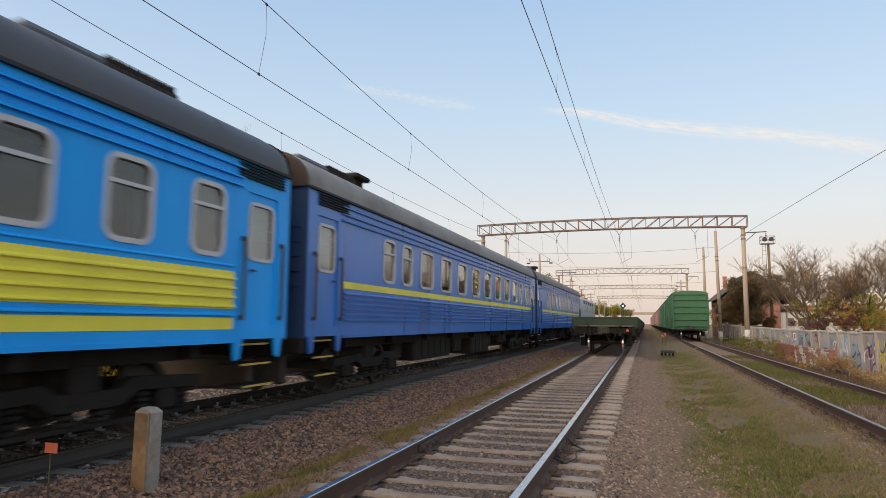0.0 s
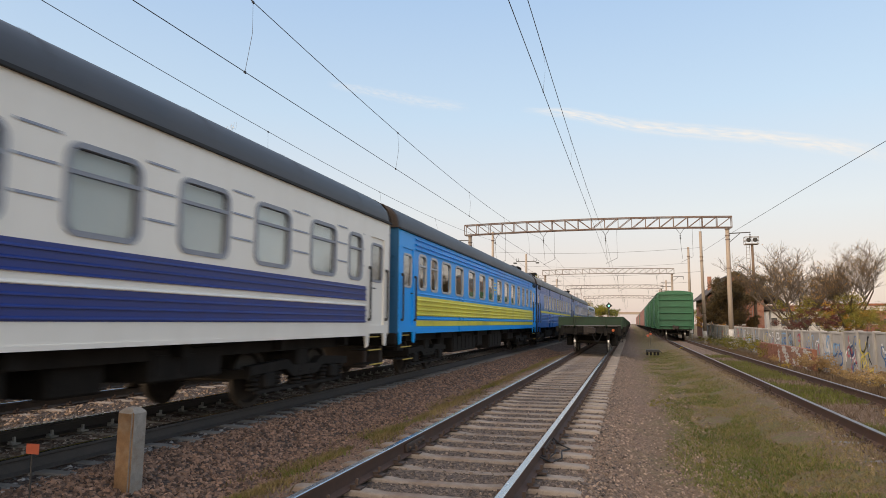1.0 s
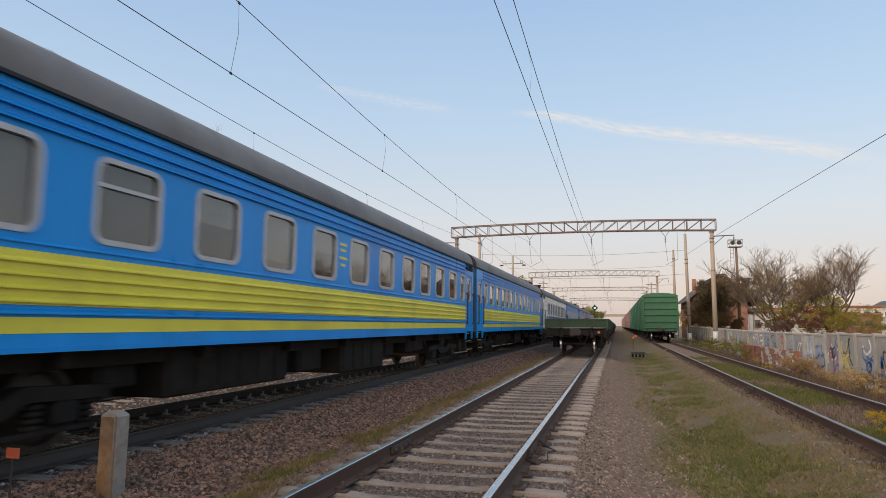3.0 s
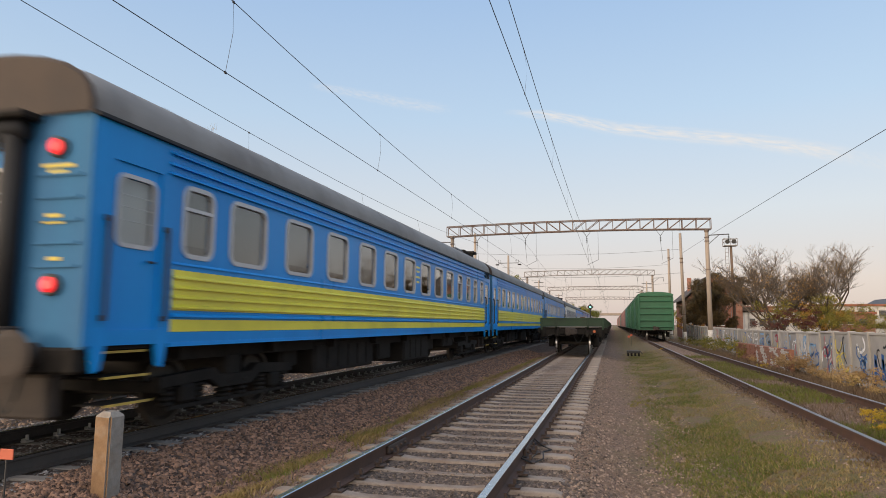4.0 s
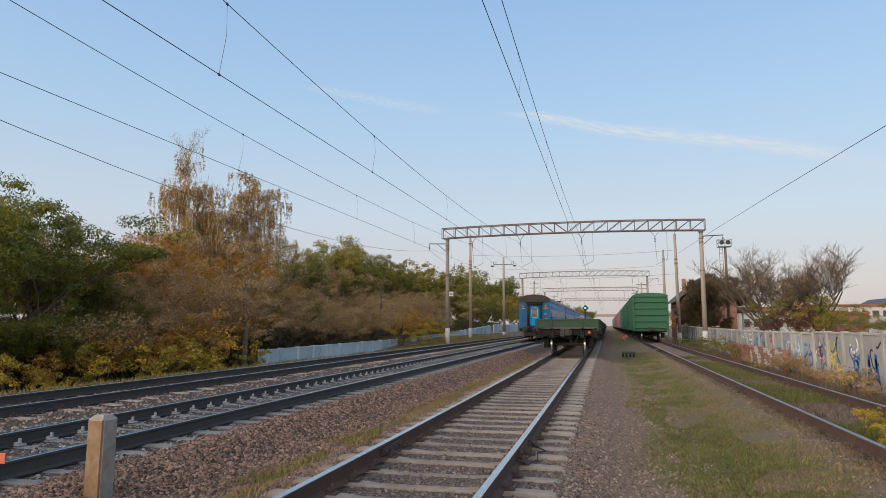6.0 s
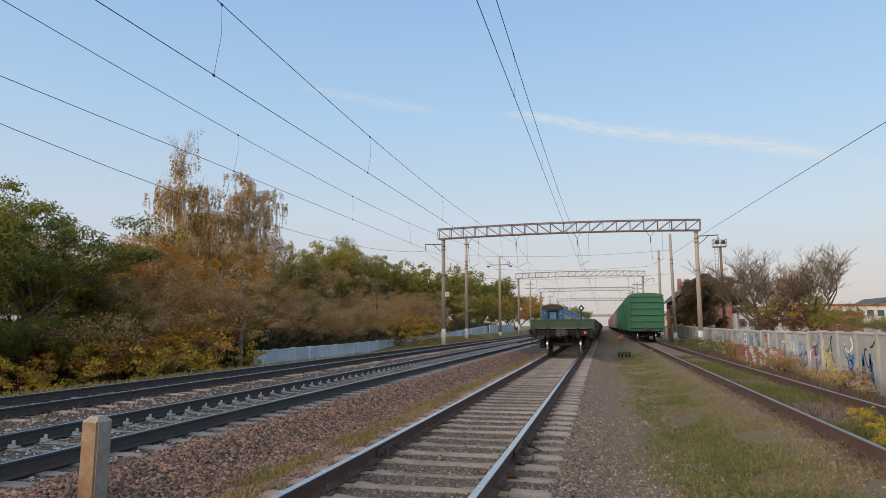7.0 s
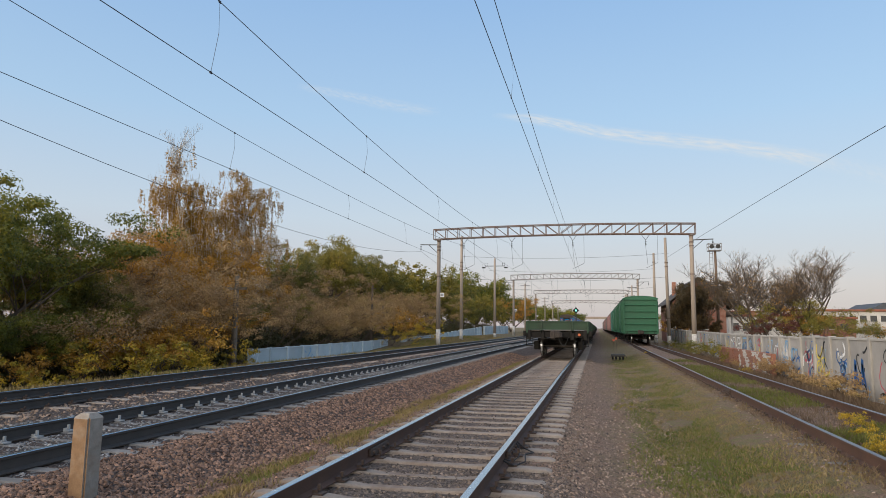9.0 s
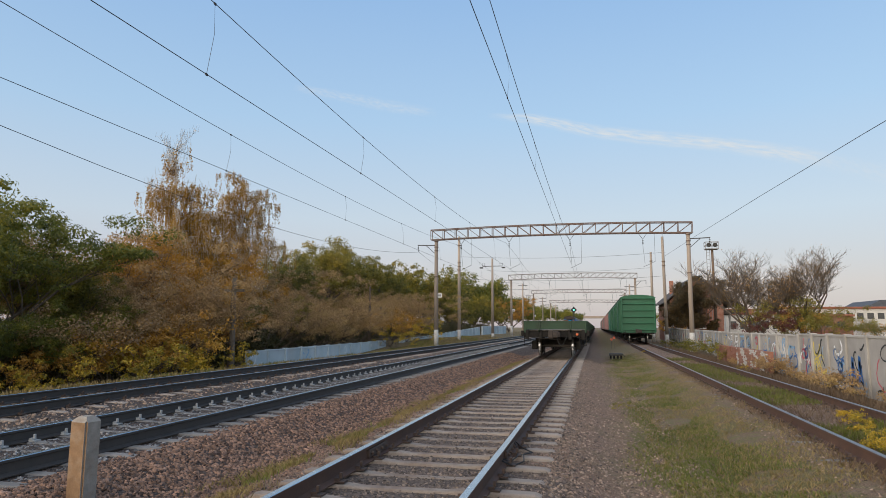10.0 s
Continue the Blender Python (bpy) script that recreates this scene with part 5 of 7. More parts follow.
def insulator(bm, a, b, n=3, r=0.07):
    a, b = Vector(a), Vector(b)
    tube(bm, a, b, 0.012, n=6)
    for k in range(n):
        p = a.lerp(b, 0.3 + 0.4 * k / max(1, n - 1))
        d = (b - a).normalized() * 0.03
        tube(bm, p - d, p + d, r, r * 0.5, n=10)


def gantry(y, x0, x1, zb, zt, label, mat, mast_z=(0.0, 0.0), beefy=1.0, bays=None):
    """Rigid lattice crossbeam on two concrete masts."""
    g = thing("overhead_line_gantry", label, "gantry", pose(0, y, 0), group="overhead line gantries")
    L = x1 - x0
    sag = 0.18
    bays = bays or int(L / 1.1)
    hw = 0.30

    def zz(x, base):          # slight camber
        u = (x - x0) / L
        return base + sag * 4 * u * (1 - u) - sag * 0.5
    for dy in (-hw, hw):
        for base in (zb, zt):
            q = bmesh.new()
            pipe(q, [(x0 + L * k / 8, dy, zz(x0 + L * k / 8, base)) for k in range(9)], 0.055 * beefy, 4)
            part("chord", q, mat, g)
        for k in range(bays + 1):
            x = x0 + L * k / bays
            q = bmesh.new()
            bar(q, (x, dy, zz(x, zb)), (x, dy, zz(x, zt)), 0.055 * beefy)
            part("upright", q, mat, g)
            if k < bays:
                xn = x0 + L * (k + 1) / bays
                a, b = (zb, zt) if (k < bays / 2) else (zt, zb)
                q = bmesh.new()
                bar(q, (x, dy, zz(x, b)), (xn, dy, zz(xn, a)), 0.05 * beefy)
                part("diagonal", q, mat, g)
    for k in range(bays + 1):
        x = x0 + L * k / bays
        for base in (zb, zt):
            q = bmesh.new()
            bar(q, (x, -hw, zz(x, base)), (x, hw, zz(x, base)), 0.045 * beefy)
            part("crosspiece", q, mat, g)
    for x, z, side in ((x0 + 0.42, mast_z[0], -1), (x1 - 0.32, mast_z[1], 1)):
        q = bmesh.new()
        tube(q, (x, 0, z), (x, 0, zb - 0.10), 0.195, 0.145, n=18)
        mst = part("mast", q, CONCRETE, g, smooth=True)
        q = bmesh.new()
        tube(q, (x, 0, z), (x, 0, z + 1.5), 0.200, 0.193, n=18)
        part("whitewashed_foot", q, WHITEWASH, mst, smooth=True)
        for zc in (zb - 0.25, zb - 0.75, zb - 1.05, zb - 3.3):
            q = bmesh.new()
            tube(q, (x, 0, zc), (x, 0, zc + 0.08), 0.185, n=18)
            part("collar", q, STEEL, mst)
        q = bmesh.new()
        bar(q, (x, 0, zb - 0.55), (x + side * 1.65, 0, zb - 0.50), 0.07)
        bar(q, (x, 0, zb - 1.35), (x + side * 0.9, 0, zb - 0.55), 0.05)
        insulator(q, (x + side * 1.6, 0, zb - 0.5), (x + side * 1.6, 0, zb - 1.1), 3)
        part("bracket", q, DARKMETAL, g)
        q = bmesh.new()
        box(q, x + 0.20, x + 0.55, -0.27, -0.25, 3.9, 4.25)
        if side < 0:
            pl = part("number_plate", q, ENAMEL, g)
            q = bmesh.new()
            for k in range(3):
                box(q, x + 0.25 + 0.09 * k, x + 0.31 + 0.09 * k, -0.274, -0.271, 3.98, 4.17)
            part("marking_bar", q, BLACKP, pl)
        else:
            q.free()
    for xt in (X_FAR, X_MAIN, X_NEAR, X_SIDE):       # hangers and steady arms for each track's wires
        q = bmesh.new()
        zc = zz(xt, zb)
        bar(q, (xt - 0.35, 0, zc), (xt, 0, zc - 0.5), 0.03)
        bar(q, (xt + 0.35, 0, zc), (xt, 0, zc - 0.5), 0.03)
        insulator(q, (xt, 0, zc - 0.45), (xt, 0, 7.9), 3)
        bar(q, (xt, 0, 7.9), (xt + 0.12, 0, 6.5), 0.02)
        tube(q, (xt + 0.9, 0, 6.65), (xt, 0, 6.22), 0.014, n=6)
        tube(q, (xt + 0.9, 0, 6.65), (xt + 0.9, 0, zc), 0.010, n=6)
        part("hanger", q, DARKMETAL, g)
    return g


def left_z(y):
    return ground_z(-14.2, y)


gantry(55, -13.66, 7.64, 8.95, 9.80, "rusty lattice gantry on two concrete masts over the tracks", STEEL, (left_z(55) - 0.2, -0.5), 0.95, 20)
gantry(105, -13.4, 6.35, 8.98, 9.75, "grey lattice gantry over the tracks further along", STEEL_G, (0.1, -0.4), 1.0, 19)
gantry(155, -14.4, 6.9, 9.25, 10.0, "grey lattice gantry over the tracks further along", STEEL_G, (0.1, -0.4), 1.2, 18)
gantry(215, -14.4, 6.9, 9.25, 10.0, "grey lattice gantry far along the tracks", STEEL_G, (0.1, -0.4), 1.7, 14)

concrete_mast(-14.3, 70, left_z(70) - 0.2, 11.2, 0.19, 0.13, "tall bare concrete mast with steel collars beside the track", collars=(10.2, 8.3, 7.9, 7.5))
m2 = concrete_mast(6.95, 70, -0.6, 10.6, 0.18, 0.13, "brown weathered concrete mast behind the green wagon", lean=-0.14, collars=(8.0, 7.6, 2.4))
m2.children[0].data.materials[0] = BROWNMAST
q = bmesh.new(); tube(q, (-0.13, 0, 10.5), (-0.13, 0, 11.9), 0.015, n=6); part("lightning_rod", q, DARKMETAL, m2)
lp = concrete_mast(-12.95, 85, 0.1, 10.3, 0.20, 0.12, "concrete pole with crossarm lamps", name="lamp_post", wash=0.5)
q = bmesh.new(); bar(q, (-1.3, 0, 9.3), (1.3, 0, 9.3), 0.08)
for x in (-1.3, -1.0, 1.0, 1.3):
    insulator(q, (x, 0, 9.3), (x, 0, 9.75), 2)
part("crossarm", q, DARKMETAL, lp)
for s in (-1, 1):
    q = bmesh.new(); bevelbox(q, s * 1.45 - 0.22, s * 1.45 + 0.22, -0.15, 0.15, 9.02, 9.18, 0.03); part("lamp_head", q, DARKMETAL, lp)
concrete_mast(7.1, 88, -0.4, 11.0, 0.20, 0.13, "slim concrete pole with insulators beside the wagons", collars=(9.8,))
for x, y, h in ((6.4, 130, 9.5), (6.6, 165, 9.5), (6.6, 200, 9.5), (6.6, 240, 9.0), (-13.6, 128, 9.8), (-13.8, 180, 9.5), (-13.8, 240, 9.5)):
    t = concrete_mast(x, y, -0.3, h, 0.17, 0.12, "distant line pole with crossarms", plinth=False, name="line_pole")
    for z in (h - 0.4, h - 1.2):
        q = bmesh.new(); bar(q, (-0.9, 0, z), (0.9, 0, z), 0.10); part("crossarm", q, DARKMETAL, t)


def wire(points, r, name="overhead_wire", label="dark overhead wire strung along the tracks"):
    v, f, n = [], [], 5
    for i, p in enumerate(points):
        p = Vector(p)
        d = (Vector(points[min(i + 1, len(points) - 1)]) - Vector(points[max(i - 1, 0)])).normalized()
        a = d.cross(Vector((0, 0, 1))).normalized()
        b = a.cross(d)
        v += [tuple(p + r * (a * math.cos(2 * math.pi * k / n) + b * math.sin(2 * math.pi * k / n))) for k in range(n)]
    for i in range(len(points) - 1):
        f += [(i * n + k, i * n + (k + 1) % n, (i + 1) * n + (k + 1) % n, (i + 1) * n + k) for k in range(n)]
    return tagged(new(name, raw(name, v, f, WIRE)), label, "wire", group="overhead wires")


SUP = [-3, 55, 105, 155, 215, 275, 400]     # supports along the line


def cat_z(y, sup, low):
    for a, b in zip(SUP, SUP[1:]):
        if a <= y <= b:
            u = (y - a) / (b - a)
            return sup - (sup - low) * 4 * u * (1 - u)
    return sup


def catenary(x, sup, low, contact, zig, droppers):
    def cxz(y):
        for i, (a, b) in enumerate(zip(SUP, SUP[1:])):
            if a <= y <= b:
                s = zig * (1 if i % 2 else -1)
                return x + s * (1 - 2 * (y - a) / (b - a))
        return x
    ys = [-3 + 2.0 * k for k in range(29)] + list(range(60, 400, 6))
    wire([(x, y, cat_z(y, sup, low)) for y in ys], 0.0085, "messenger_wire", "dark stranded messenger wire above a track")
    wire([(cxz(y), y, contact) for y in ys], 0.008, "contact_wire", "dark copper contact wire above a track")
    for y in droppers:
        d = wire([(x, y, cat_z(y, sup, low)), (x * 0.6 + cxz(y) * 0.4 + 0.06, y, cat_z(y, sup, low) * 0.55 + contact * 0.45), (cxz(y), y, contact)], 0.0045, "dropper", "thin dropper wire hanging between overhead wires")
        q = bmesh.new()
        for z in (cat_z(y, sup, low), contact):
            xx = x if z > contact + 0.1 else cxz(y)
            box(q, xx - 0.010, xx + 0.010, y - 0.035, y + 0.035, z - 0.026, z + 0.018)
        part("clamp", q, WIRE, d)


catenary(X_MAIN, 8.35, 7.22, 6.14, 0.22, [10.7, 19.0, 28.5, 37, 46, 64, 74, 84, 95])
catenary(X_FAR, 8.30, 7.33, 6.25, 0.40, [8.5, 18.2, 28, 37, 46, 64, 74, 84, 95])
catenary(X_NEAR, 8.5, 7.7, 6.78, 0.0, [15, 22.3, 30, 38, 46, 64, 74, 84])
# feeders on the outer brackets, with a deep sag
for x, y0, y1, z, low in ((-14.85, 0, 55, 7.85, 6.1), (-14.85, 55, 105, 7.9, 6.6), (-14.9, 105, 155, 8.0, 7.0)):
    wire([(x, y0 + (y1 - y0) * k / 16, z - (z - low) * 4 * (k / 16) * (1 - k / 16)) for k in range(17)], 0.010, "feeder_wire", "feeder wire slung between mast brackets")
wire([(9.9, 4, 7.6), (9.45, 14, 7.65), (8.9, 24, 7.85), (8.3, 36, 8.05), (7.6, 52, 8.3), (7.0, 70, 8.6)], 0.012, "span_wire", "long span wire running to a leaning mast")
for y in (70, 88):       # cross-span wires between the masts either side
    for z in (9.0, 6.6):
        wire([(-14.2 + 21.3 * k / 8, y, z - 0.35 * 4 * (k / 8) * (1 - k / 8)) for k in range(9)], 0.012, "cross_span_wire", "cross-span wire over the tracks")
wire([(-60, 25, 9.5), (-45, 40, 8.6), (-30, 60, 8.4), (-20, 90, 8.8)], 0.008, "far_wire", "thin far wire beyond the trees")

# ---------------------------------------------------------------- fences


def graffiti(panel, rng, y0, y1, z0, z1, mats, n, x):
    """Loose sprayed strokes on a panel; no readable lettering."""
    for _ in range(n):
        q = bmesh.new()
        w = rng.uniform(0.02, 0.05)
        p = [rng.uniform(y0 + 0.2, y1 - 0.2), rng.uniform(z0 + 0.15, z1 - 0.25)]
        a = rng.uniform(0, 6.28)
        turn = rng.uniform(-1.6, 1.6)
        last = None
        for k in range(14):
            a += turn * 0.35 + rng.uniform(-0.5, 0.5)
            nx = (min(max(p[0] + 0.10 * math.cos(a), y0 + 0.06), y1 - 0.06), min(max(p[1] + 0.10 * math.sin(a), z0 + 0.08), z1 - 0.1))
            d = Vector((nx[0] - p[0], nx[1] - p[1]))
            if d.length > 0.01:
                d = Vector((-d.y, d.x)).normalized() * w
                e = [(x, p[0] + d.x, p[1] + d.y), (x, p[0] - d.x, p[1] - d.y)]
                if last:
                    quads(q, [last[0], last[1], e[1], e[0]], ((0, 1, 2, 3),))
                last = e
            p = list(nx)
        if len(q.faces):
            part("graffiti_stroke", q, rng.choice(mats), panel)
        else:
            q.free()


def fence_panel(y0, y1, x, zb, zt, mat, pmat, label, group, face, tags=(), n=0, seed=0, ribs=True):
    """A precast panel between posts; face: the side (+1/-1 in x) that is seen."""
    t = thing("concrete_fence_panel", label, "fence panel", group=group)
    q = bmesh.new()
    bevelbox(q, x - 0.05, x + 0.05, y0 + 0.07, y1 - 0.07, zb, zt - 0.06, 0.008)
    pn = part("slab", q, mat, t)
    q = bmesh.new()
    bevelbox(q, x - 0.11, x + 0.11, y0 - 0.09, y0 + 0.09, zb - 0.1, zt + 0.03, 0.012)
    part("post", q, pmat, t)
    q = bmesh.new()
    bevelbox(q, x - 0.08, x + 0.08, y0 + 0.07, y1 - 0.07, zt - 0.08, zt, 0.01)
    part("coping", q, pmat, t)
    if n:
        graffiti(pn, random.Random(seed), y0 + 0.1, y1 - 0.1, zb, zt - 0.1, tags, n, x + face * 0.054)
    return pn


XF = 8.0
edges = [15.2, 16.95, 18.7, 20.5, 22.41, 24.17, 25.9, 27.65, 29.37]
sets = [(LBLUEP, BLACKP, WHITEP), (BLACKP, LBLUEP), (BLACKP, LBLUEP, WHITEP), (BLACKP, REDP), (BLACKP, LBLUEP, BLACKP), (BLUEP, BLUEP, LBLUEP, WHITEP), (BLACKP, LBLUEP, YELLOWP), (REDP, BLUEP, REDP, WHITEP)]
for i, (a, b) in enumerate(zip(edges, edges[1:])):
    fence_panel(a, b, XF, -0.80, 1.17, FENCE, FENCE_P, "grey concrete fence panel with sprayed graffiti", "lineside fence panels", -1, sets[i % 8], (6, 8, 9, 7, 5, 9, 9, 14)[i % 8], 40 + i)
edges = [29.37 + 1.68 * k for k in range(33)]
cyc = [(BLUEP, LBLUEP), (WHITEP, LBLUEP), (REDP, WHITEP, LBLUEP), (BLUEP, LBLUEP, YELLOWP), (REDP, YELLOWP), (BLACKP, LBLUEP)]
for i, (a, b) in enumerate(zip(edges, edges[1:])):
    zt = 1.11 + 0.010 * max(0, i - 8)
    fence_panel(a, b, XF + 0.01 * i, -0.80 + (0.03 * i), zt, WHITEWASH if i == 1 else FENCE, FENCE_P, "grey concrete fence panel with worn graffiti", "lineside fence panels", -1, cyc[i % 6], 9 if i < 9 else 5, 80 + i)

# the bold blue tag on one panel: fat slanted bars
pn = [o for o in bpy.data.objects if o.name.startswith("slab")][4]
for k, (y, h, s) in enumerate(((24.05, 0.75, 0.16), (23.8, 0.85, -0.12), (23.5, 0.7, 0.2), (23.2, 0.9, -0.1), (22.95, 0.75, 0.18))):
    q = bmesh.new()
    x = XF - 0.0565
    quads(q, [(x, y - 0.09, -0.35), (x, y + 0.10, -0.35 + 0.04 * k), (x, y + 0.10 + s, -0.35 + h), (x, y - 0.09 + s, -0.35 + h - 0.06)], ((0, 1, 2, 3),))
    part("graffiti_bar", q, BLUEP, pn)

# low painted brick wall in front of the fence
bwall = thing("low_brick_wall", "low red brick wall with flaking white paint before the fence", "brick wall")
bm = bmesh.new()
box(bm, 7.22, 7.42, 31.2, 43.8, -0.85, 0.36)
part("mortar_core", bm, BRICK, bwall)
brick = bmesh.new()
bevelbox(brick, -0.012, 0.03, -0.122, 0.122, -0.033, 0.033, 0.004)
brick_red = mesh_of("brick", brick, BRICK)
brick_white = brick_red.copy()
brick_white.materials.clear()
brick_white.materials.append(WHITEWASH)
rng = random.Random(12)
far_v, far_f = [], []
for r in range(12):
    for k in range(48):
        y = 31.33 + 0.258 * k + (0.129 if r % 2 else 0)
        if y > 43.65:
            continue
        z = -0.52 + 0.076 * r
        flake = noise.noise((y * 1.1, z * 2.0, 5)) > 0.02 and rng.random() < 0.8
        m = pose(7.20 + rng.uniform(-0.003, 0.003), y, z, 0, 180, 0)
        if k < 25:
            o = part("brick", brick_white if flake else brick_red, BRICK, bwall)
            o.matrix_basis = m
        elif not flake:
            n0 = len(far_v)
            far_v += [tuple(m @ v.co) for v in brick_red.vertices]
            far_f += [tuple(n0 + i for i in p.vertices) for p in brick_red.polygons]
tagged(part("distant_bricks", raw("distant_bricks", far_v, far_f, BRICK), BRICK, bwall), kind="stuff")

# pale blue fence beyond the main line
def left_top(y):
    return float(np.interp(y, [28, 47, 65, 85, 100, 140], [0.17, 0.27, 0.50, 1.10, 1.55, 1.65]))


edges = [30.4 + 2.0 * k for k in range(48)]
for i, (a, b) in enumerate(zip(edges, edges[1:])):
    if 52 < a < 56 or 96 < a < 98:
        continue
    zt = left_top(a)
    fence_panel(a, b, -17.0 + 0.006 * (a - 30), zt - 1.55, zt, FENCE_BL, FENCE_BL, "pale blue flaking concrete fence panel beyond the tracks", "blue fence panels", 1, (LBLUEP, WHITEP), 3 if i % 3 == 0 else 0, 200 + i)

# ---------------------------------------------------------------- buildings behind the fence


def shed():
    """Old brick building with a low gable roof and a deep canopy."""
    b = thing("brick_shed", "old brick railway building with dark gable roof", "building", pose(0, 0, 0))
    q = bmesh.new()
    box(q, 9.6, 16.2, 92, 108, -0.4, 4.9)
    part("wall", q, BRICK, b)
    q = bmesh.new()
    prism(q, [(9.6, 4.9), (16.2, 4.9), (12.9, 7.9)], 92, 108)
    part("gable", q, BRICK, b)
    for s in (-1, 1):
        q = bmesh.new()
        a = Vector((12.9, 0, 8.15)); e = Vector((18.4 if s > 0 else 8.9, 0, 4.35 if s > 0 else 4.75))
        n = Vector((s * 0.06, 0, -0.18))
        pts = [(p.x, y, p.z) for y in (91.3, 108.7) for p in (a, e, e + n, a + n)]
        quads(q, pts, ((0, 1, 2, 3), (7, 6, 5, 4), (0, 4, 5, 1), (1, 5, 6, 2), (2, 6, 7, 3), (3, 7, 4, 0)))
        part("roof", q, ROOF_BROWN, b)
    q = bmesh.new()
    box(q, 16.2, 18.2, 92.5, 107, 3.2, 3.7)
    part("canopy_fascia", q, ROOF_BROWN, b)
    for k in range(3):
        q = bmesh.new()
        bar(q, (18.0, 93 + 5 * k, -0.4), (18.0, 93 + 5 * k, 3.2), 0.2)
        part("canopy_post", q, PLASTER, b)
    q = bmesh.new()
    box(q, 8.8, 9.6, 88, 92, -0.4, 3.4)
    part("lean_to", q, PLASTER, b)
    for k in range(3):
        q = bmesh.new()
        box(q, 10.2 + 1.5 * k, 10.9 + 1.5 * k, 91.93, 92.02, 1.4, 2.9)
        w = part("window", q, DARKGLASS, b)
        q = bmesh.new()
        box(q, 10.1 + 1.5 * k, 11.0 + 1.5 * k, 91.85, 92.0, 1.25, 1.38)
        part("window_sill", q, PLASTER, w)
    q = bmesh.new()
    box(q, 10.4, 10.9, 99, 99.5, 5.6, 8.0)
    part("chimney", q, BRICK, b)


shed()


def works(x0, x1, y, h, wall, roof, label, rows, attic=0.0):
    """Low works building with a strip of windows."""
    b = thing("works_building", label, "building")
    d = 14
    q = bmesh.new()
    box(q, x0, x1, y, y + d, -0.4, h)
    part("wall", q, wall, b)
    q = bmesh.new()
    if attic:
        prism(q, [(x0 - 0.4, h), (x1 + 0.4, h), (x1 - 4, h + attic), (x0 + 4, h + attic)], y - 0.4, y + d + 0.4)
    else:
        bevelbox(q, x0 - 0.3, x1 + 0.3, y - 0.3, y + d + 0.3, h, h + 0.35, 0.05)
    part("roof", q, roof, b)
    n = int((x1 - x0) / 1.6)
    for z0, z1 in rows:
        for k in range(n):
            q = bmesh.new()
            a = x0 + 0.5 + (x1 - x0 - 1) * k / n
            box(q, a, a + 1.0, y - 0.03, y + 0.03, z0, z1)
            w = part("window", q, DARKGLASS, b)
            q = bmesh.new()
            box(q, a - 0.06, a + 1.06, y - 0.08, y - 0.02, z0 - 0.12, z0 - 0.02)
            part("window_sill", q, PLASTER, w)


works(30, 75, 125, 4.6, PLASTER, ROOFRED, "long pale works building with red trim roof", ((2.9, 3.9),))
works(30.5, 40, 118, 3.2, BRICK, ROOFRED, "low red brick outbuilding of the works", ((1.6, 2.4),))
works(52, 84, 150, 4.6, PLASTER, SLATE, "pale building with dark blue-grey hipped roof", ((2.8, 3.8),), 2.4)
works(20, 32, 112, 3.4, PLASTER, ROOFRED, "small pale building with red roof", ((1.2, 2.4),))
works(22, 60, 175, 5.6, BRICK, ROOFRED, "far red-brick works hall", ((3.4, 4.6),))

# far end of the line: road bridge and buildings in the haze
br = thing("road_bridge", "distant pale bridge crossing the tracks", "bridge")
q = bmesh.new(); box(q, -40, 40, 460, 468, 7.5, 9.0); part("deck", q, CONCRETE, br)
for x in (-26, -15, 9.5, 20):
    q = bmesh.new(); box(q, x - 0.6, x + 0.6, 461, 467, -0.4, 7.5); part("pier", q, CONCRETE, br)


def floodlight_tower(x, y, top):
    t = thing("floodlight_tower", "slim floodlight mast with caged ladder and twin lamps", "floodlight", pose(x, y, 0))
    q = bmesh.new(); tube(q, (0.36, 0, -0.6), (0.28, 0, top - 0.6), 0.19, 0.13, n=14); part("shaft", q, BROWNMAST, t, smooth=True)
    for dx in (-0.35, 0.0):
        q = bmesh.new(); bar(q, (dx, -0.1, -0.5), (dx, -0.1, top - 0.4), 0.05); part("ladder_rail", q, STEEL_G, t)
    for k in range(int(top / 0.42)):
        q = bmesh.new(); bar(q, (-0.35, -0.1, 0.3 + 0.42 * k), (0.0, -0.1, 0.3 + 0.42 * k), 0.035); part("rung", q, STEEL_G, t)
    q = bmesh.new(); bevelbox(q, -0.5, 0.9, -0.5, 0.5, top - 0.55, top - 0.45, 0.02); part("platform", q, STEEL_G, t)
    for z in (top - 0.1, top + 0.3):
        q = bmesh.new()
        for a, b in (((-0.5, -0.5), (0.9, -0.5)), ((0.9, -0.5), (0.9, 0.5)), ((0.9, 0.5), (-0.5, 0.5)), ((-0.5, 0.5), (-0.5, -0.5))):
            bar(q, (*a, z), (*b, z), 0.05)
        part("guard_rail", q, STEEL_G, t)
    for x0, y0 in ((-0.5, -0.5), (0.9, -0.5), (0.2, -0.5), (-0.5, 0.5), (0.9, 0.5)):
        q = bmesh.new(); bar(q, (x0, y0, top - 0.5), (x0, y0, top + 0.3), 0.05); part("stanchion", q, STEEL_G, t)
    for dx in (-0.15, 0.52):
        q = bmesh.new(); lathe(q, [(0.10, 0), (0.24, 0.18), (0.25, 0.3), (0.2, 0.32)], Matrix.Translation((dx, -0.3, top - 0.02)) @ Matrix.Rotation(radians(100), 4, 'X'), 16)
        part("floodlight", q, DARKMETAL, t)


floodlight_tower(12.9, 80, 10.8)

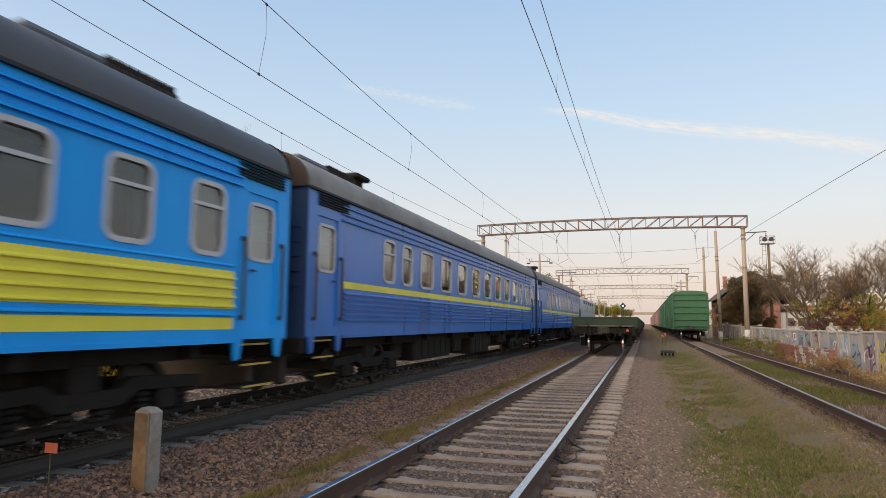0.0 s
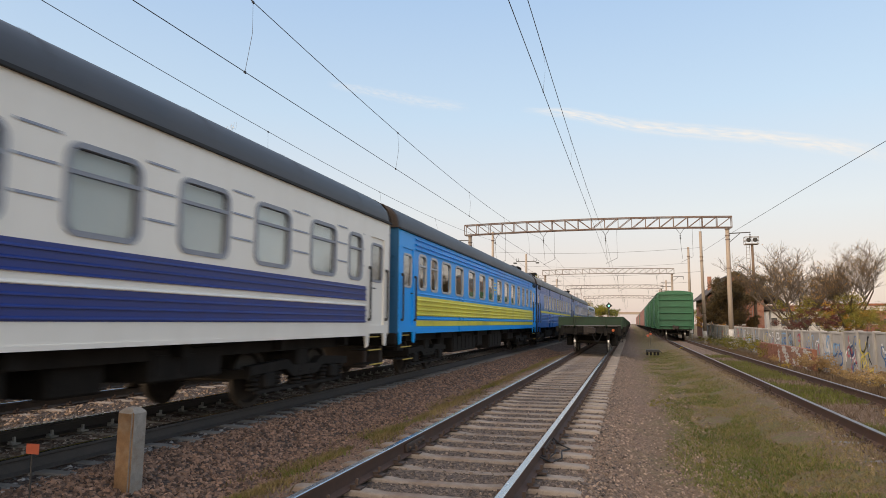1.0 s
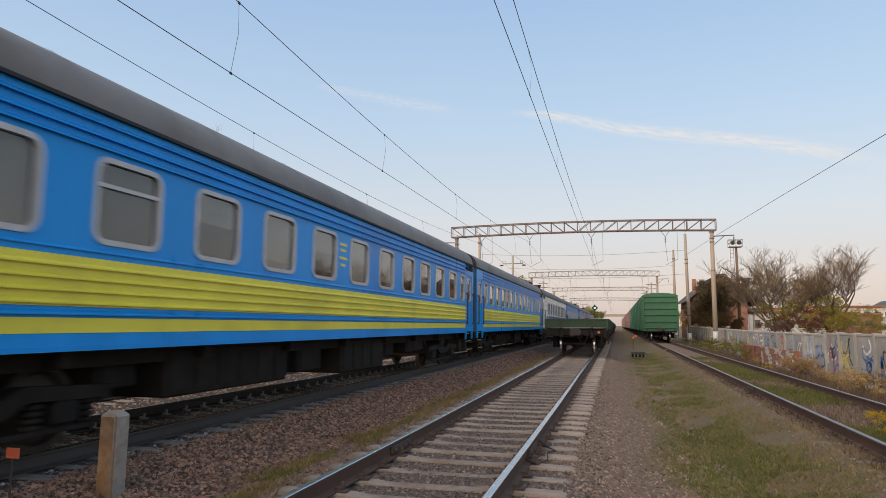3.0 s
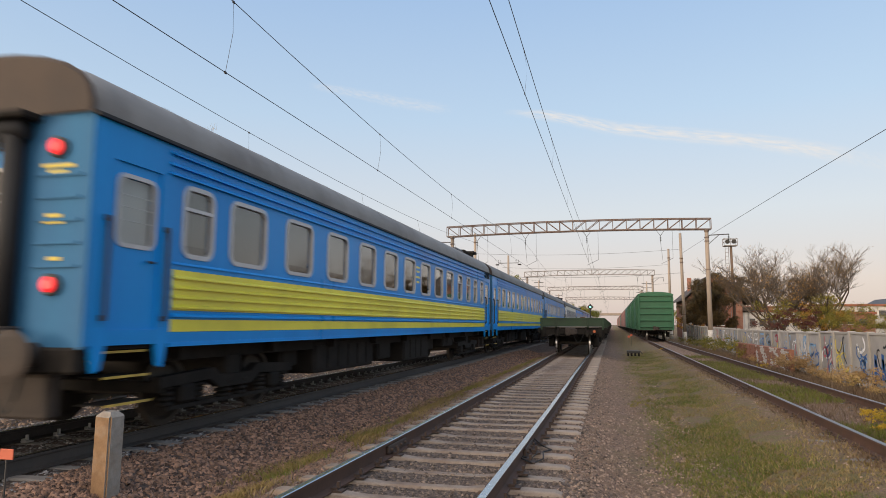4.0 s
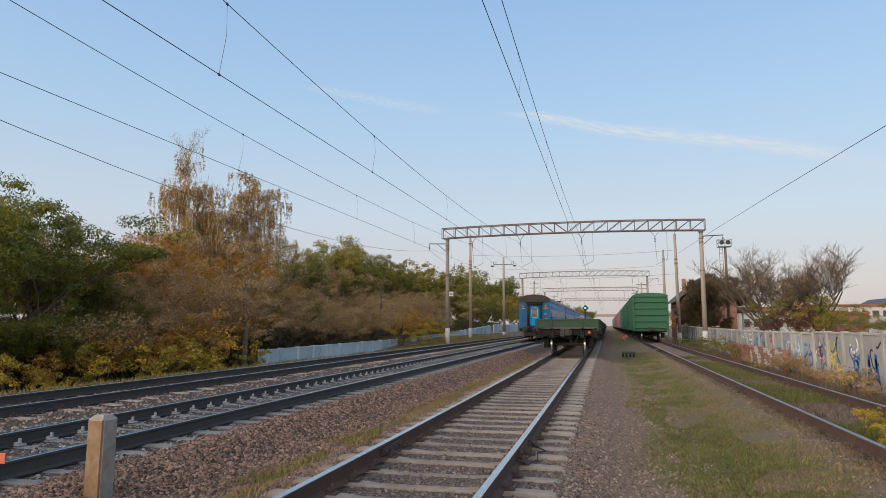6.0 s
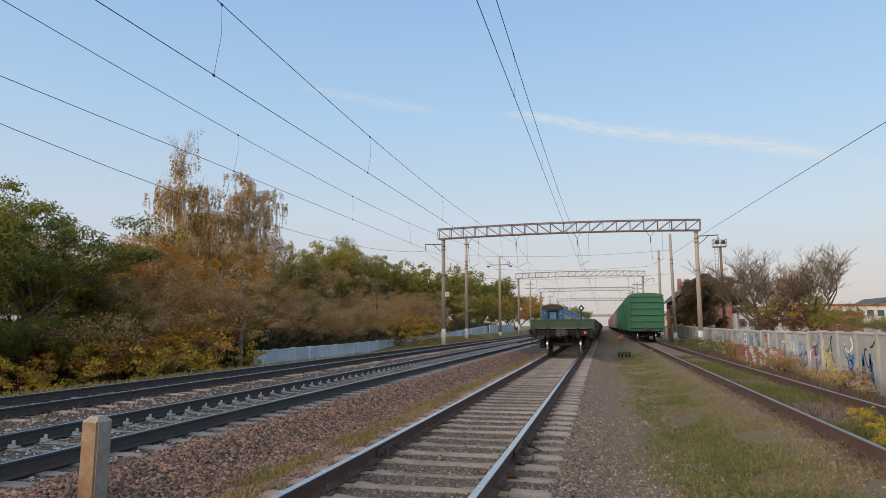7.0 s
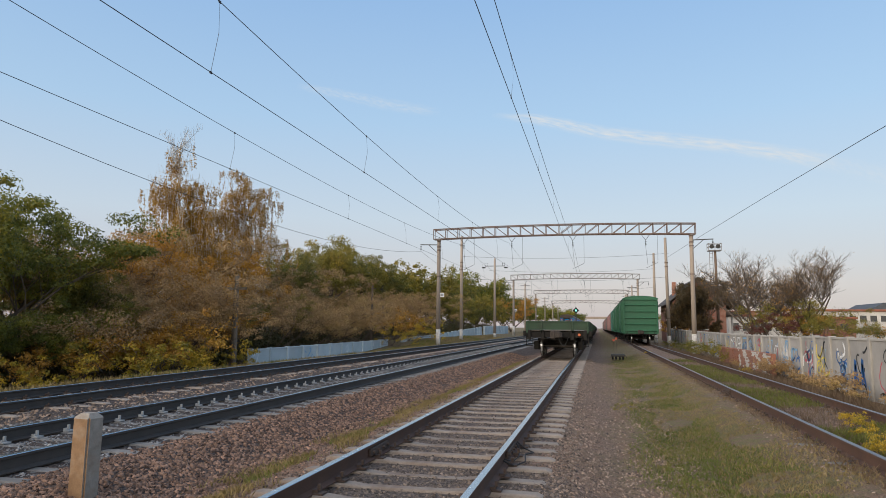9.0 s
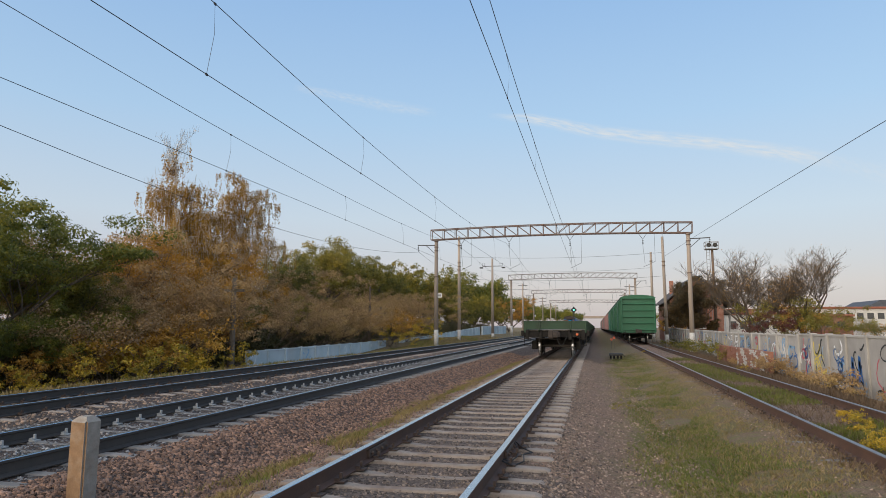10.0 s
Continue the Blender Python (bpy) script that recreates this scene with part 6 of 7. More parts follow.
# ---------------------------------------------------------------- small lineside things
q = bmesh.new()
w = 0.100
prism(q, [(-w, -0.7), (w, -0.7), (w, 1.0), (-w, 1.0)], -w, w)
bmesh.ops.bevel(q, geom=[e for e in q.edges if abs(e.verts[0].co.z - e.verts[1].co.z) < 0.01 and e.verts[0].co.z > 0.9], offset=0.05, segments=1, affect='EDGES')
bmesh.ops.bevel(q, geom=[e for e in q.edges if abs(e.verts[0].co.z - e.verts[1].co.z) > 0.5], offset=0.018, segments=2, affect='EDGES')
post = solid("marker_post", q, POSTC, "weathered square concrete marker post beside the track", "marker post", pose(-4.95, 5.73, -0.48, 0, 0.8, -3))
post.data.materials.append(surface("brown_face_concrete", (0.15, 0.085, 0.042), (0.26, 0.16, 0.085), 12.0, 0.9, bump=0.006, stain=(0.30, 0.26, 0.21), stain_amount=0.5))
for f_ in post.data.polygons:        # the face turned to -y takes the browner concrete
    if f_.normal.y < -0.8:
        f_.material_index = 1
mk = thing("track_marker", "small orange plate on a thin stake beside the rail", "marker", pose(-5.15, 4.77, 0))
q = bmesh.new(); tube(q, (0, 0, -0.5), (0, 0, 0.22), 0.008, n=6); part("stake", q, DARKMETAL, mk)
q = bmesh.new(); bevelbox(q, -0.07, 0.07, -0.006, 0.006, 0.22, 0.31, 0.003); part("plate", q, ORANGE, mk)
bx = thing("trackside_box", "low dark metal box on short legs in the grass", "box", pose(1.05, 38.4, -0.32))
q = bmesh.new(); bevelbox(q, -0.36, 0.36, -0.3, 0.3, 0.16, 0.30, 0.02); part("lid", q, DARKMETAL, bx)
for x in (-0.28, -0.1, 0.1, 0.28):
    q = bmesh.new(); box(q, x - 0.05, x + 0.05, -0.25, 0.25, 0.0, 0.18); part("leg", q, UNDER, bx)
q = bmesh.new(); bar(q, (0.36, 0, 0.25), (0.50, 0, 0.1), 0.03); part("lever", q, DARKMETAL, bx)
for x, y, z, s in ((1.2, 55, 0.35, 0.10), (1.45, 57, 0.45, 0.10)):
    d = thing("stop_marker", "small orange-red disc on a thin stake between tracks", "marker", pose(x, y, 0), group="stop markers")
    q = bmesh.new(); tube(q, (0, 0, -0.5), (0, 0, z), 0.012, n=6); part("stake", q, DARKMETAL, d)
    q = bmesh.new(); tube(q, (0, -0.01, z + s), (0, 0.01, z + s), s, n=14); part("disc", q, ORANGE, d)
sg = thing("railway_signal", "distant signal post with a green light", "signal", pose(-3.9, 125, 0))
q = bmesh.new(); tube(q, (0, 0, -0.4), (0, 0, 5.2), 0.09, n=8); part("post", q, DARKMETAL, sg)
q = bmesh.new(); prism(q, [(-0.6, 4.6), (0, 4.0), (0.6, 4.6), (0, 5.2)], -0.12, -0.06); part("head", q, BLACKP, sg)
q = bmesh.new(); tube(q, (0, -0.2, 4.6), (0, -0.12, 4.6), 0.16, n=12); part("lens", q, plain("green_signal_light", (0.2, 1.0, 0.75), 0.3, 0, 1.5), sg)


def wood_pole(x, y, h):
    t = thing("wooden_pole", "old grey wooden pole with crossarm among the shrubs", "pole", pose(x, y, 0), group="wooden poles")
    q = bmesh.new(); tube(q, (0, 0, -1.5), (0, 0, h), 0.13, 0.10, n=10); part("shaft", q, WOOD, t)
    q = bmesh.new(); bar(q, (-0.5, 0, h - 0.6), (0.5, 0, h - 0.6), 0.12); part("crossarm", q, WOOD, t)


wood_pole(-16.6, 28.2, 3.7)
wood_pole(-18.5, 56.0, 3.2)

# ---------------------------------------------------------------- trees and shrubs


def branches(rng, base, height, spread, n_main, rise, gnarl=0.25, levels=3, kids=4, trunk_r=0.16, fork=0.35):
    """Tapered limbs: returns segments (p0, p1, r0, r1) and the ends of the twigs."""
    segs, tips = [], []

    def grow(p, d, length, r, level):
        n = 3 if level < levels else 2
        for i in range(n):
            d = (d + Vector((rng.gauss(0, gnarl), rng.gauss(0, gnarl), rng.gauss(0, gnarl) + 0.05 * rise)) * 0.6).normalized()
            q = p + d * (length / n)
            r2 = r * (0.80 if level < levels else 0.6)
            segs.append((p, q, r, r2))
            if level < levels and (i > 0 or level > 0):
                for _ in range(kids if level else 2):
                    a = rng.uniform(0, 6.283)
                    side = Vector((math.cos(a), math.sin(a), rise * rng.uniform(0.2, 0.9))).normalized()
                    grow(q, (d * 0.7 + side * spread).normalized(), length * rng.uniform(0.42, 0.62), r2 * 0.55, level + 1)
            p, r = q, r2
        tips.append(p)

    top = Vector(base) + Vector((rng.gauss(0, 0.2), rng.gauss(0, 0.2), height * fork))
    segs.append((Vector(base), top, trunk_r, trunk_r * 0.8))
    for k in range(n_main):
        a = 2 * math.pi * (k + rng.random() * 0.6) / n_main
        d = Vector((math.cos(a) * spread, math.sin(a) * spread, rise)).normalized()
        grow(top - Vector((0, 0, rng.uniform(0, height * fork * 0.5))), d, height * rng.uniform(0.5, 0.72), trunk_r * 0.55, 0)
    return segs, tips


def limb_mesh(name, segs, material, n=5, thin=0.004):
    v, f = [], []
    for p, q, r0, r1 in segs:
        d = (q - p)
        if d.length < 1e-4:
            continue
        d.normalize()
        a = d.orthogonal().normalized()
        b = d.cross(a)
        k = len(v)
        m = n if r0 > 0.02 else 3
        for c, r in ((p, max(r0, thin)), (q, max(r1, thin * 0.75))):
            v += [tuple(c + r * (a * math.cos(6.2832 * i / m) + b * math.sin(6.2832 * i / m))) for i in range(m)]
        f += [(k + i, k + (i + 1) % m, k + m + (i + 1) % m, k + m + i) for i in range(m)]
    return raw(name, v, f, material)


def leaf_mesh(name, centres, per, size, scatter, material, seed, hang=0.0, clump=True):
    """Many small leaves: they sit on the outside of clumps round the given points, faces turned out and up."""
    g = np.random.default_rng(seed)
    k = len(centres)
    c = np.repeat(np.array([tuple(p) for p in centres], dtype=float), per, axis=0)
    n = len(c)
    out = g.normal(0, 1, (n, 3))
    out /= np.linalg.norm(out, axis=1)[:, None]
    if clump:
        out[:, 2] = np.where(out[:, 2] < -0.3, -out[:, 2], out[:, 2])          # undersides stay thin
        rad = np.repeat(g.uniform(0.65, 1.45, (k, 1)), per, axis=0) * (1.75 * g.random((n, 1)) ** 0.45)
        c += out * rad * np.array(scatter)
    else:
        c += g.normal(0, 1, (n, 3)) * np.array(scatter)
    if hang:
        c[:, 2] -= np.abs(g.normal(0, hang, n))
    nrm = out + np.array([0, 0, 0.20]) + g.normal(0, 0.55, (n, 3))
    nrm /= np.linalg.norm(nrm, axis=1)[:, None]
    u = np.cross(nrm, g.normal(0, 1, (n, 3))); u /= np.linalg.norm(u, axis=1)[:, None]
    w = np.cross(nrm, u)
    s = size * g.uniform(0.55, 1.25, n)[:, None]
    pts = np.stack([c - u * s * 0.5, c + w * s * 0.42 + u * s * 0.1, c + u * s * 0.6 - w * s * 0.15], axis=1).reshape(-1, 3)
    return leaf_faces(name, pts, n, material)


def leaf_faces(name, pts, n, material):
    me = bpy.data.meshes.new(name)
    me.vertices.add(3 * n); me.loops.add(3 * n); me.polygons.add(n)
    me.vertices.foreach_set("co", pts.astype(np.float32).ravel())
    me.loops.foreach_set("vertex_index", np.arange(3 * n, dtype=np.int32))
    me.polygons.foreach_set("loop_start", np.arange(0, 3 * n, 3, dtype=np.int32))
    me.update(calc_edges=True)
    me.materials.append(material)
    return me


def birch_tree(label, seed, height, width, bare, lean=0.0):
    """A birch: pale forked stem, rising limbs that arch over, long hanging strands of small leaves, a bare top."""
    rng = random.Random(seed)
    g = np.random.default_rng(seed)
    t = thing("birch_tree", label, "tree", group="birches on the bank")
    segs, strands = [], []

    def stem(p, d, length, r, steps):
        out = [p]
        for i in range(steps):
            d = (d + Vector((rng.gauss(0, 0.07), rng.gauss(0, 0.07), 0.03))).normalized()
            q = p + d * (length / steps)
            segs.append((p, q, r, r * 0.84))
            p, r = q, r * 0.84
            out.append(p)
        return out
    main = stem(Vector((0, 0, -0.4)), Vector((lean, 0, 1)).normalized(), height, 0.15, 10)
    fork = stem(main[3], Vector((0.24 if lean <= 0 else -0.2, 0.1, 1)).normalized(), height * 0.42, 0.08, 7)
    for path, low, limbs, cut in ((main, 0.28, 86, 1.0), (fork, 0.15, 34, 0.8)):
        for _ in range(limbs):
            f = low + (0.99 - low) * rng.random()
            k = min(len(path) - 2, int(f * (len(path) - 1)))
            p = path[k].lerp(path[k + 1], f * (len(path) - 1) - k)
            u = (p.z + 0.4) / height
            a = rng.uniform(0, 6.283)
            side = Vector((math.cos(a), math.sin(a), 0))
            reach = width * cut * (0.74 - 0.46 * u) * rng.uniform(0.45, 1.15)
            leafy_share = min(1.0, max(0.0, (bare - u) / 0.22))
            r, d = 0.030, (side + Vector((0, 0, 1.9))).normalized()
            for j in range(6):
                d = (d + side * 0.08 + Vector((rng.gauss(0, 0.09), rng.gauss(0, 0.09), -0.22 if leafy_share > 0.4 else 0.04))).normalized()
                q = p + d * reach / 4.0
                segs.append((p, q, r, r * 0.72))
                p, r = q, r * 0.72
                if j > 0:
                    for _ in range(4):
                        top = p + Vector((rng.gauss(0, 0.15), rng.gauss(0, 0.15), rng.gauss(0, 0.08)))
                        hangs = rng.random() < leafy_share
                        end = top + Vector((rng.gauss(0, 0.10), rng.gauss(0, 0.10), -rng.uniform(0.3, 1.5) if hangs else rng.uniform(0.15, 0.5)))
                        segs.append((p, top, r * 0.5, 0.006)), segs.append((top, end, 0.006, 0.004))
                        if hangs and rng.random() < 0.8:
                            strands.append((top, end))
    part("trunk", limb_mesh("trunk", segs, BIRCHBARK, 6, 0.007), BIRCHBARK, t)
    per = 30
    A = np.repeat(np.array([tuple(a) for a, b in strands]), per, axis=0)
    B = np.repeat(np.array([tuple(b) for a, b in strands]), per, axis=0)
    n = len(A)
    c = A + (B - A) * g.random((n, 1)) + g.normal(0, 0.045, (n, 3))
    u = g.normal(0, 1, (n, 3)) * 0.7 + np.array([0, 0, -1.0]); u /= np.linalg.norm(u, axis=1)[:, None]
    w = np.cross(u, g.normal(0, 1, (n, 3))); w /= np.linalg.norm(w, axis=1)[:, None]
    s = 0.105 * g.uniform(0.6, 1.3, n)[:, None]
    pts = np.stack([c - u * s * 0.5, c + w * s * 0.42 + u * s * 0.1, c + u * s * 0.6 - w * s * 0.15], axis=1).reshape(-1, 3)
    part("crown", leaf_faces("crown", pts, n, LEAF_BIRCH), LEAF_BIRCH, t)
    return t


def tree(kind, label, seed, height, spread, n_main, rise, bark, leaves, per, size, scatter, hang=0.0, levels=3, kids=3, trunk_r=0.16, fork=0.3, gnarl=0.25, name="tree", category="tree", thin=0.004):
    rng = random.Random(seed)
    segs, tips = branches(rng, (0, 0, -0.035 * height), height, spread, n_main, rise, gnarl, levels, kids, trunk_r, fork)
    hi = max(p.z for p in tips)
    k = height / hi
    segs = [(a * k, b * k, r0, r1) for a, b, r0, r1 in segs]
    tips = [p * k for p in tips]
    t = thing(name, label, category, group=kind)
    part("trunk", limb_mesh("trunk", segs, bark, 5, thin), bark, t)
    if per:
        # leaves cluster on the twigs; some twigs are already bare
        ends = [p for p in tips if rng.random() > 0.10]
        part("crown", leaf_mesh("crown", ends, per, size, scatter, leaves, seed, hang), leaves, t)
    return t


def plant(src, spots):
    """Moves the first to the first spot and copies it to the rest; a spot: x, y, z, turn, size."""
    for i, (x, y, z, turn, k) in enumerate(spots):
        m = pose(x, y, z, 0, 0, turn) @ Matrix.Diagonal((k, k, k, 1))
        if i == 0:
            src.matrix_basis = m
        else:
            c = copy_thing(src, pose(x, y, z, 0, 0, turn))
            c.matrix_basis = m


def bank(x, y):
    return ground_z(x, y) - 0.05


green = tree("trees on the bank", "dense dark green tree turning yellow at the tips", 11, 8.6, 0.75, 6, 0.75, BARK, LEAF_GREEN, 150, 0.135, (0.40, 0.38, 0.26), levels=2, kids=4, fork=0.18)
plant(green, [(-24.5, 17.0, -1.2, 300, 0.6), (-22.5, 14.0, -1.6, 210, 0.5), (-19.6, 16.6, -1.6, 40, 0.46), (-19.3, 19.6, -1.6, 130, 0.44), (-20.2, 22.4, -1.5, 260, 0.46), (-21.5, 18.2, -1.0, 0, 0.94), (-23.5, 21.5, -1.0, 80, 0.76), (-19.8, 14.2, -1.0, 200, 0.80), (-26, 26.5, -1, 140, 0.66), (-22.2, 38.5, -0.7, 200, 0.46), (-24.2, 50.5, -0.4, 30, 0.62), (-27, 88, 0, 100, 1.0)])
olive = tree("trees on the bank", "olive and yellow autumn tree with uneven crown", 23, 9.4, 0.6, 6, 0.95, BARK, LEAF_OLIVE, 90, 0.165, (0.33, 0.33, 0.30), levels=2, kids=4, fork=0.18)
plant(olive, [(-24.6, 61.5, -0.6, 15, 0.55), (-27.5, 68.0, -0.5, 165, 0.6), (-18.9, 21.4, -1.3, 90, 0.30), (-24.5, 54.5, -0.4, 0, 1.0), (-25.5, 60.0, -0.3, 60, 1.03), (-24.5, 66.5, 0, 130, 0.98), (-25.0, 73, 0, 210, 0.97), (-26, 41, -0.6, 45, 0.72), (-20.6, 24.0, -1.0, 250, 0.50), (-20.2, 41.5, -0.7, 120, 0.46), (-28.5, 70.5, -0.2, 70, 0.95), (-30.5, 77, 0, 190, 0.95), (-23.4, 48.0, -0.5, 77, 0.80), (-20.0, 33.5, -0.9, 20, 0.40)])
far_olive = tree("trees on the bank", "olive autumn tree further along the bank", 24, 9.4, 0.6, 6, 0.95, BARK, LEAF_OLIVE, 34, 0.33, (0.34, 0.34, 0.34), levels=2, kids=4, fork=0.12)
plant(far_olive, [(-25.0, 80.5, 0, 260, 1.0), (-25.0, 88.5, 0.1, 20, 1.02), (-25, 97, 0.1, 300, 0.95), (-24, 106, 0.1, 100, 0.9), (-23.5, 117, 0.1, 200, 0.8), (-22.0, 126, 0.1, 20, 0.75), (-20, 112, 0.1, 70, 0.5), (-21, 96, 0.1, 10, 0.55), (-20.5, 136, 0.1, 10, 0.6)])
orange = tree("trees on the bank", "orange-brown autumn tree with thin crown", 31, 6.9, 0.8, 6, 0.7, BARK, LEAF_ORANGE, 105, 0.13, (0.33, 0.33, 0.25), levels=2, kids=4, fork=0.15)
plant(orange, [(-19.4, 23.8, -1.2, 60, 0.46), (-24.0, 29.5, -0.9, 0, 0.98), (-23.5, 33.0, -0.9, 90, 1.0), (-25.5, 37.5, -0.8, 150, 1.05), (-20.4, 30.8, -0.9, 20, 0.62), (-19.0, 147, 0, 30, 1.15)])
brown = tree("trees on the bank", "thinning reddish brown shrub tree", 41, 5.2, 0.85, 7, 0.7, BARK, LEAF_BROWN, 75, 0.105, (0.26, 0.26, 0.22), levels=2, kids=4, fork=0.10, trunk_r=0.10)
plant(brown, [(-18.9, 25.8, -0.95, 40, 0.74), (-23.6, 58.5, -0.2, 160, 0.9), (-26.0, 66.0, 0, 300, 0.9), (-19.0, 42.0, -0.6, 75, 0.62), (-18.6, 49.5, -0.4, 200, 0.6), (-18.3, 64.0, 0, 15, 0.9), (-19.6, 28.0, -0.9, 70, 0.9), (-20.0, 37, -0.8, 210, 0.85), (-19.8, 46, -0.5, 20, 0.75), (-19.4, 53.5, -0.3, 110, 0.72), (-18.8, 60, -0.1, 170, 0.85), (-22.0, 20.5, -1.0, 300, 1.1), (-24.5, 29.5, -0.9, 10, 1.3), (-23.6, 45.5, -0.5, 33, 1.15), (-21, 72, 0, 240, 0.8)])
plant(birch_tree("tall golden birch with hanging twigs and bare top", 53, 13.2, 3.6, 0.93), [(-22.9, 34.6, -0.8, 0, 1.0)])
plant(birch_tree("golden birch with long drooping strands of leaves", 57, 12.2, 5.6, 1.12, 0.02), [(-25.2, 39.2, -0.7, 10, 1.0)])
dark = tree("far trees", "broad dark tree far along the line", 61, 12.0, 0.8, 6, 0.8, BARK, LEAF_GREEN, 30, 0.46, (0.7, 0.7, 0.6), levels=2, kids=4, fork=0.25)
plant(dark, [(-28.5, 158, 0, 0, 1.22), (-33, 150, 0, 120, 1.1), (-24.0, 172, 0, 60, 0.95), (-20, 235, 0, 20, 0.8), (-22, 300, 0, 60, 0.9), (-17, 330, 0, 10, 0.95), (-14, 400, 0, 50, 1.0), (-28, 270, 0, 33, 1.0), (-20, 200, 0, 90, 0.6), (14, 330, 0, 0, 0.8), (22, 300, 0, 66, 0.8)])
yellow = tree("yellow shrubs", "low yellow-leaved shrub at the foot of the bank", 71, 2.3, 0.95, 7, 0.6, BARK, LEAF_YELLOW, 46, 0.14, (0.18, 0.18, 0.16), levels=1, kids=5, fork=0.08, trunk_r=0.04, name="shrub", category="shrub")
rng = random.Random(5)
plant(yellow, [(-16.2 + rng.uniform(-0.9, 0.7), y, bank(-16.2, y), rng.uniform(0, 360), rng.uniform(0.65, 1.1) * (0.62 if y < 19 else 1.0)) for y in (10.5, 12.5, 14.2, 16.0, 17.8, 19.6, 21.2, 23.0, 25.2, 26.4, 50, 56, 60.5)])
rust = tree("brown shrubs", "low orange-brown shrub at the foot of the bank", 77, 2.6, 0.9, 7, 0.7, BARK, LEAF_ORANGE, 60, 0.12, (0.24, 0.24, 0.22), levels=1, kids=5, fork=0.08, trunk_r=0.04, name="shrub", category="shrub")
plant(rust, [(-17.4 + rng.uniform(-0.9, 0.9), y, bank(-17.4, y), rng.uniform(0, 360), rng.uniform(0.8, 1.25) * (0.55 if y < 19 else 1.0)) for y in (9, 11.5, 13.4, 15.2, 17.0, 18.8, 20.6, 22.2, 24.0, 25.8, 52, 58)])
# tangled undergrowth below the trees, leaf colour darkened to paint shaded gaps between crowns
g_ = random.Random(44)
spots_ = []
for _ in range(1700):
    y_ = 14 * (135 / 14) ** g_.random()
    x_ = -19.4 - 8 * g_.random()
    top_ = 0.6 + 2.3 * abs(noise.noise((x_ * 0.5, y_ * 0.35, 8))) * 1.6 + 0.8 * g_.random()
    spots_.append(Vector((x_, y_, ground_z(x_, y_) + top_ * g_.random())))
tagged(new("undergrowth", leaf_mesh("undergrowth", spots_, 110, 0.16, (0.40, 0.40, 0.32), LEAF_UNDER, 44)), "tangled undergrowth beneath the trees, its green darkened for shade", "undergrowth", kind="stuff")
# right side
bare = tree("bare trees", "bare autumn tree with fine twigs and few leaves", 83, 8.4, 0.80, 6, 0.80, BARK, LEAF_ORANGE, 1, 0.09, (0.2, 0.2, 0.15), levels=3, kids=4, fork=0.24, trunk_r=0.19, gnarl=0.20, thin=0.010)
plant(bare, [(12.9, 60, 0.0, 0, 0.98), (16.6, 61, 0.0, 130, 1.0), (14.8, 66, 0, 250, 0.9)])
lush = tree("yard trees", "bushy brown-green tree beside the brick building", 91, 6.6, 0.55, 6, 0.9, BARK, LEAF_DULL, 120, 0.17, (0.32, 0.32, 0.32), levels=2, kids=4, fork=0.2)
plant(lush, [(9.9, 76, 0.1, 0, 0.98), (9.2, 75.2, 0.0, 140, 0.55), (11.0, 74.8, 0.0, 260, 0.42)])
redb = tree("red bushes", "dark red autumn bush behind the fence", 95, 3.2, 0.8, 7, 0.7, BARK, LEAF_RED, 110, 0.13, (0.26, 0.26, 0.24), levels=1, kids=5, fork=0.08, trunk_r=0.05, name="shrub", category="shrub")
plant(redb, [(12.6, 54, 0.0, 0, 0.80), (24.5, 52, 0, 40, 0.8), (26.2, 53, 0, 140, 0.85)])
ob_ = tree("autumn bushes", "orange and olive bush behind the fence", 97, 3.4, 0.8, 7, 0.7, BARK, LEAF_OLIVE, 90, 0.14, (0.28, 0.28, 0.26), levels=1, kids=5, fork=0.08, trunk_r=0.05, name="shrub", category="shrub")
plant(ob_, [(15.5, 56, 0, 0, 0.72), (17.2, 56, 0, 60, 0.70), (19.2, 57, 0, 120, 0.60), (20.9, 55.5, 0, 180, 0.58), (22.6, 55, 0, 240, 0.58), (14.0, 59.5, 0, 300, 1.0), (15.6, 60.5, 0, 20, 1.05), (18.2, 61.0, 0, 200, 1.0)])
ob2 = tree("autumn bushes", "rusty orange bush behind the fence", 98, 3.0, 0.8, 7, 0.7, BARK, LEAF_ORANGE, 80, 0.14, (0.28, 0.28, 0.26), levels=1, kids=5, fork=0.08, trunk_r=0.05, name="shrub", category="shrub")
plant(ob2, [(16.4, 58.5, 0, 0, 0.95), (21.5, 58, 0, 80, 0.62), (25, 57, 0, 160, 0.68), (28, 58, 0, 10, 0.72), (8.6, 84, 0, 222, 0.9)])

# old wooden poles in front of the trees
for px, py, top in ((-18.6, 31.4, 2.35), (-18.4, 52.6, 3.4)):
    pl = thing("wooden_pole", "weathered dark wooden pole at the foot of the bank", "pole", pose(px, py, 0), group="old wooden poles")
    q = bmesh.new()
    tube(q, (0, 0, ground_z(px, py) - 0.3), (0.04, 0, top + 1.4), 0.115, 0.085, 12)
    part("shaft", q, BARK, pl)
    q = bmesh.new()
    bevelbox(q, -0.10, 0.30, -0.05, 0.05, top + 1.05, top + 1.15, 0.01)
    part("crossarm", q, BARK, pl)

# ---------------------------------------------------------------- loose stone, grass and weeds


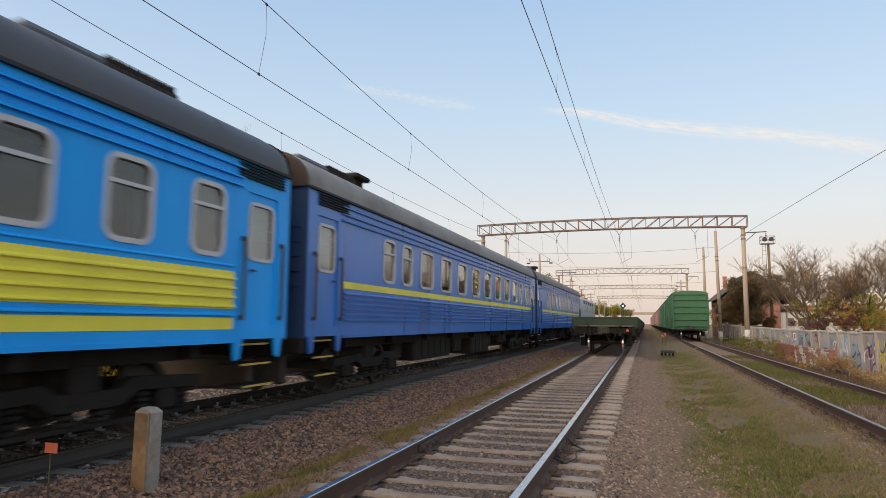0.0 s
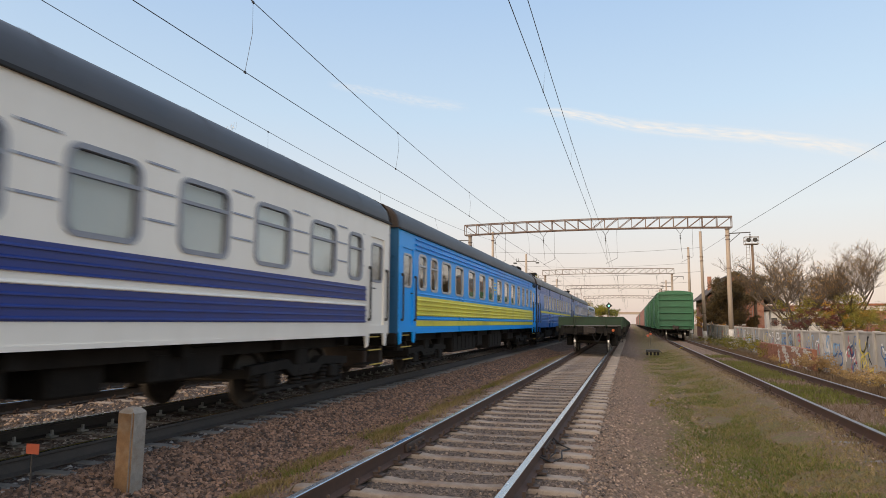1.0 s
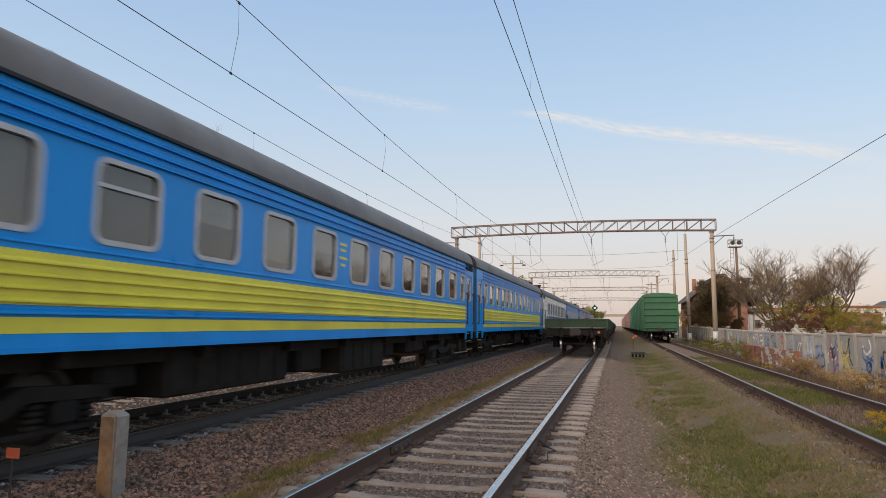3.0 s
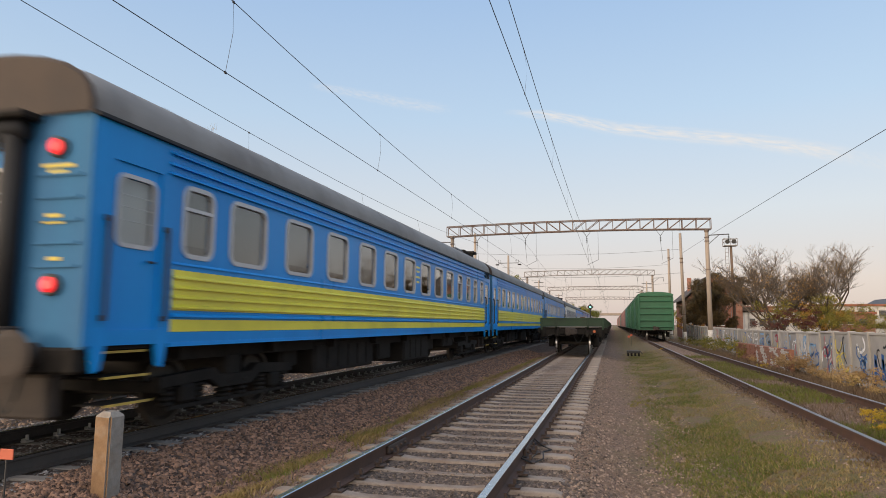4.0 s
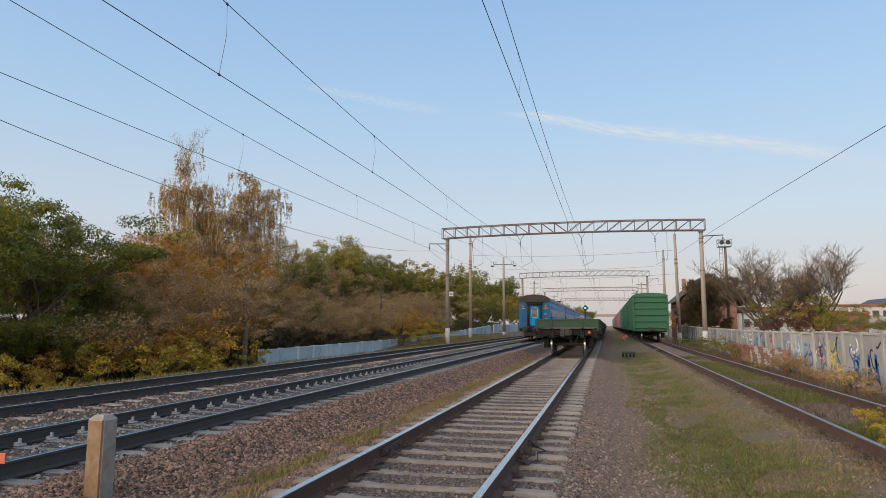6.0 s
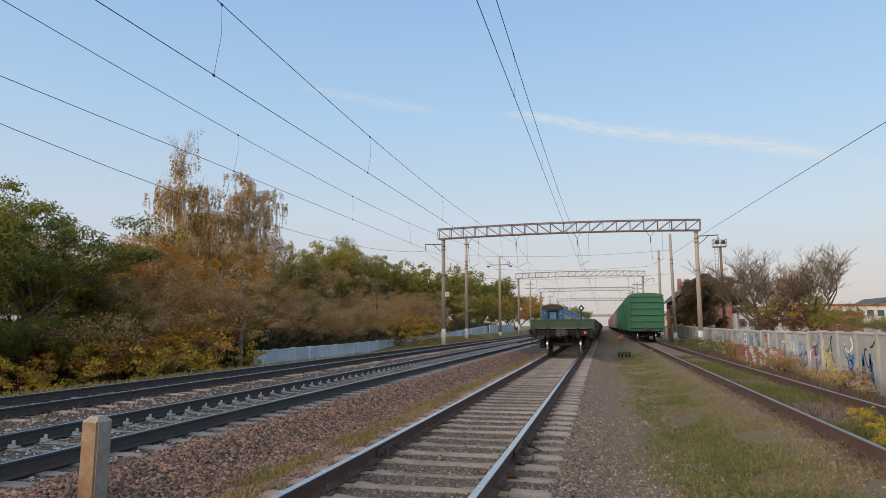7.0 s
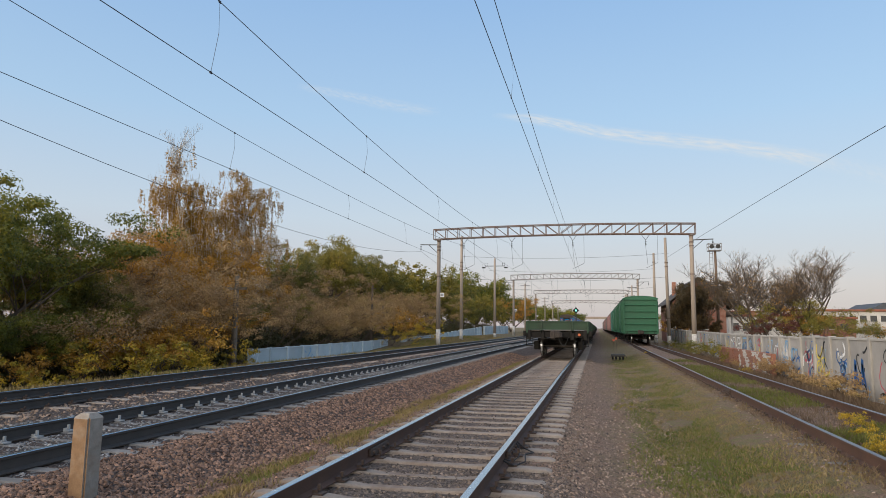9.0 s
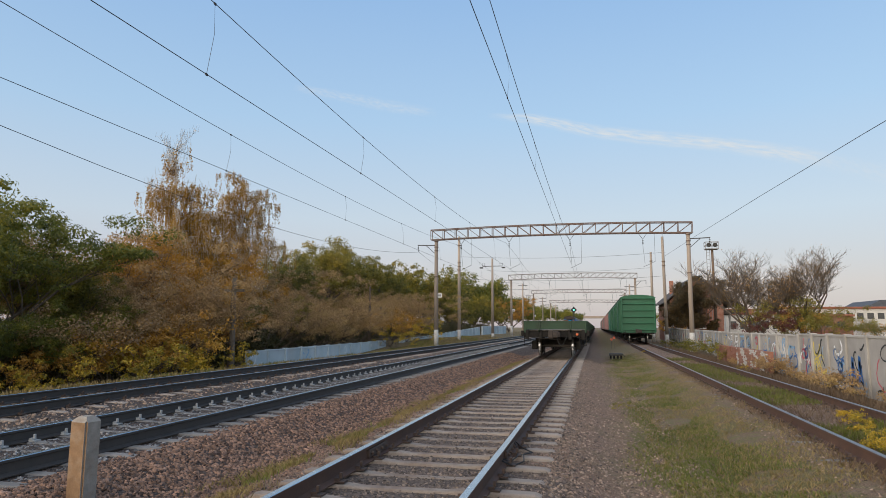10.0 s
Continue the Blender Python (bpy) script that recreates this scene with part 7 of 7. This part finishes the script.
def stones(name, label, material, spots, seed, lo, hi):
    """Angular broken stones lying on the ground, joined."""
    g = np.random.default_rng(seed)
    base = np.array([(-1, -0.9, -0.5), (0.9, -1, -0.5), (1, 0.8, -0.5), (-0.8, 1, -0.5), (-0.6, -0.5, 0.7), (0.7, -0.6, 0.5), (0.5, 0.6, 0.8), (-0.7, 0.5, 0.5)])
    n = len(spots)
    sz = g.uniform(lo, hi, (n, 1, 1)) * g.uniform(0.7, 1.25, (n, 1, 3))
    v = (base[None] + g.normal(0, 0.22, (n, 8, 3))) * sz
    e = g.uniform(0, 6.283, n); t = g.normal(0, 0.5, n)
    ce, se, ct, s_t = np.cos(e), np.sin(e), np.cos(t), np.sin(t)
    x = v[:, :, 0] * ce[:, None] - v[:, :, 1] * se[:, None]
    y = v[:, :, 0] * se[:, None] + v[:, :, 1] * ce[:, None]
    z = v[:, :, 2] * ct[:, None] + x * s_t[:, None]
    p = np.stack([x, y, z], axis=2) + np.array(spots)[:, None, :]
    f = (np.array(BOXF[1:])[None] + (np.arange(n) * 8)[:, None, None]).reshape(-1, 4)
    me = bpy.data.meshes.new(name)
    me.vertices.add(8 * n); me.loops.add(20 * n); me.polygons.add(5 * n)
    me.vertices.foreach_set("co", p.astype(np.float32).ravel())
    me.loops.foreach_set("vertex_index", f.astype(np.int32).ravel())
    me.polygons.foreach_set("loop_start", np.arange(0, 20 * n, 4, dtype=np.int32))
    me.update(calc_edges=True)
    me.materials.append(material)
    tagged(new(name, me), label, "ballast", kind="stuff")


def scatter(seed, n, x0, x1, y0, y1, near=2.0, gap=None, lift=0.0):
    """Spots on the ground, denser close to the camera."""
    g = random.Random(seed)
    out = []
    while len(out) < n:
        u = g.random()
        y = y0 * (y1 / y0) ** u if near else g.uniform(y0, y1)
        x = g.uniform(x0, x1)
        if gap and any(abs(x - c) < w for c, w in gap):
            continue
        out.append((x, y, ground_z(x, y) + lift))
    return out


def railgap(c):
    return [(c - 0.796, 0.09), (c + 0.796, 0.09)]


stones("ballast_shoulder", "reddish crushed stone ballast sloping from the main line", STONE_R, scatter(1, 27000, -5.75, -4.0, 3.2, 42), 1, 0.012, 0.031)
stones("ballast_shoulder_fine", "small scattered reddish stones along the path", STONE_R, scatter(2, 9000, -4.3, -2.9, 3.2, 30), 2, 0.006, 0.016)
stones("main_line_ballast", "grey crushed stone between main line sleepers", STONE_G, scatter(3, 11000, -9.0, -5.6, 3.5, 40, gap=railgap(X_MAIN), lift=-0.01), 3, 0.014, 0.032)
stones("second_line_ballast", "brown crushed stone between second line sleepers", STONE, scatter(4, 6000, -13.2, -9.0, 5, 45, gap=railgap(X_FAR)), 4, 0.015, 0.034)
stones("near_track_ballast", "fine dirty gravel between the near sleepers", STONE_D, scatter(5, 15000, -3.3, -0.25, 3.0, 36, gap=railgap(X_NEAR), lift=0.003), 5, 0.006, 0.019)
stones("path_gravel", "fine gravel on the path beside the track", STONE, scatter(6, 14000, -0.6, 1.3, 3.4, 36), 6, 0.006, 0.021)
stones("siding_gravel", "brown gravel along the siding", STONE, scatter(7, 5000, 2.4, 5.4, 6, 40, gap=railgap(X_SIDE)), 7, 0.006, 0.02)


def blades(name, label, material, spots, seed, h0, h1, w=0.006, lean=0.5):
    g = np.random.default_rng(seed)
    c = np.array(spots)
    n = len(c)
    a = g.uniform(0, 6.283, n)
    h = g.uniform(h0, h1, n)
    side = np.stack([np.cos(a), np.sin(a), np.zeros(n)], axis=1) * (w * g.uniform(0.6, 1.4, n))[:, None]
    b = g.uniform(0, 6.283, n)
    tip = c + np.stack([np.cos(b) * h * lean * g.random(n), np.sin(b) * h * lean * g.random(n), h], axis=1)
    mid_ = (c + tip) / 2 + np.array([0, 0, 0.12]) * h[:, None]
    p = np.stack([c - side, c + side, mid_ + side * 0.8, tip, mid_ - side * 0.8], axis=1).reshape(-1, 3)
    me = bpy.data.meshes.new(name)
    me.vertices.add(5 * n); me.loops.add(5 * n); me.polygons.add(n)
    me.vertices.foreach_set("co", p.astype(np.float32).ravel())
    me.loops.foreach_set("vertex_index", np.arange(5 * n, dtype=np.int32))
    me.polygons.foreach_set("loop_start", np.arange(0, 5 * n, 5, dtype=np.int32))
    me.update(calc_edges=True)
    me.materials.append(material)
    tagged(new(name, me), label, "grass", kind="stuff")


def faded(spots, seed, x0, x1, soft):
    """Thins the spots out towards both edges of a strip."""
    g = random.Random(seed)
    return [s for s in spots if g.random() < ramp01(s[0] + 0.35 * noise.noise((s[0], s[1] * 0.7, seed)), x0, x0 + soft) * ramp01(s[0] + 0.35 * noise.noise((s[0] * 1.2, s[1] * 0.6, seed + 9)), x1, x1 - soft)]


def patchy(spots, scale, cut, seed):
    return [s for s in spots if noise.noise((s[0] * scale, s[1] * scale * 0.6, seed)) > cut]


blades("dry_grass_strip", "short dry grass between path and siding", GRASS, faded(patchy(scatter(21, 60000, -0.1, 3.3, 3.2, 44), 1.3, -0.25, 1), 1, 0.3, 3.3, 1.0), 21, 0.014, 0.050, 0.005, 1.7)
blades("green_grass_patches", "short green grass patches beside the path", GRASS_G, faded(patchy(scatter(22, 90000, 0.2, 2.5, 3.2, 42), 1.1, -0.14, 7), 2, 0.3, 2.5, 0.8), 22, 0.014, 0.045, 0.005, 1.5)
blades("ballast_edge_grass", "thin dry grass strip along the ballast edge", GRASS, faded(patchy(scatter(23, 34000, -4.35, -3.2, 4.2, 34), 1.6, -0.12, 3), 3, -4.4, -3.1, 0.7), 23, 0.02, 0.09, 0.005, 1.3)
blades("ballast_edge_green_grass", "sparse green grass along the ballast edge", GRASS_G, faded(patchy(scatter(29, 16000, -4.2, -3.3, 4.2, 34), 1.2, 0.12, 5), 3, -4.3, -3.2, 0.6), 29, 0.02, 0.08, 0.005, 1.2)
blades("siding_grass", "green grass growing between siding rails", GRASS_G, faded(patchy(scatter(24, 26000, 2.9, 4.8, 8, 36, gap=railgap(X_SIDE)), 0.4, -0.15, 4), 4, 2.9, 4.9, 0.7), 24, 0.03, 0.12, 0.005, 0.9)
blades("siding_dry_grass", "dry brown grass along the siding rails", DRYWEED, scatter(28, 12000, 2.7, 5.4, 7, 36, gap=railgap(X_SIDE)), 28, 0.03, 0.12, 0.005, 1.2)
blades("fence_weeds", "dry brown weeds along the fence", DRYWEED, patchy(scatter(25, 26000, 5.4, 7.85, 12, 60), 0.6, -0.2, 6), 25, 0.05, 0.32, 0.006, 0.7)
blades("bank_grass", "grass and weeds along the bank beyond the tracks", GRASS, scatter(26, 26000, -15.2, -13.0, 8, 95), 26, 0.05, 0.20, 0.012, 0.7)
blades("bank_grass_green", "green weeds along the bank beyond the tracks", GRASS_G, patchy(scatter(27, 20000, -15.6, -13.2, 8, 80), 0.3, 0.0, 2), 27, 0.06, 0.22, 0.014, 0.7)
sh = tree("siding weeds", "low yellow-leaved weed growing on the siding", 111, 0.38, 1.0, 8, 0.5, BARK, LEAF_YELLOW, 26, 0.055, (0.06, 0.06, 0.05), levels=1, kids=4, fork=0.05, trunk_r=0.008, name="weed_clump", category="weed")
rng = random.Random(9)
plant(sh, [(x, y, ground_z(4, y), rng.uniform(0, 360), rng.uniform(0.45, 0.7)) for x, y in ((3.5, 9.6), (3.7, 10.3), (4.1, 10.8), (3.9, 11.5), (4.2, 12.1), (3.6, 9.0), (4.35, 13.0))] + [(3.0, 45, -0.3, 0, 0.8), (5.6, 29, -0.35, 9, 0.8)])
wd = tree("fence shrubs", "dry green-brown weed clump by the fence", 113, 1.1, 0.9, 7, 0.8, BARK, LEAF_OLIVE, 40, 0.08, (0.12, 0.12, 0.12), levels=1, kids=5, fork=0.06, trunk_r=0.012, name="weed_clump", category="weed")
plant(wd, [(0.38, 14.4, ground_z(0.38, 14.4), 0, 0.24)] + [(7.2 + rng.uniform(-0.4, 0.4), y, -0.65, rng.uniform(0, 360), rng.uniform(0.7, 1.2)) for y in (40, 43, 46.5, 50, 54, 57, 60, 64, 69, 73)])
rb = tree("fence shrubs", "rusty brown dry weed clump by the fence", 114, 0.7, 0.9, 7, 0.8, BARK, LEAF_BROWN, 36, 0.07, (0.10, 0.10, 0.1), levels=1, kids=5, fork=0.06, trunk_r=0.012, name="weed_clump", category="weed")
plant(rb, [(7.4 + rng.uniform(-0.5, 0.25), y, -0.68, rng.uniform(0, 360), rng.uniform(0.6, 1.1)) for y in (18, 19.5, 21, 22.2, 23.5, 25, 26.5, 28, 29.5, 30.8, 38)])

# ---------------------------------------------------------------- contrails, far up behind everything


def contrail(pts, halfw, strength, label):
    """A thin, frayed vapour trail high in the sky."""
    m = bpy.data.materials.new("vapour")
    m.use_nodes = True
    n, l = m.node_tree.nodes, m.node_tree.links
    n.remove(n["Principled BSDF"])
    em, tr, mx = n.new("ShaderNodeEmission"), n.new("ShaderNodeBsdfTransparent"), n.new("ShaderNodeMixShader")
    # emission stands in for the sunlight that whitens the trail
    em.inputs[0].default_value, em.inputs[1].default_value = (0.93, 0.92, 0.93, 1), 0.88
    uv = n.new("ShaderNodeUVMap"); sp = n.new("ShaderNodeSeparateXYZ"); l.new(uv.outputs[0], sp.inputs[0])
    ns = n.new("ShaderNodeTexNoise"); ns.inputs["Scale"].default_value = 7; ns.inputs["Detail"].default_value = 8
    mp = n.new("ShaderNodeMapping"); mp.inputs["Scale"].default_value = (3.2, 1.1, 1); l.new(uv.outputs[0], mp.inputs[0]); l.new(mp.outputs[0], ns.inputs["Vector"])

    def op(kind, a, b):
        x = n.new("ShaderNodeMath"); x.operation = kind
        for i, s in enumerate((a, b)):
            if isinstance(s, (int, float)):
                x.inputs[i].default_value = s
            else:
                l.new(s, x.inputs[i])
        return x.outputs[0]
    v = op('MULTIPLY', sp.outputs[1], op('SUBTRACT', 1.0, sp.outputs[1]))          # soft across
    e = op('MULTIPLY', sp.outputs[0], op('SUBTRACT', 1.0, sp.outputs[0]))          # fading at both ends
    a = op('MULTIPLY', op('POWER', op('MULTIPLY', v, 4.0), 2.2), op('MINIMUM', op('MULTIPLY', e, 9.0), 1.0))
    a = op('MULTIPLY', a, op('MULTIPLY', op('MAXIMUM', op('SUBTRACT', ns.outputs[0], 0.25), 0.0), 2.0 * strength))
    l.new(op('MINIMUM', a, 1.0), mx.inputs[0]); l.new(tr.outputs[0], mx.inputs[1]); l.new(em.outputs[0], mx.inputs[2]); l.new(mx.outputs[0], n["Material Output"].inputs[0])
    R = 3800
    vs, fs, uvs = [], [], []
    k = len(pts)
    for i, (p, w) in enumerate(zip(pts, halfw)):
        c = Vector(p).normalized() * R
        vs += [tuple(c + Vector((0, 0, -w))), tuple(c + Vector((0, 0, w)))]
        uvs += [(i / (k - 1), 0), (i / (k - 1), 1)]
    fs = [(2 * i, 2 * i + 2, 2 * i + 3, 2 * i + 1) for i in range(k - 1)]
    me = raw("contrail", vs, fs, m)
    lay = me.uv_layers.new(name="uv")
    for lp_ in me.loops:
        lay.data[lp_.index].uv = uvs[lp_.vertex_index]
    o = tagged(new("contrail", me), label, "contrail", kind="structure")
    o.visible_shadow = False


contrail([(-0.15, 0.94, 0.312), (-0.07, 0.95, 0.302), (0.0, 0.955, 0.283), (0.08, 0.955, 0.268), (0.17, 0.948, 0.252), (0.25, 0.94, 0.232), (0.31, 0.93, 0.213)], [25, 45, 52, 55, 55, 60, 70], 1.0, "long white contrail across the pale evening sky")
contrail([(-0.42, 0.85, 0.345), (-0.36, 0.87, 0.335), (-0.30, 0.895, 0.325), (-0.22, 0.92, 0.315)], [30, 40, 50, 40], 0.40, "faint broken contrail in the evening sky")
contrail([(0.27, 0.93, 0.225), (0.36, 0.91, 0.19), (0.46, 0.88, 0.16)], [60, 70, 80], 0.28, "faint contrail fading towards the horizon")

motions()
